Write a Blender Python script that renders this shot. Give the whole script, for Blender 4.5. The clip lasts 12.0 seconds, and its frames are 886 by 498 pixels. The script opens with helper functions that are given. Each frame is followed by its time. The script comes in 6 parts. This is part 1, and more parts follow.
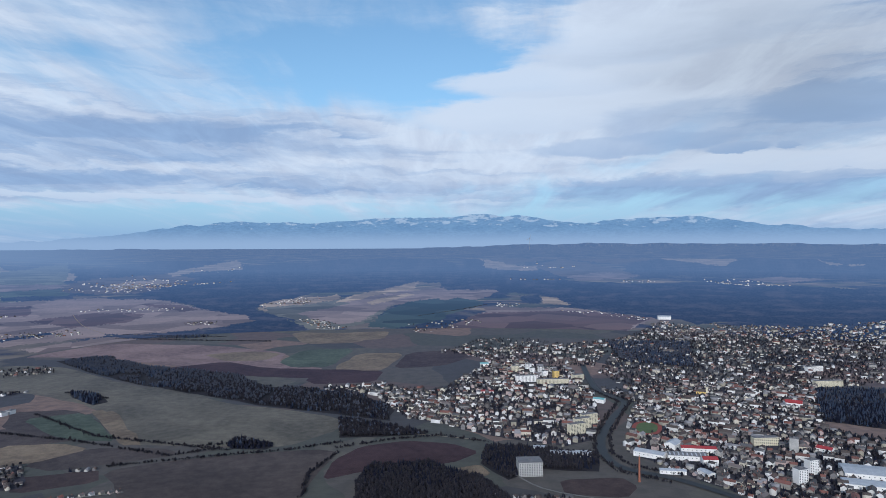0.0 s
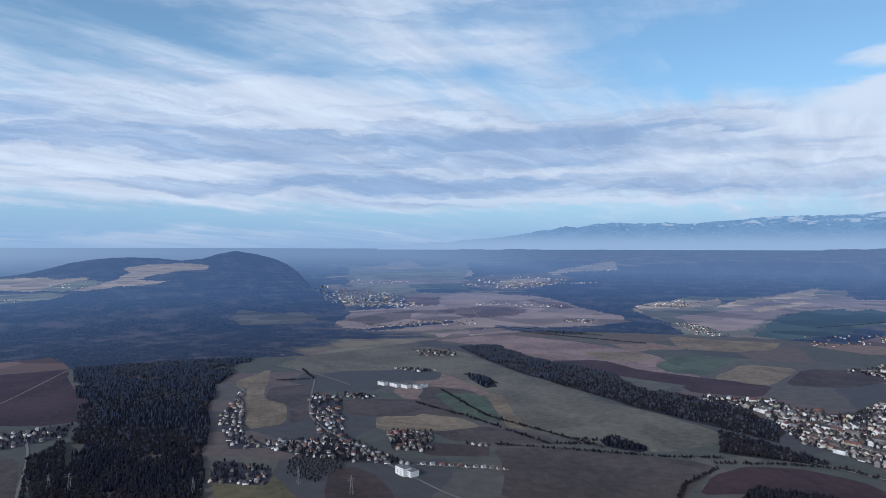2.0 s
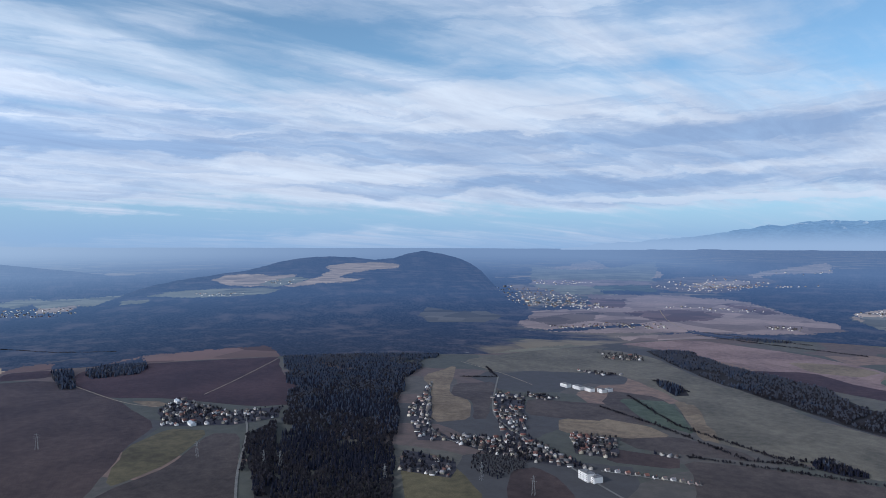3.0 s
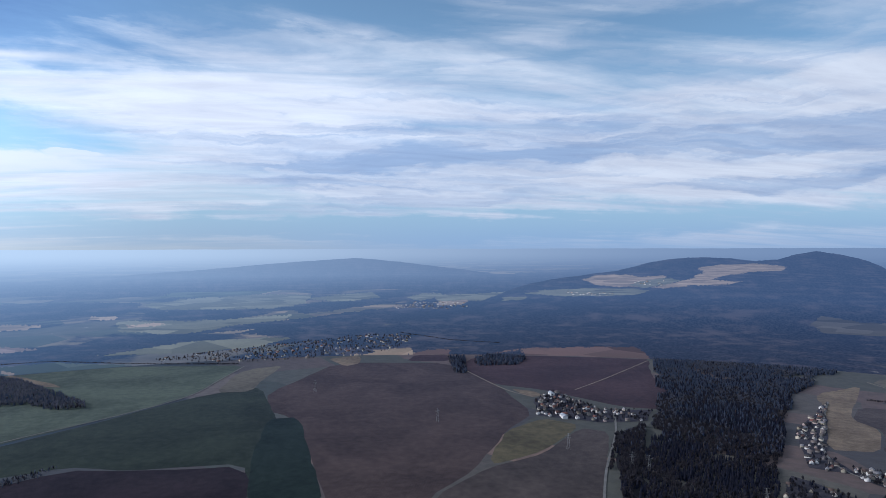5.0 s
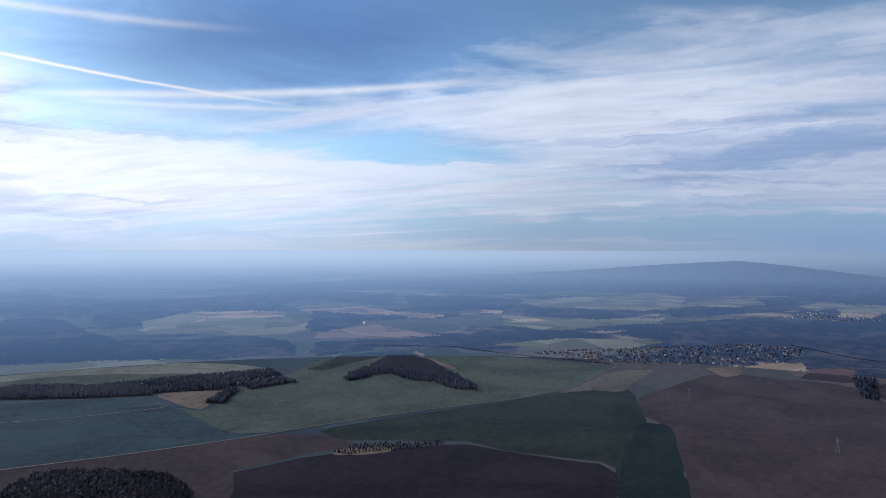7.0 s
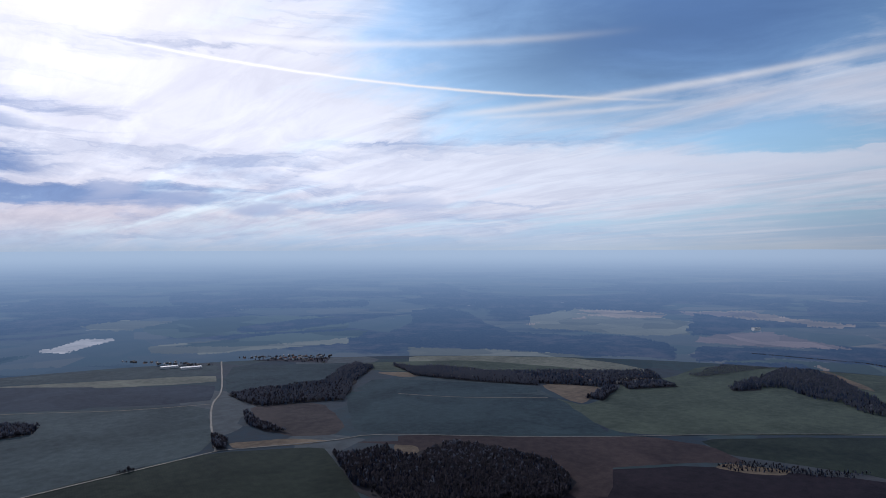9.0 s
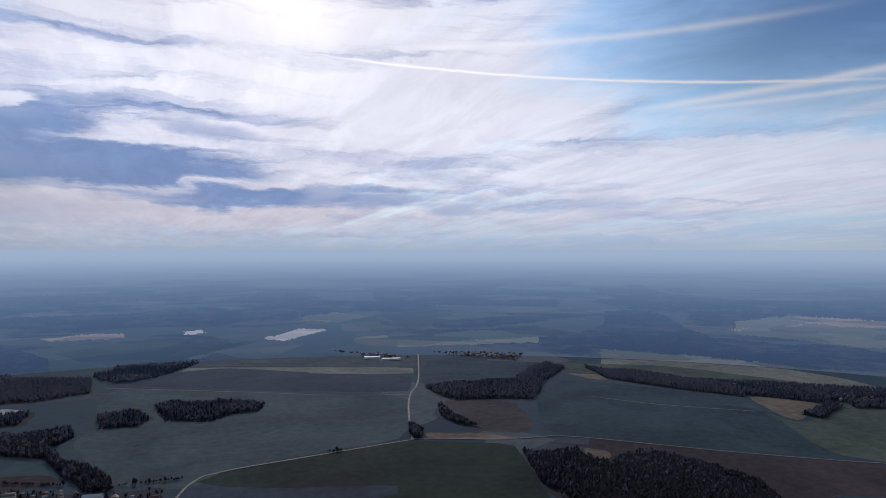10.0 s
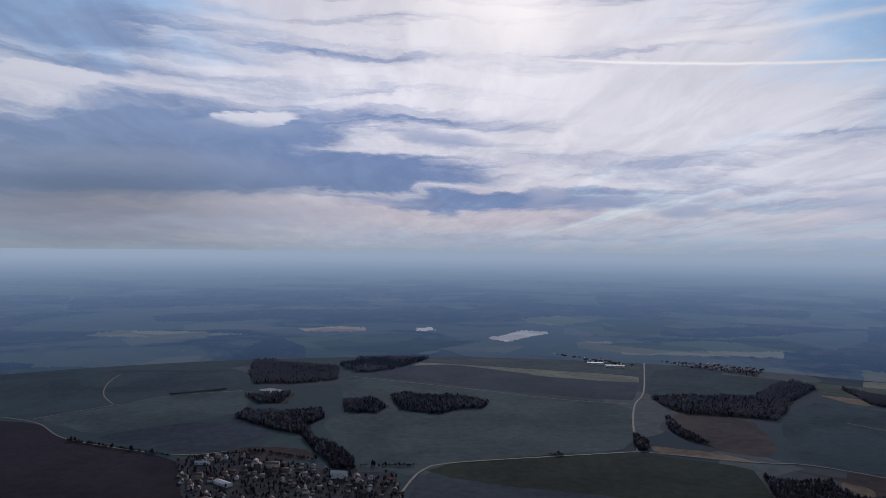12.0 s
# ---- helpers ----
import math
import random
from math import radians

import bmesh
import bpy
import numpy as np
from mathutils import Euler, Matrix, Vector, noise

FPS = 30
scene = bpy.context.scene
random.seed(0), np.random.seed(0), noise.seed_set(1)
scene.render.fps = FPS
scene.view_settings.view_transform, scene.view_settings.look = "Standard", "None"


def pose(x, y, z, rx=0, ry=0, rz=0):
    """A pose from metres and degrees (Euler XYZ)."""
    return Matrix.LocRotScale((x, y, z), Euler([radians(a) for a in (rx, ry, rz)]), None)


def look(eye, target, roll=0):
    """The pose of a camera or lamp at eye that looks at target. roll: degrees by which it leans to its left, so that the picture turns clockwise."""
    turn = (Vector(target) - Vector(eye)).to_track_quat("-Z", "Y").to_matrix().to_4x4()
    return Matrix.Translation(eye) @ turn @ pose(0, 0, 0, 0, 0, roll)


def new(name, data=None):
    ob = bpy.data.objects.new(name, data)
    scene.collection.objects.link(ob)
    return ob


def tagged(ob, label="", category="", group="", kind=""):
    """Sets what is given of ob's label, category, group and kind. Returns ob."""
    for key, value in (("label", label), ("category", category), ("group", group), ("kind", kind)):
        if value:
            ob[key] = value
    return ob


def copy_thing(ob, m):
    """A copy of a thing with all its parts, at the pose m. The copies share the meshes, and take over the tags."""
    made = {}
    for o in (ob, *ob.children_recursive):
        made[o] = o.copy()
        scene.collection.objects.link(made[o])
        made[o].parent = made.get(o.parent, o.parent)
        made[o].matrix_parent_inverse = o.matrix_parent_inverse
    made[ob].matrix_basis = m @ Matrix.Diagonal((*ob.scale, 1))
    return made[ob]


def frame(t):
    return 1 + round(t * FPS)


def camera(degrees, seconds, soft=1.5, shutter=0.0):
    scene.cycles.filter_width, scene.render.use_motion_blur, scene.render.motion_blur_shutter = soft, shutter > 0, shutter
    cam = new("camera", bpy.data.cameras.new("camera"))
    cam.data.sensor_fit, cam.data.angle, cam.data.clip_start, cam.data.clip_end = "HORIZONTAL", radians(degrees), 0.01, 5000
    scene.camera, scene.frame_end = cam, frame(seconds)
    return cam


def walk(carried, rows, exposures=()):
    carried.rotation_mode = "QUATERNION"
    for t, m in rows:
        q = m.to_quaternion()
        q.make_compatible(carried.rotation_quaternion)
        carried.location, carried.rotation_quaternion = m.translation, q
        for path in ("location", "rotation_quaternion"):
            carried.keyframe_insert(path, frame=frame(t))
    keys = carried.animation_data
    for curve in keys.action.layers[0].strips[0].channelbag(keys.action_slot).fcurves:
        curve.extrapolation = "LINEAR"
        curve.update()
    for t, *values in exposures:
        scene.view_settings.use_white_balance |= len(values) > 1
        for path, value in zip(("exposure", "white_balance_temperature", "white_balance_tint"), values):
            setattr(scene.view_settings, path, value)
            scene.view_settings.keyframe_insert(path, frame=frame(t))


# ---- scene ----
# The place is seen from a hovering drone: plan origin under it, y ahead at the start, azimuths in degrees counter-clockwise.
EYE = 430.0
cam = camera(67.1, 12.0, soft=0.75)
ROWS = [
    (0, 0.00, 0.00, 0.00, 0.00, -0.21, 0.22),
    (0.5, 0.02, 0.47, 0.19, 5.33, -0.12, 0.31),
    (1, 0.04, 0.96, 0.40, 14.59, -0.06, 0.28),
    (1.5, 0.05, 1.45, 0.61, 23.54, -0.05, 0.06),
    (2, 0.07, 1.96, 0.84, 31.41, -0.11, -0.09),
    (2.5, 0.09, 2.48, 1.07, 39.22, -0.13, -0.13),
    (3, 0.10, 3.01, 1.32, 47.00, -0.14, -0.14),
    (5, 0.21, 5.23, 2.47, 77.89, -0.11, 0.11),
    (5.5, 0.25, 5.80, 2.79, 85.66, -0.08, 0.12),
    (6, 0.31, 6.37, 3.13, 93.36, -0.06, 0.08),
    (6.5, 0.37, 6.95, 3.49, 101.21, -0.02, -0.09),
    (7, 0.45, 7.52, 3.86, 109.08, -0.02, -0.18),
    (9, 0.96, 9.78, 5.57, 140.71, -0.05, 0.15),
    (9.5, 1.14, 10.32, 6.05, 148.79, -0.07, 0.12),
    (10, 1.36, 10.84, 6.55, 156.96, -0.12, -0.04),
    (10.5, 1.61, 11.35, 7.08, 165.22, -0.13, -0.19),
    (11, 1.90, 11.83, 7.63, 173.19, -0.16, -0.38),
    (11.5, 2.22, 12.30, 8.20, 175.61, -0.19, -0.46),
    (12, 2.59, 12.73, 8.80, 175.90, 0.02, -0.52),
]
EXPOSURES = [(0.0, 0.3, 6100, 7), (3.0, 0.35, 6150, 8), (6.0, 0.18, 6250, 12), (9.0, -0.35, 6320, 14), (10.5, -0.58, 6470, 14.5), (12.0, -0.75, 6570, 15)]
walk(cam, [(t, pose(x, y, EYE + z, 90 + pitch, roll, yaw)) for t, x, y, z, yaw, pitch, roll in ROWS], EXPOSURES)

# ---- light: a low winter sun in the south behind thin cloud, and the sky ----
SUN_AZ, SUN_EL = 170.0, 24.0
sun_data = bpy.data.lights.new("sun", "SUN")
sun_data.energy, sun_data.angle, sun_data.color = 2.5, radians(1.5), (1.0, 0.95, 0.91)
sun = new("sun", sun_data)
a, e = radians(SUN_AZ), radians(SUN_EL)
sun_way = Vector((-math.sin(a) * math.cos(e), math.cos(a) * math.cos(e), math.sin(e)))
sun.matrix_world = look(tuple(sun_way * 900), (0, 0, 0))


class Nodes:
    """Short hand for wiring node trees."""

    def __init__(self, tree):
        self.tree = tree
        tree.nodes.clear()

    def node(self, kind, **settings):
        n = self.tree.nodes.new(kind)
        for key, value in settings.items():
            setattr(n, key, value)
        return n

    def put(self, socket, value):
        if isinstance(value, bpy.types.NodeSocket):
            self.tree.links.new(value, socket)
        else:
            socket.default_value = value

    def math(self, op, a, b=None, c=None, clamp=False):
        n = self.node("ShaderNodeMath", operation=op, use_clamp=clamp)
        for s, v in zip(n.inputs, (a, b, c)):
            if v is not None:
                self.put(s, v)
        return n.outputs[0]

    def ramp(self, value, lo, hi, a=0.0, b=1.0):
        n = self.node("ShaderNodeMapRange", interpolation_type="SMOOTHSTEP")
        for s, v in zip(n.inputs, (value, lo, hi, a, b)):
            self.put(s, v)
        return n.outputs[0]

    def mix(self, f, a, b, blend="MIX"):
        n = self.node("ShaderNodeMix", data_type="RGBA", blend_type=blend)
        self.put(n.inputs[0], f)
        for s, v in ((n.inputs[6], a), (n.inputs[7], b)):
            self.put(s, v if isinstance(v, bpy.types.NodeSocket) else (*v[:3], 1.0))
        return n.outputs[2]

    def vec(self, x, y, z=0.0):
        n = self.node("ShaderNodeCombineXYZ")
        for s, v in zip(n.inputs, (x, y, z)):
            self.put(s, v)
        return n.outputs[0]

    def noise(self, vector, scale, detail=4.0, rough=0.55, distort=0.0):
        n = self.node("ShaderNodeTexNoise")
        self.put(n.inputs["Vector"], vector)
        n.inputs["Scale"].default_value, n.inputs["Detail"].default_value = scale, detail
        n.inputs["Roughness"].default_value, n.inputs["Distortion"].default_value = rough, distort
        return n.outputs[0]


def make_world():
    world = bpy.data.worlds.new("sky")
    scene.world = world
    world.use_nodes = True
    n = Nodes(world.node_tree)
    sky = n.node("ShaderNodeTexSky", sky_type="NISHITA", sun_disc=False)
    sky.sun_elevation, sky.sun_rotation, sky.altitude = radians(SUN_EL), radians(-SUN_AZ), 600.0
    sky.dust_density, sky.ozone_density = 0.6, 2.0
    clear = n.mix(1.0, sky.outputs[0], (0.125, 0.140, 0.140), "MULTIPLY")
    co = n.node("ShaderNodeTexCoord").outputs["Generated"]
    sep = n.node("ShaderNodeSeparateXYZ")
    n.put(sep.inputs[0], co)
    x, y, z = sep.outputs
    up = n.math("MAXIMUM", z, 0.0)
    az = n.math("MULTIPLY_ADD", n.math("ARCTAN2", n.math("MULTIPLY", y, -1.0), n.math("MULTIPLY", x, -1.0)), 57.2958, 90.0)
    el = n.math("MULTIPLY", n.math("ARCSINE", z), 57.2958)
    flat = n.math("ADD", up, 0.10)
    plan = n.vec(n.math("DIVIDE", x, flat), n.math("DIVIDE", y, flat))
    # a little waviness, so that no cloud has a smooth outline
    wave = n.math("MULTIPLY_ADD", n.noise(n.vec(n.math("MULTIPLY", az, 0.07), n.math("MULTIPLY", el, 0.30)), 1.0, 6.0, 0.6, 0.5), 2.0, -1.0)
    fine = n.math("MULTIPLY_ADD", n.noise(n.vec(n.math("MULTIPLY", az, 0.30), n.math("MULTIPLY", el, 0.9)), 1.0, 5.0, 0.6), 2.0, -1.0)
    waz = n.math("ADD", az, n.math("MULTIPLY", wave, 9.0))
    wel = n.math("ADD", el, n.math("ADD", n.math("MULTIPLY", wave, 1.8), n.math("MULTIPLY", fine, 0.7)))

    def blobs(rows):
        total = 0.0
        for a0, e0, sa, se, amount in rows:
            u = n.math("MULTIPLY", n.math("SUBTRACT", waz, a0), 1.0 / sa)
            v = n.math("MULTIPLY", n.math("SUBTRACT", wel, e0), 1.0 / se)
            q = n.math("ADD", n.math("MULTIPLY", u, u), n.math("MULTIPLY", v, v))
            total = n.math("MULTIPLY_ADD", n.math("EXPONENT", n.math("MULTIPLY", q, -1.0)), amount, total)
        return total

    streak = n.noise(n.vec(n.math("MULTIPLY", waz, 0.030), n.math("MULTIPLY", wel, 0.26)), 1.0, 7.0, 0.52, 0.3)
    drawn = n.node("ShaderNodeMapping")
    n.put(drawn.inputs[0], plan)
    drawn.inputs["Rotation"].default_value, drawn.inputs["Scale"].default_value = (0, 0, radians(-14)), (2.0, 0.55, 1.0)
    cirrus = n.noise(drawn.outputs[0], 1.0, 9.0, 0.56, 0.7)
    cover = n.math("ADD", n.math("MULTIPLY", streak, 0.45), n.math("MULTIPLY", cirrus, 0.55))
    # where cloud gathers (plus) and where blue shows (minus): azimuth, elevation, half widths, amount
    cover = n.math("ADD", cover, blobs(COVER))
    cover = n.ramp(cover, 0.36, 0.66)
    clear = n.mix(n.math("MULTIPLY", blobs([(120, 17.5, 19, 6.0, 1.0)]), 0.85), clear, (0.10, 0.21, 0.50))
    clear = n.mix(n.math("EXPONENT", n.math("MULTIPLY", n.math("MAXIMUM", el, 0.0), -0.12)), clear, (0.26, 0.46, 0.74))
    grey = n.math("ADD", n.noise(n.vec(n.math("MULTIPLY", waz, 0.040), n.math("MULTIPLY", wel, 0.60)), 1.0, 7.0, 0.53, 0.3), blobs(SHADE))
    grey = n.ramp(grey, 0.42, 0.80)
    sunward = n.node("ShaderNodeVectorMath", operation="DOT_PRODUCT")
    n.put(sunward.inputs[0], co)
    sunward.inputs[1].default_value = sun_way
    angle = n.math("MULTIPLY", n.math("ARCCOSINE", n.math("MINIMUM", sunward.outputs[1], 0.99999)), 57.2958)
    wide = n.math("EXPONENT", n.math("MULTIPLY", n.math("POWER", n.math("MULTIPLY", angle, 1 / 34.0), 2.0), -1.0))
    core = n.math("EXPONENT", n.math("MULTIPLY", n.math("POWER", n.math("MULTIPLY", angle, 1 / 6.5), 2.0), -1.0))
    bright = n.mix(wide, (0.68, 0.75, 0.88), (0.74, 0.75, 0.82))
    rosy = n.math("POWER", n.math("MULTIPLY", n.math("SUBTRACT", el, 2.6), 1 / 2.2), 2.0)
    bright = n.mix(n.math("MULTIPLY", n.math("EXPONENT", n.math("MULTIPLY", rosy, -1.0)), wide), bright, (0.56, 0.49, 0.54))
    dull = n.mix(wide, (0.33, 0.46, 0.69), (0.13, 0.205, 0.41))
    mottle = n.ramp(n.noise(drawn.outputs[0], 2.2, 9.0, 0.62, 0.6), 0.30, 0.72, 0.88, 1.06)
    cloud = n.mix(grey, bright, dull)
    cloud = n.mix(1.0, cloud, n.vec(mottle, mottle, n.math("MULTIPLY_ADD", mottle, 0.8, 0.2)), "MULTIPLY")
    cloud = n.mix(core, cloud, (1.15, 1.13, 1.12))
    colour = n.mix(cover, clear, cloud)
    # single clouds with firm edges: azimuth, elevation, half widths, tilt, greyness, weight
    for a0, e0, sa, se, tilt, tone, weight in LENSES:
        u = n.math("MULTIPLY", n.math("SUBTRACT", n.math("ADD", az, n.math("MULTIPLY", wave, 4.0)), a0), 1.0 / sa)
        lift = n.math("ADD", n.math("ADD", n.math("MULTIPLY", wave, 0.5), n.math("MULTIPLY", fine, 0.55)), n.math("MULTIPLY", u, tilt))
        v = n.math("MULTIPLY", n.math("SUBTRACT", n.math("ADD", el, lift), e0), 1.0 / se)
        q = n.math("ADD", n.math("MULTIPLY", u, u), n.math("MULTIPLY", v, v))
        shape = n.math("MULTIPLY", n.ramp(q, 1.1, 0.55) if tone < 0.4 or a0 < 0 else n.ramp(q, 1.9, 0.1), weight)
        body = n.math("ADD", tone, n.math("MULTIPLY", v, -0.18), clamp=True)
        colour = n.mix(shape, colour, n.mix(body, bright, dull))
    for a0, e0, a1, e1, thick, amount in TRAILS:
        run = n.math("DIVIDE", n.math("SUBTRACT", az, a0), a1 - a0)
        line = n.math("MULTIPLY_ADD", run, e1 - e0, e0)
        off = n.math("DIVIDE", n.math("ADD", n.math("SUBTRACT", el, line), n.math("MULTIPLY", fine, 0.12)), thick)
        thin = n.math("EXPONENT", n.math("MULTIPLY", n.math("MULTIPLY", off, off), -1.0))
        ends = n.math("MULTIPLY", n.ramp(run, -0.05, 0.12), n.ramp(run, 1.1, 0.7))
        colour = n.mix(n.math("MULTIPLY", n.math("MULTIPLY", thin, ends), amount), colour, (0.90, 0.91, 0.94))
    # milky air low over the horizon
    side = n.math("ADD", n.math("MULTIPLY", x, float(sun_way.x)), n.math("MULTIPLY", y, float(sun_way.y)))
    low = n.math("EXPONENT", n.math("MULTIPLY", n.math("MAXIMUM", el, 0.0), -0.55))
    air = n.mix(n.ramp(side, -0.2, 0.55), (0.29, 0.43, 0.66), (0.44, 0.52, 0.60))
    air = n.mix(n.ramp(side, 0.6, 0.93), air, (0.30, 0.38, 0.48))
    colour = n.mix(n.math("MULTIPLY", low, 0.85), colour, air)
    gain = n.ramp(side, 0.25, 0.93, 0.78, 1.55)
    # thicker and thinner parts of the high veil
    veil = n.math("SUBTRACT", 1.0, blobs(VEIL))
    gain = n.math("MULTIPLY", gain, veil)
    colour = n.mix(1.0, colour, n.vec(gain, gain, gain), "MULTIPLY")
    bg = n.node("ShaderNodeBackground")
    n.put(bg.inputs[0], colour)
    bg.inputs[1].default_value = 1.0
    n.put(n.node("ShaderNodeOutputWorld").inputs[0], bg.outputs[0])


VEIL = [(202, 6.0, 13, 4, 0.12), (138, 16, 10, 6, 0.14), (205, 3.2, 16, 4.2, 0.40), (122, 16, 13, 7, 0.16), (96, 11, 26, 6, -0.22), (-28, 14, 12, 7, 0.24), (131, 15, 11, 6, 0.20), (180, 13, 16, 4, -0.12)]
COVER = [
    (136, 17.5, 14, 5.5, -0.14),     (2, 15.5, 11, 4.5, -0.30), (-22, 17, 16, 6.0, 0.40), (-28, 6.0, 14, 1.6, 0.15), (14, 8.0, 26, 3.0, 0.30),
    (50, 7, 34, 4.2, 0.26), (58, 17, 9, 2.6, -0.14), (96, 13, 26, 2.8, 0.20), (112, 7.9, 8, 1.2, -0.24),
    (96, 20, 22, 3.0, -0.22), (92, 7, 22, 3.4, 0.14), (121, 17.5, 16, 4.6, -0.52), (112, 9.0, 8, 1.3, -0.10),
    (170, 14, 24, 9, 0.34), (200, 8, 24, 6, 0.28), (136, 6, 16, 3.5, 0.22), (24, 17, 9, 3, 0.06), (40, 2.4, 40, 1.0, -0.2), (85, 1.8, 25, 0.9, -0.3),
]
SHADE = [
    (-29, 11, 9, 1.8, 0.4), (-24, 4.2, 18, 1.0, 0.45), (24, 9.0, 18, 1.9, 0.28), (20, 5.2, 16, 1.2, 0.2), (48, 8.2, 22, 1.6, 0.12), (52, 5.2, 20, 0.8, 0.12), (78, 8, 16, 3.0, 0.22),
    (-12, 13, 12, 4.5, -0.4), (100, 14, 20, 3.0, -0.25), (116, 5.5, 12, 2.0, -0.25), (199, 9.2, 13, 1.9, 0.52), (190, 6.6, 10, 1.0, 0.25), (172, 4.0, 11, 1.3, 0.34), (158, 12, 14, 5, -0.2),
    (192, 3.6, 14, 0.9, -0.35), (206, 17, 8, 3, 0.40), (205, 5.5, 13, 2.4, 0.45), (186, 6.5, 12, 1.2, 0.35), (158, 6.5, 8, 1.2, 0.2), (168, 10, 5, 0.6, 0.3),
]
LENSES = [
    (-9, 11.3, 12.5, 1.9, 0.6, 0.0, 0.95), (-11, 13.9, 11.5, 1.5, 0.5, 0.0, 0.9), (-19, 16.6, 13, 2.0, 0.9, 0.12, 0.8),
    (-31, 10.4, 8.5, 1.5, -0.6, 0.95, 0.85), (-16, 8.3, 9, 1.0, 0.3, 0.75, 0.7), (-28, 6.3, 11, 1.0, -0.3, 0.0, 0.85),
    (-25, 9.6, 13, 2.4, -0.3, 0.85, 0.55), (-24.3, 7.6, 2.6, 0.45, 0.0, 0.85, 0.9), (-27.8, 7.6, 0.9, 0.28, 0.0, 0.85, 0.8), (-25, 5.2, 15, 0.45, 0.2, 0.8, 0.7), (22, 3.9, 17, 0.30, -0.2, 0.0, 0.7),
    (116, 6.6, 12, 0.9, -0.5, 0.0, 0.8), (107, 7.1, 2.2, 0.35, 0.0, 0.0, 0.7), (78, 10.6, 7, 0.22, -0.5, 0.7, 0.6), (68, 6.0, 6, 0.16, 0.0, 0.7, 0.5),
    (207, 12.6, 5.0, 0.7, 0.2, 0.0, 0.9), (191.5, 10.6, 3.2, 0.55, 0.3, 0.0, 0.9), (193, 9.6, 4.5, 0.7, 0.0, 0.9, 0.8), (176, 9.4, 4.0, 0.6, -0.4, 0.85, 0.7),
    (167.3, 4.4, 2.2, 0.9, 0.0, 0.65, 0.8), (162.0, 3.9, 2.6, 0.7, 0.0, 0.8, 0.8), (155.6, 3.2, 2.4, 0.55, 0.0, 0.7, 0.8), (143.5, 3.9, 2.6, 0.7, 0.0, 0.5, 0.7),
    (202, 5.6, 13, 1.8, 0.2, 0.95, 0.95), (200, 2.6, 16, 1.5, 0.2, 0.45, 0.7),
]
TRAILS = [
    (167, 15.8, 122, 11.8, 0.11, 1.0), (141, 11.2, 103, 14.4, 0.30, 0.6), (160, 16.6, 126, 17.4, 0.28, 0.45), (138, 11.0, 118, 11.6, 0.2, 0.4),
]
make_world()


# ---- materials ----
HAZE_SHEEN = 0.10  # a blue sheen at low angles that stands in for haze


def surface(name, rough=0.9, spec=0.3, sheen=0.0):
    m = bpy.data.materials.new(name)
    m.use_nodes = True
    n = Nodes(m.node_tree)
    b = n.node("ShaderNodeBsdfPrincipled")
    b.inputs["Roughness"].default_value, b.inputs["Specular IOR Level"].default_value = rough, spec
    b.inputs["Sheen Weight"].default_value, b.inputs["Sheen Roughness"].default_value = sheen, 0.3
    # tinted blue, since the sheen imitates haze over distant ground
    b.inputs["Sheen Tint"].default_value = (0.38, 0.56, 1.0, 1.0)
    n.put(n.node("ShaderNodeOutputMaterial").inputs[0], b.outputs[0])
    return m, n, b


def place(n):
    return n.node("ShaderNodeNewGeometry").outputs["Position"]


def bumped(n, b, height, distance, strength=0.5):
    k = n.node("ShaderNodeBump")
    k.inputs["Strength"].default_value, k.inputs["Distance"].default_value = strength, distance
    n.put(k.inputs["Height"], height)
    n.put(b.inputs["Normal"], k.outputs[0])


def soil(name, light, dark, turn, lines=0.25, sheen=HAZE_SHEEN, spread=9.0):
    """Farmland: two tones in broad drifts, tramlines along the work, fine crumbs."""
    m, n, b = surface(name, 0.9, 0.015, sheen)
    p = place(n)
    broad = n.ramp(n.noise(p, 0.0045, 6.0, 0.62, 0.6), 0.34, 0.66)
    mid = n.ramp(n.noise(p, 0.05, 5.0, 0.65), 0.3, 0.7)
    turned = n.node("ShaderNodeMapping")
    n.put(turned.inputs[0], p)
    turned.inputs["Rotation"].default_value = (0, 0, radians(turn))
    wave = n.node("ShaderNodeTexWave", wave_type="BANDS")
    n.put(wave.inputs["Vector"], turned.outputs[0])
    wave.inputs["Scale"].default_value, wave.inputs["Distortion"].default_value = 0.6 / spread, 1.5
    wave.inputs["Detail"].default_value = 2.0
    tone = n.math("ADD", n.math("MULTIPLY", broad, 0.55), n.math("MULTIPLY", mid, 0.45))
    tone = n.math("ADD", tone, n.math("MULTIPLY", n.math("SUBTRACT", wave.outputs[1], 0.5), 0.4 * lines), clamp=True)
    crumbs = n.noise(p, 0.35, 3.0, 0.7)
    colour = n.mix(tone, tuple(0.52 * v for v in dark), tuple(1.06 * v for v in light))
    colour = n.mix(n.ramp(crumbs, 0.3, 0.75, 0.0, 0.5), colour, tuple(0.6 * v for v in dark))
    n.put(b.inputs["Base Color"], colour)
    bumped(n, b, crumbs, 0.4)
    return m


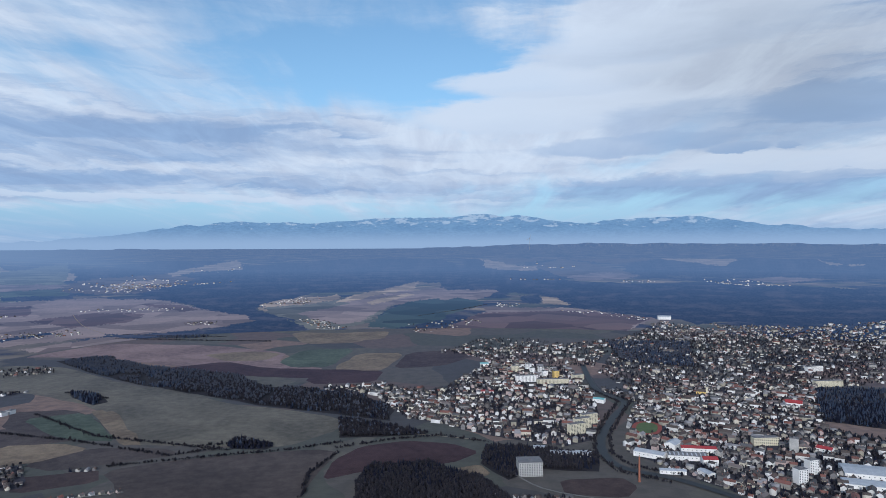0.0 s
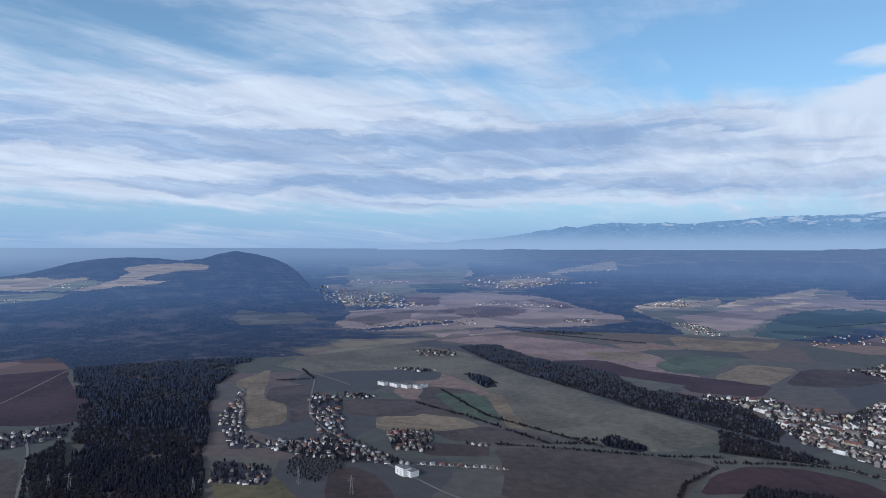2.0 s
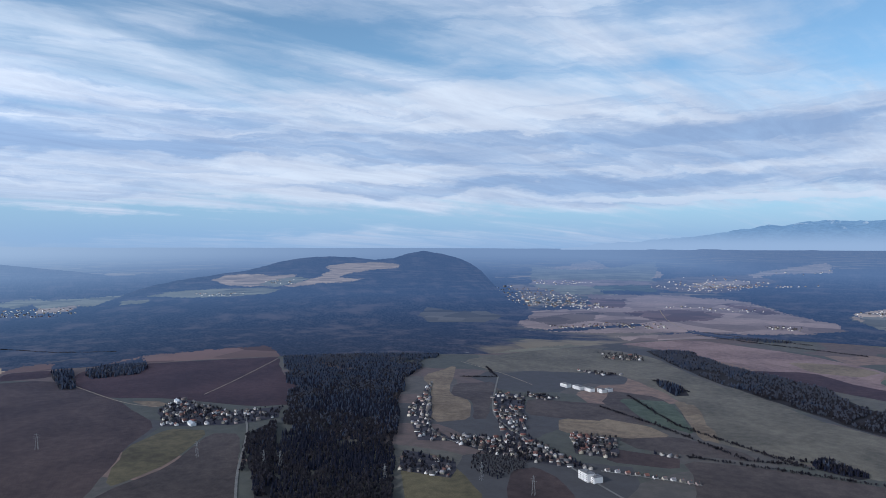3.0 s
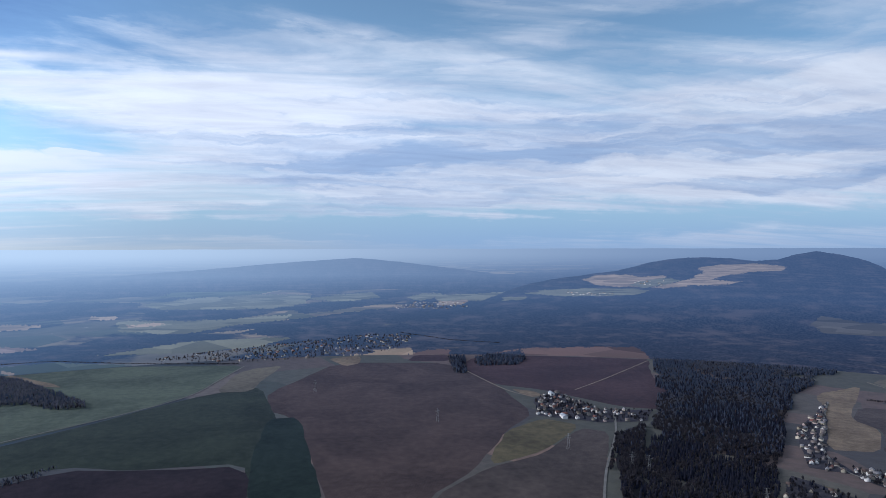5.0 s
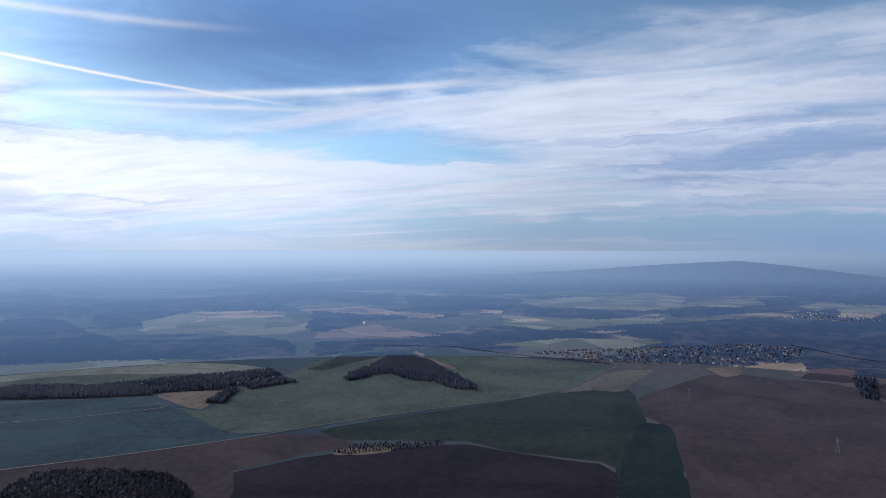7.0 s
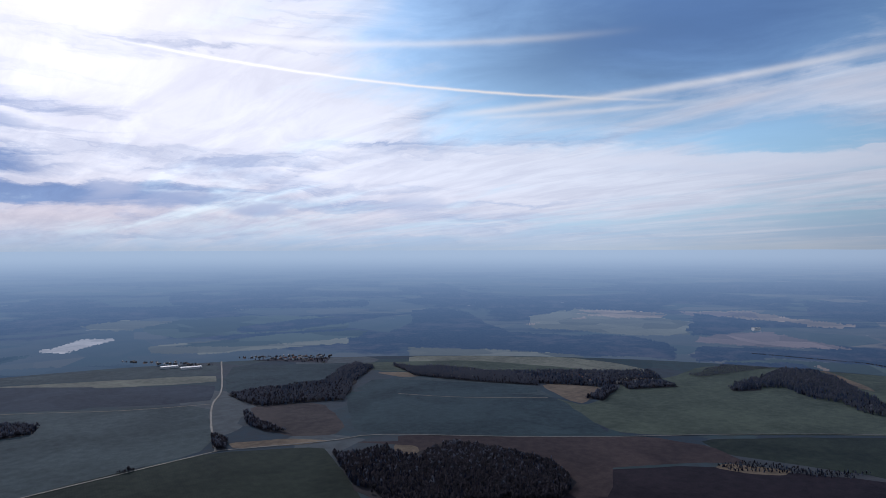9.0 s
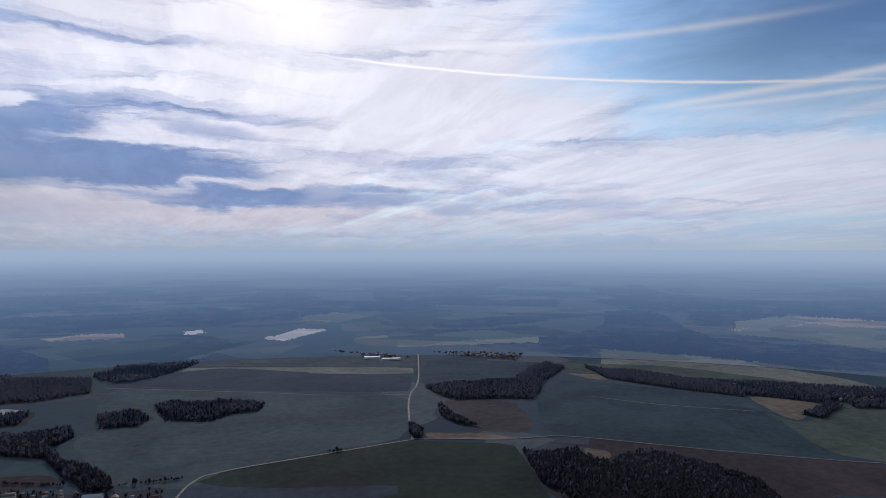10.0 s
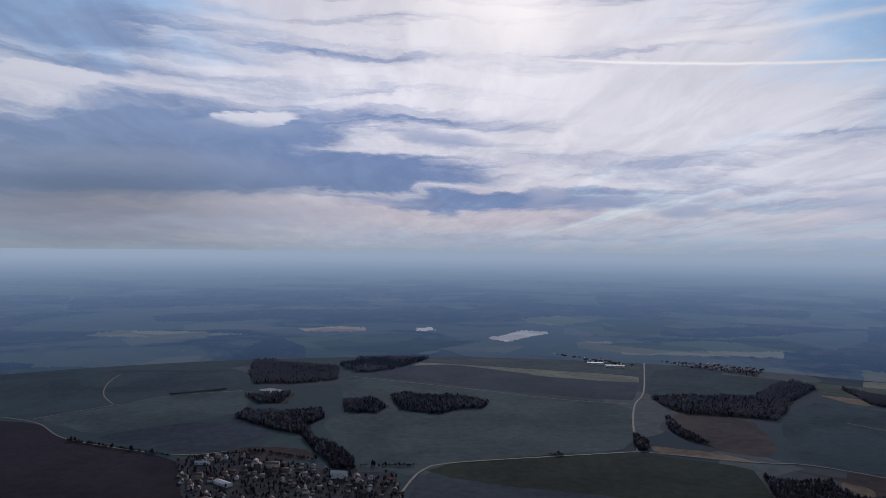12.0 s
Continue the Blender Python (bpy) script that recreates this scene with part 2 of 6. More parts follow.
# deepgreen, slate and bluegreen hold some of the southern haze in their colour
SOILS = {
    "olive": soil("olive_grass", (0.156, 0.137, 0.106), (0.116, 0.105, 0.084), 30),
    "dark": soil("dark_stubble", (0.088, 0.070, 0.062), (0.064, 0.052, 0.048), 75),
    "red": soil("red_ploughland", (0.067, 0.039, 0.039), (0.048, 0.029, 0.03), 20, 0.35),
    "brown": soil("brown_stubble", (0.080, 0.057, 0.051), (0.057, 0.041, 0.039), 110),
    "pink": soil("pale_ploughland", (0.264, 0.182, 0.167), (0.193, 0.134, 0.13), 60, 0.35),
    "tan": soil("dry_grass", (0.235, 0.180, 0.126), (0.155, 0.118, 0.084), 15, 0.15),
    "green": soil("winter_wheat", (0.099, 0.118, 0.083), (0.072, 0.089, 0.065), 95),
    "deepgreen": soil("dark_winter_wheat", (0.053, 0.078, 0.084), (0.041, 0.061, 0.067), 10),
    "yellow": soil("yellow_meadow", (0.128, 0.108, 0.062), (0.088, 0.076, 0.046), 0, 0.1),
    "purple": soil("dark_ploughland", (0.034, 0.024, 0.027), (0.023, 0.017, 0.019), 120, 0.35),
    "pale": soil("pale_green_pasture", (0.234, 0.239, 0.185), (0.169, 0.174, 0.14), 45),
    "slate": soil("slate_ploughland", (0.054, 0.066, 0.084), (0.042, 0.052, 0.068), 100),
    "wheat": soil("thick_winter_wheat", (0.037, 0.047, 0.032), (0.026, 0.033, 0.023), 10),
    "bluegreen": soil("hazed_winter_wheat", (0.082, 0.106, 0.108), (0.063, 0.083, 0.086), 80),
    "lush": soil("dark_winter_rye", (0.022, 0.033, 0.026), (0.015, 0.024, 0.019), 10),
    "white": soil("pale_sheeting", (0.42, 0.40, 0.42), (0.28, 0.27, 0.30), 100, 0.6, 0.0, 20.0),
}
SOIL_WORDS = {
    "olive": "olive green winter grass field", "dark": "dark grey-brown stubble field", "red": "reddish brown freshly ploughed field",
    "brown": "dull brown stubble field", "pink": "pale pinkish brown ploughed field", "tan": "strip of dry tan grass",
    "green": "green field of young winter wheat", "deepgreen": "dark green field of winter wheat", "yellow": "yellowish green rough meadow",
    "purple": "dark purplish brown ploughed field", "pale": "pale green grazed pasture field", "slate": "dark slate grey ploughed field",
    "wheat": "deep green field of thick winter wheat", "bluegreen": "dull blue-green field of winter wheat", "lush": "narrow dark green field of winter rye", "white": "pale patch of sheeted or bare ground",
}


def make_ground_material():
    m, n, b = surface("countryside", 0.9, 0.015, HAZE_SHEEN)
    p = place(n)
    cells = n.node("ShaderNodeTexVoronoi", feature="F1")
    warp = n.node("ShaderNodeVectorMath", operation="ADD")
    n.put(warp.inputs[0], p)
    shift = n.noise(p, 0.002, 3.0)
    n.put(warp.inputs[1], n.vec(n.math("MULTIPLY", shift, 260.0), n.math("MULTIPLY", shift, -220.0)))
    n.put(cells.inputs["Vector"], warp.outputs[0])
    cells.inputs["Scale"].default_value = 0.0034
    pick = n.node("ShaderNodeSeparateColor")
    n.put(pick.inputs[0], cells.outputs["Color"])
    ramp = n.node("ShaderNodeValToRGB")
    ramp.color_ramp.interpolation = "CONSTANT"
    stops = [(0.0, (0.064, 0.074, 0.072)), (0.24, (0.052, 0.068, 0.062)), (0.46, (0.080, 0.076, 0.074)), (0.60, (0.044, 0.054, 0.060)), (0.76, (0.070, 0.084, 0.076)), (0.92, (0.135, 0.118, 0.104))]
    while len(ramp.color_ramp.elements) < len(stops):
        ramp.color_ramp.elements.new(0.5)
    for k, (at, c) in zip(ramp.color_ramp.elements, stops):
        k.position, k.color = at, (*c, 1)
    n.put(ramp.inputs[0], pick.outputs[0])
    small = n.ramp(n.noise(p, 0.03, 6.0, 0.65), 0.3, 0.7)
    # dry grass and stubble under the hills, haze blue painted over the southern plain
    lie = n.node("ShaderNodeSeparateXYZ")
    n.put(lie.inputs[0], p)
    plain_side = n.ramp(lie.outputs[1], 500.0, -900.0)
    crop = n.mix(1.0, ramp.outputs[0], n.mix(plain_side, (1.45, 1.12, 1.02), (0.68, 0.90, 1.08)), "MULTIPLY")
    colour = n.mix(n.math("MULTIPLY", small, 0.5), crop, (0.044, 0.042, 0.041))
    n.put(b.inputs["Base Color"], colour)
    bumped(n, b, small, 0.6)
    return m


def plain(name, light, dark, scale, rough=0.85, spec=0.3, bump=0.05, sheen=0.0):
    """A surface with two tones, mixed at two scales."""
    m, n, b = surface(name, rough, spec, sheen)
    p = place(n)
    t = n.math("ADD", n.math("MULTIPLY", n.noise(p, scale, 5.0, 0.6), 0.6), n.math("MULTIPLY", n.noise(p, scale * 9, 3.0, 0.6), 0.4))
    t = n.ramp(t, 0.3, 0.7)
    n.put(b.inputs["Base Color"], n.mix(t, dark, light))
    bumped(n, b, t, bump)
    return m


def varied(name, stops, rough=0.8, island=False, scale=0.4, spec=0.3, sheen=0.0):
    """One colour out of a row for each thing (or each joined piece), with stains."""
    m, n, b = surface(name, rough, spec, sheen)
    if island:
        r = n.node("ShaderNodeNewGeometry").outputs["Random Per Island"]
    else:
        r = n.node("ShaderNodeObjectInfo").outputs["Random"]
    ramp = n.node("ShaderNodeValToRGB")
    ramp.color_ramp.interpolation = "CONSTANT"
    while len(ramp.color_ramp.elements) < len(stops):
        ramp.color_ramp.elements.new(0.5)
    for i, (k, c) in enumerate(zip(ramp.color_ramp.elements, stops)):
        k.position, k.color = i / len(stops), (*c, 1)
    n.put(ramp.inputs[0], r)
    t = n.ramp(n.noise(place(n), scale, 4.0, 0.65), 0.35, 0.75, 0.0, 0.45)
    n.put(b.inputs["Base Color"], n.mix(t, ramp.outputs[0], n.mix(0.5, ramp.outputs[0], (0.12, 0.11, 0.10))))
    return m


WALLS = [(0.503, 0.495, 0.488), (0.316, 0.303, 0.289), (0.547, 0.54, 0.54), (0.206, 0.193, 0.179), (0.429, 0.415, 0.399), (0.248, 0.227, 0.186), (0.144, 0.138, 0.144), (0.458, 0.421, 0.355), (0.33, 0.261, 0.248), (0.518, 0.51, 0.518), (0.124, 0.117, 0.124), (0.083, 0.076, 0.079)]
ROOFS = [(0.04, 0.036, 0.038), (0.105, 0.045, 0.038), (0.055, 0.044, 0.042), (0.075, 0.075, 0.082), (0.15, 0.062, 0.052), (0.036, 0.035, 0.04), (0.075, 0.05, 0.045), (0.2, 0.195, 0.21), (0.048, 0.037, 0.037), (0.12, 0.1, 0.1)]
wall_mat, wall_far = varied("render_wall", WALLS), varied("render_wall_joined", WALLS, island=True)
roof_mat, roof_far = varied("tile_roof", ROOFS, 0.7), varied("tile_roof_joined", ROOFS, 0.7, island=True)
glass_mat = plain("window_glass", (0.05, 0.06, 0.075), (0.03, 0.035, 0.045), 0.2, 0.12, 0.6, 0.0)
brick_mat = plain("chimney_brick", (0.28, 0.11, 0.07), (0.20, 0.08, 0.055), 0.5)
white_mat = plain("white_render", (0.68, 0.67, 0.66), (0.56, 0.55, 0.54), 0.12)
cream_mat = plain("cream_render", (0.52, 0.48, 0.36), (0.44, 0.40, 0.31), 0.12)
ochre_mat = plain("ochre_render", (0.60, 0.42, 0.14), (0.50, 0.35, 0.13), 0.12)
concrete_mat = plain("grey_concrete", (0.36, 0.35, 0.34), (0.25, 0.25, 0.25), 0.1)
felt_mat = plain("roof_felt", (0.16, 0.16, 0.17), (0.10, 0.10, 0.11), 0.1)
metal_mat = plain("pale_sheet_metal", (0.36, 0.38, 0.42), (0.25, 0.27, 0.30), 0.1, 0.45, 0.5)
red_sheet_mat = plain("red_sheet_roof", (0.30, 0.035, 0.04), (0.22, 0.03, 0.035), 0.1, 0.6)
teal_mat = plain("teal_sheet_roof", (0.16, 0.36, 0.38), (0.12, 0.28, 0.30), 0.1, 0.6)
steel_mat = plain("galvanised_steel", (0.26, 0.27, 0.28), (0.20, 0.21, 0.22), 0.5, 0.5, 0.5)
asphalt_mat = plain("worn_asphalt", (0.15, 0.145, 0.14), (0.08, 0.078, 0.076), 0.05, 0.8)
track_mat = plain("dirt_track", (0.24, 0.20, 0.16), (0.16, 0.135, 0.11), 0.06, 0.9)
water_mat = plain("river_water", (0.022, 0.026, 0.030), (0.014, 0.017, 0.022), 0.02, 0.45, 0.12, 0.02)
bark_mat = plain("bark", (0.10, 0.085, 0.07), (0.06, 0.05, 0.042), 0.6)
tartan_mat = plain("red_running_track", (0.22, 0.055, 0.045), (0.17, 0.045, 0.04), 0.1)
turf_mat = plain("pitch_turf", (0.075, 0.11, 0.045), (0.055, 0.08, 0.035), 0.05)
yard_mat = plain("town_ground", (0.058, 0.051, 0.056), (0.021, 0.021, 0.027), 0.045, 0.9, 0.02, 0.05, HAZE_SHEEN)
litter_mat = plain("woodland_floor", (0.030, 0.027, 0.031), (0.017, 0.017, 0.021), 0.03, 0.9, 0.06, 0.3, 0.02)
BARE = [(0.044, 0.042, 0.056), (0.034, 0.034, 0.049), (0.060, 0.054, 0.066), (0.029, 0.030, 0.045), (0.052, 0.045, 0.055)]
PINE = [(0.013, 0.018, 0.044), (0.010, 0.015, 0.038), (0.018, 0.022, 0.046), (0.012, 0.016, 0.040)]
# the crowns' sheen imitates haze too
bare_far, bare_mat = varied("bare_twigs_joined", BARE, 0.85, True, 0.1, 0.2, HAZE_SHEEN), varied("bare_twigs", BARE, 0.85, False, 0.1, 0.2, HAZE_SHEEN)
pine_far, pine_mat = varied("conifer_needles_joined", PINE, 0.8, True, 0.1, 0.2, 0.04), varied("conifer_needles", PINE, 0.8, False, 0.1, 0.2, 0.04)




def see_through(m):
    """Light from behind comes through a crown's twigs and needles."""
    tree = m.node_tree
    body = next(k for k in tree.nodes if k.type == "BSDF_PRINCIPLED")
    out = next(k for k in tree.nodes if k.type == "OUTPUT_MATERIAL")
    thin, both = tree.nodes.new("ShaderNodeBsdfTranslucent"), tree.nodes.new("ShaderNodeMixShader")
    tree.links.new(body.inputs["Base Color"].links[0].from_socket, thin.inputs[0])
    both.inputs[0].default_value = 0.6
    tree.links.new(body.outputs[0], both.inputs[1])
    tree.links.new(thin.outputs[0], both.inputs[2])
    tree.links.new(both.outputs[0], out.inputs[0])


# the same twigs and needles again, with distance haze mixed into the colour
BARE_HAZED = [(0.112, 0.124, 0.168), (0.096, 0.110, 0.154), (0.130, 0.134, 0.168), (0.086, 0.102, 0.148)]
PINE_HAZED = [(0.062, 0.088, 0.150), (0.053, 0.076, 0.136), (0.075, 0.098, 0.154)]
bare_hazed, pine_hazed = varied("hazed_bare_twigs_joined", BARE_HAZED, 0.85, True, 0.1, 0.2, 0.28), varied("hazed_conifer_needles_joined", PINE_HAZED, 0.8, True, 0.1, 0.2, 0.28)
for m in (bare_far, bare_mat, pine_far, pine_mat, bare_hazed, pine_hazed):
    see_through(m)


# ---- ground ----
NEAR, FAR = 3400.0, 4820.0
BEND = FAR - NEAR


def ground_z(x, y):
    """Level farmland near by; towards the horizon it closes up and rises as the eye sees it."""
    r = np.hypot(x, y)
    d = NEAR - BEND * np.log(np.maximum(1 - (np.maximum(r, NEAR) - NEAR) / BEND, 1e-6))
    return np.where(r <= NEAR, 0.0, EYE * (1 - r / d))


def polar(az, r):
    return -math.sin(radians(az)) * r, math.cos(radians(az)) * r


def mesh_object(name, verts, faces, materials, parent=None, slots=None, label="", smooth=False):
    me = bpy.data.meshes.new(name)
    me.from_pydata([tuple(v) for v in verts], [], [tuple(f) for f in faces])
    for m in materials if isinstance(materials, (list, tuple)) else [materials]:
        me.materials.append(m)
    if slots is not None:
        me.polygons.foreach_set("material_index", np.asarray(slots, np.int32))
    if smooth:
        me.polygons.foreach_set("use_smooth", np.ones(len(me.polygons), bool))
    me.update()
    ob = new(name, me)
    if parent:
        ob.parent = parent
    if label:
        ob["label"] = label
    return ob


def make_ground():
    rings = [68.0 * k for k in range(1, 51)] + [3400 + 30.0 * k for k in range(1, 37)]
    steps = 240
    verts, faces = [(0, 0, 0)], []
    for r in rings:
        for k in range(steps):
            x, y = polar(360 * k / steps, r)
            verts.append((x, y, float(ground_z(x, y))))
    for k in range(steps):
        faces.append((0, 1 + k, 1 + (k + 1) % steps))
    for i in range(len(rings) - 1):
        for k in range(steps):
            a, b = 1 + i * steps + k, 1 + i * steps + (k + 1) % steps
            faces.append((a, a + steps, b + steps, b))
    ob = mesh_object("ground", verts, faces, make_ground_material(), smooth=True)
    tagged(ob, "winter farmland with patchwork fields reaching the horizon", "ground", kind="structure")


make_ground()
rng = np.random.default_rng(7)


def inside(pts, poly):
    """Which of the points lie in the polygon."""
    x, y = pts[:, 0], pts[:, 1]
    got = np.zeros(len(pts), bool)
    for (x0, y0), (x1, y1) in zip(poly, poly[1:] + poly[:1]):
        cross = (y0 > y) != (y1 > y)
        got ^= cross & (x < (x1 - x0) * (y - y0) / (y1 - y0 + 1e-9) + x0)
    return got


def scatter(poly, gap):
    """Jittered points about gap metres apart inside the polygon."""
    p = np.array(poly)
    lo, hi = p.min(0), p.max(0)
    gx, gy = np.meshgrid(np.arange(lo[0], hi[0] + gap, gap), np.arange(lo[1], hi[1] + gap, gap))
    pts = np.stack([gx.ravel(), gy.ravel()], 1)
    pts = pts + rng.uniform(-0.48, 0.48, pts.shape) * gap
    return pts[inside(pts, poly)]


def outline(poly, gap, rough):
    """The polygon's edge with points every gap metres, a little uneven."""
    out = []
    for (x0, y0), (x1, y1) in zip(poly, poly[1:] + poly[:1]):
        count = max(1, int(math.hypot(x1 - x0, y1 - y0) / gap))
        for k in range(count):
            f = k / count
            w = rough * (0 if k == 0 else 1)
            out.append((x0 + f * (x1 - x0) + rng.normal(0, w), y0 + f * (y1 - y0) + rng.normal(0, w)))
    return out


def draped(name, poly, material, lift, rough=1.5, gap=45.0, fill=90.0):
    from mathutils.geometry import delaunay_2d_cdt
    edge = outline(poly, gap, rough)
    inner = scatter(poly, fill)
    co = [Vector(p) for p in edge] + [Vector(p) for p in inner]
    verts, _, faces, *_ = delaunay_2d_cdt(co, [], [list(range(len(edge)))], 1, 0.5)
    pts = np.array([tuple(v) for v in verts])
    far = np.clip((np.hypot(pts[:, 0], pts[:, 1]) - 3300) / 300, 0, 1)
    z = ground_z(pts[:, 0], pts[:, 1]) + lift * (1 + 3 * far)
    return mesh_object(name, np.column_stack([pts, z]), faces, material)


sheets = 0


def edge_of_land(az):
    """How far out the near land goes: 3500 m under the mountains, 2700 m in the hazier west and south."""
    turn = (az - 130.0 + 180.0) % 360.0 - 180.0
    f = min(max((abs(turn) - 85.0) / 25.0, 0.0), 1.0)
    return 2700.0 + 800.0 * f * f * (3 - 2 * f)


def beyond(points):
    """Which plan points lie past the near land."""
    p = np.atleast_2d(np.array(points, float))
    az = np.degrees(np.arctan2(-p[:, 0], p[:, 1]))
    return np.hypot(p[:, 0], p[:, 1]) > np.array([edge_of_land(a) for a in az]) - 15


def held(poly, outer):
    """The polygon with its points held inside the near land, or outside it."""
    kept = []
    for x, y in poly:
        r, edge = math.hypot(x, y), edge_of_land(math.degrees(math.atan2(-x, y)))
        want = max(r, edge + 4) if outer else min(r, edge - 2)
        kept.append((x * want / r, y * want / r))
    return kept


def sheet_lift():
    """Each sheet lies a little above the last, so that no two share a plane."""
    global sheets
    sheets += 1
    return 0.06 + 0.004 * sheets


far_fields = []


def field(kind, *poly):
    out = beyond(poly)
    if out.any():
        far_fields.append((kind, list(poly)))
        if beyond(np.mean(np.array(poly), 0))[0]:
            return
        poly = held(poly, False)
    corners = [tuple(a + (b - a) * f for a, b in zip(p, q)) for p, q in zip(poly, list(poly[1:]) + [poly[0]]) for f in (0.14, 0.86)]
    ob = draped("field", corners, SOILS[kind], sheet_lift(), 2.5)
    tagged(ob, SOIL_WORDS[kind], "field", "farm fields", "structure")


def band(poly, width):
    """Left and right edges of a strip along a line, rounded at the bends."""
    p = [Vector(q) for q in poly]
    fine = []
    for i in range(len(p) - 1):
        a, b, c, d = p[max(i - 1, 0)], p[i], p[i + 1], p[min(i + 2, len(p) - 1)]
        count = max(2, int((c - b).length / 25))
        for k in range(count):
            t = k / count
            fine.append(0.5 * (2 * b + (c - a) * t + (2 * a - 5 * b + 4 * c - d) * t * t + (3 * b - a - 3 * c + d) * t ** 3))
    fine.append(p[-1])
    rows = []
    for i, q in enumerate(fine):
        t = (fine[min(i + 1, len(fine) - 1)] - fine[max(i - 1, 0)]).normalized()
        side = Vector((-t.y, t.x)) * width / 2
        rows.append((q + side, q - side))
    return rows


def strip(name, poly, width, material, lift, label, category):
    verts, faces = [], []
    for left, right in band(poly, width):
        for q in (left, right):
            verts.append((q.x, q.y, float(ground_z(q.x, q.y)) + lift + 4 * min(max((q.length - 3000) / 300, 0), 1)))
    for k in range(0, len(verts) - 2, 2):
        faces.append((k, k + 1, k + 3, k + 2))
    tagged(mesh_object(name, verts, faces, material), label, category, kind="structure")


def road(*poly):
    strip("road", list(poly), 5.0, asphalt_mat, 1.0, "narrow pale asphalt country road between fields", "road")


def track(*poly):
    strip("track", list(poly), 3.2, track_mat, 0.95, "pale dirt farm track across the fields", "track")


field("olive", (-1820, 1795), (-1849, 2153), (-1780, 2438), (-1552, 2446), (-1364, 2408), (-946, 2056), (-815, 2038), (-594, 1835), (-414, 1766), (-268, 1684), (-244, 1575), (-337, 1439), (-466, 1439), (-701, 1458), (-946, 1809), (-1267, 1997), (-1509, 1814), (-1580, 1730))
field("dark", (-658, 1282), (-524, 1359), (-271, 1420), (-220, 1400), (-241, 1261), (-247, 1142), (-267, 1031), (-513, 1033), (-559, 1145))
field("red", (-225, 1230), (-223, 1344), (-177, 1439), (-82, 1480), (18, 1457), (76, 1396), (16, 1324), (-95, 1308), (-157, 1276))
field("dark", (-1133, 1748), (-986, 1776), (-830, 1632), (-773, 1533), (-891, 1535), (-1054, 1585))
field("tan", (-1035, 1371), (-894, 1463), (-763, 1431), (-842, 1327), (-957, 1268))
field("dark", (-1235, 1484), (-1015, 1601), (-802, 1502), (-1035, 1371), (-1113, 1338))
field("brown", (-810, 1244), (-670, 1295), (-634, 1225), (-758, 1163))
field("dark", (-763, 1431), (-601, 1431), (-541, 1388), (-754, 1282), (-837, 1319))
field("green", (-1062, 1674), (-932, 1747), (-718, 1479), (-869, 1505))
field("tan", (-1692, 1489), (-1757, 1708), (-1589, 1533), (-1432, 1363), (-1321, 1342), (-1179, 1198), (-1220, 1105), (-1489, 1338))
field("dark", (-1523, 1476), (-1446, 1595), (-1154, 1235), (-1173, 1200), (-1316, 1345), (-1417, 1356))
field("pink", (-2671, 3159), (-2417, 3547), (-2103, 3941), (-1595, 4088), (-1245, 3846), (-1151, 3555), (-1624, 3238), (-1894, 2880), (-2130, 2730), (-2449, 2852))
field("pink", (-1782, 2809), (-1604, 3198), (-1002, 2926), (-637, 2719), (-619, 2503), (-401, 2345), (-594, 2206), (-1037, 2470), (-1485, 2621))
field("green", (-619, 2503), (-583, 2792), (-371, 2833), (-402, 2403), (-537, 2381))
field("tan", (-392, 2349), (-341, 2693), (-156, 2701), (-206, 2341), (-287, 2264))
field("red", (-451, 2163), (-389, 2328), (-204, 2320), (-219, 2122), (-401, 2089))
field("brown", (-146, 2706), (81, 2802), (130, 2631), (2, 2409), (-180, 2352))
field("tan", (-772, 3357), (-549, 3289), (-317, 3322), (-380, 2999), (-616, 2954))
field("green", (-376, 3937), (-156, 4413), (220, 4461), (273, 4332), (-131, 3715))
field("pink", (271, 4238), (765, 4195), (1199, 3772), (878, 3287), (564, 3094), (166, 3532))
field("tan", (-616, 4319), (-186, 4759), (-234, 4664), (-475, 4273))
field("olive", (-1175, 4157), (-680, 4512), (-471, 4241), (-685, 3732), (-883, 3768))
field("pink", (-494, 4448), (-268, 4660), (3, 4667), (228, 4607), (-61, 4493), (-375, 4263))
field("brown", (-2944, 3772), (-2695, 3954), (-2646, 3987), (-2883, 3819))
field("tan", (-2496, 4082), (-2324, 4183), (-2317, 4187), (-2462, 4103))
field("red", (-2263, 523), (-2559, 679), (-2713, 921), (-2685, 1256), (-2647, 1418), (-2439, 1370), (-2049, 1162), (-1806, 1084), (-1611, 967), (-1665, 860), (-1920, 730), (-2028, 612))
field("tan", (-1959, 636), (-1906, 694), (-1845, 702), (-1836, 654))
field("brown", (-2054, -89), (-2544, 146), (-2445, 561), (-1994, 616), (-1656, 600), (-1511, 481), (-1253, 334), (-1140, 225), (-971, 175), (-981, 51), (-1154, 49), (-1706, -1), (-1834, -79))
field("yellow", (-1316, 385), (-1511, 481), (-1600, 608), (-1519, 673), (-1342, 511), (-1281, 386))
field("dark", (-1324, 504), (-1496, 663), (-1446, 713), (-1201, 587), (-948, 456), (-969, 192), (-1139, 234), (-1266, 370))
field("tan", (-2813, 305), (-2829, 477), (-2679, 452), (-2663, 312))
field("red", (-2766, 478), (-2754, 619), (-2482, 559), (-2521, 404))
field("wheat", (-1406, -797), (-1588, -670), (-1782, -498), (-2031, -303), (-2108, -210), (-2144, -112), (-1686, -46), (-1430, -5), (-1213, 15), (-1178, -85), (-1395, -103), (-1396, -326), (-1444, -442), (-1392, -586), (-1349, -706))
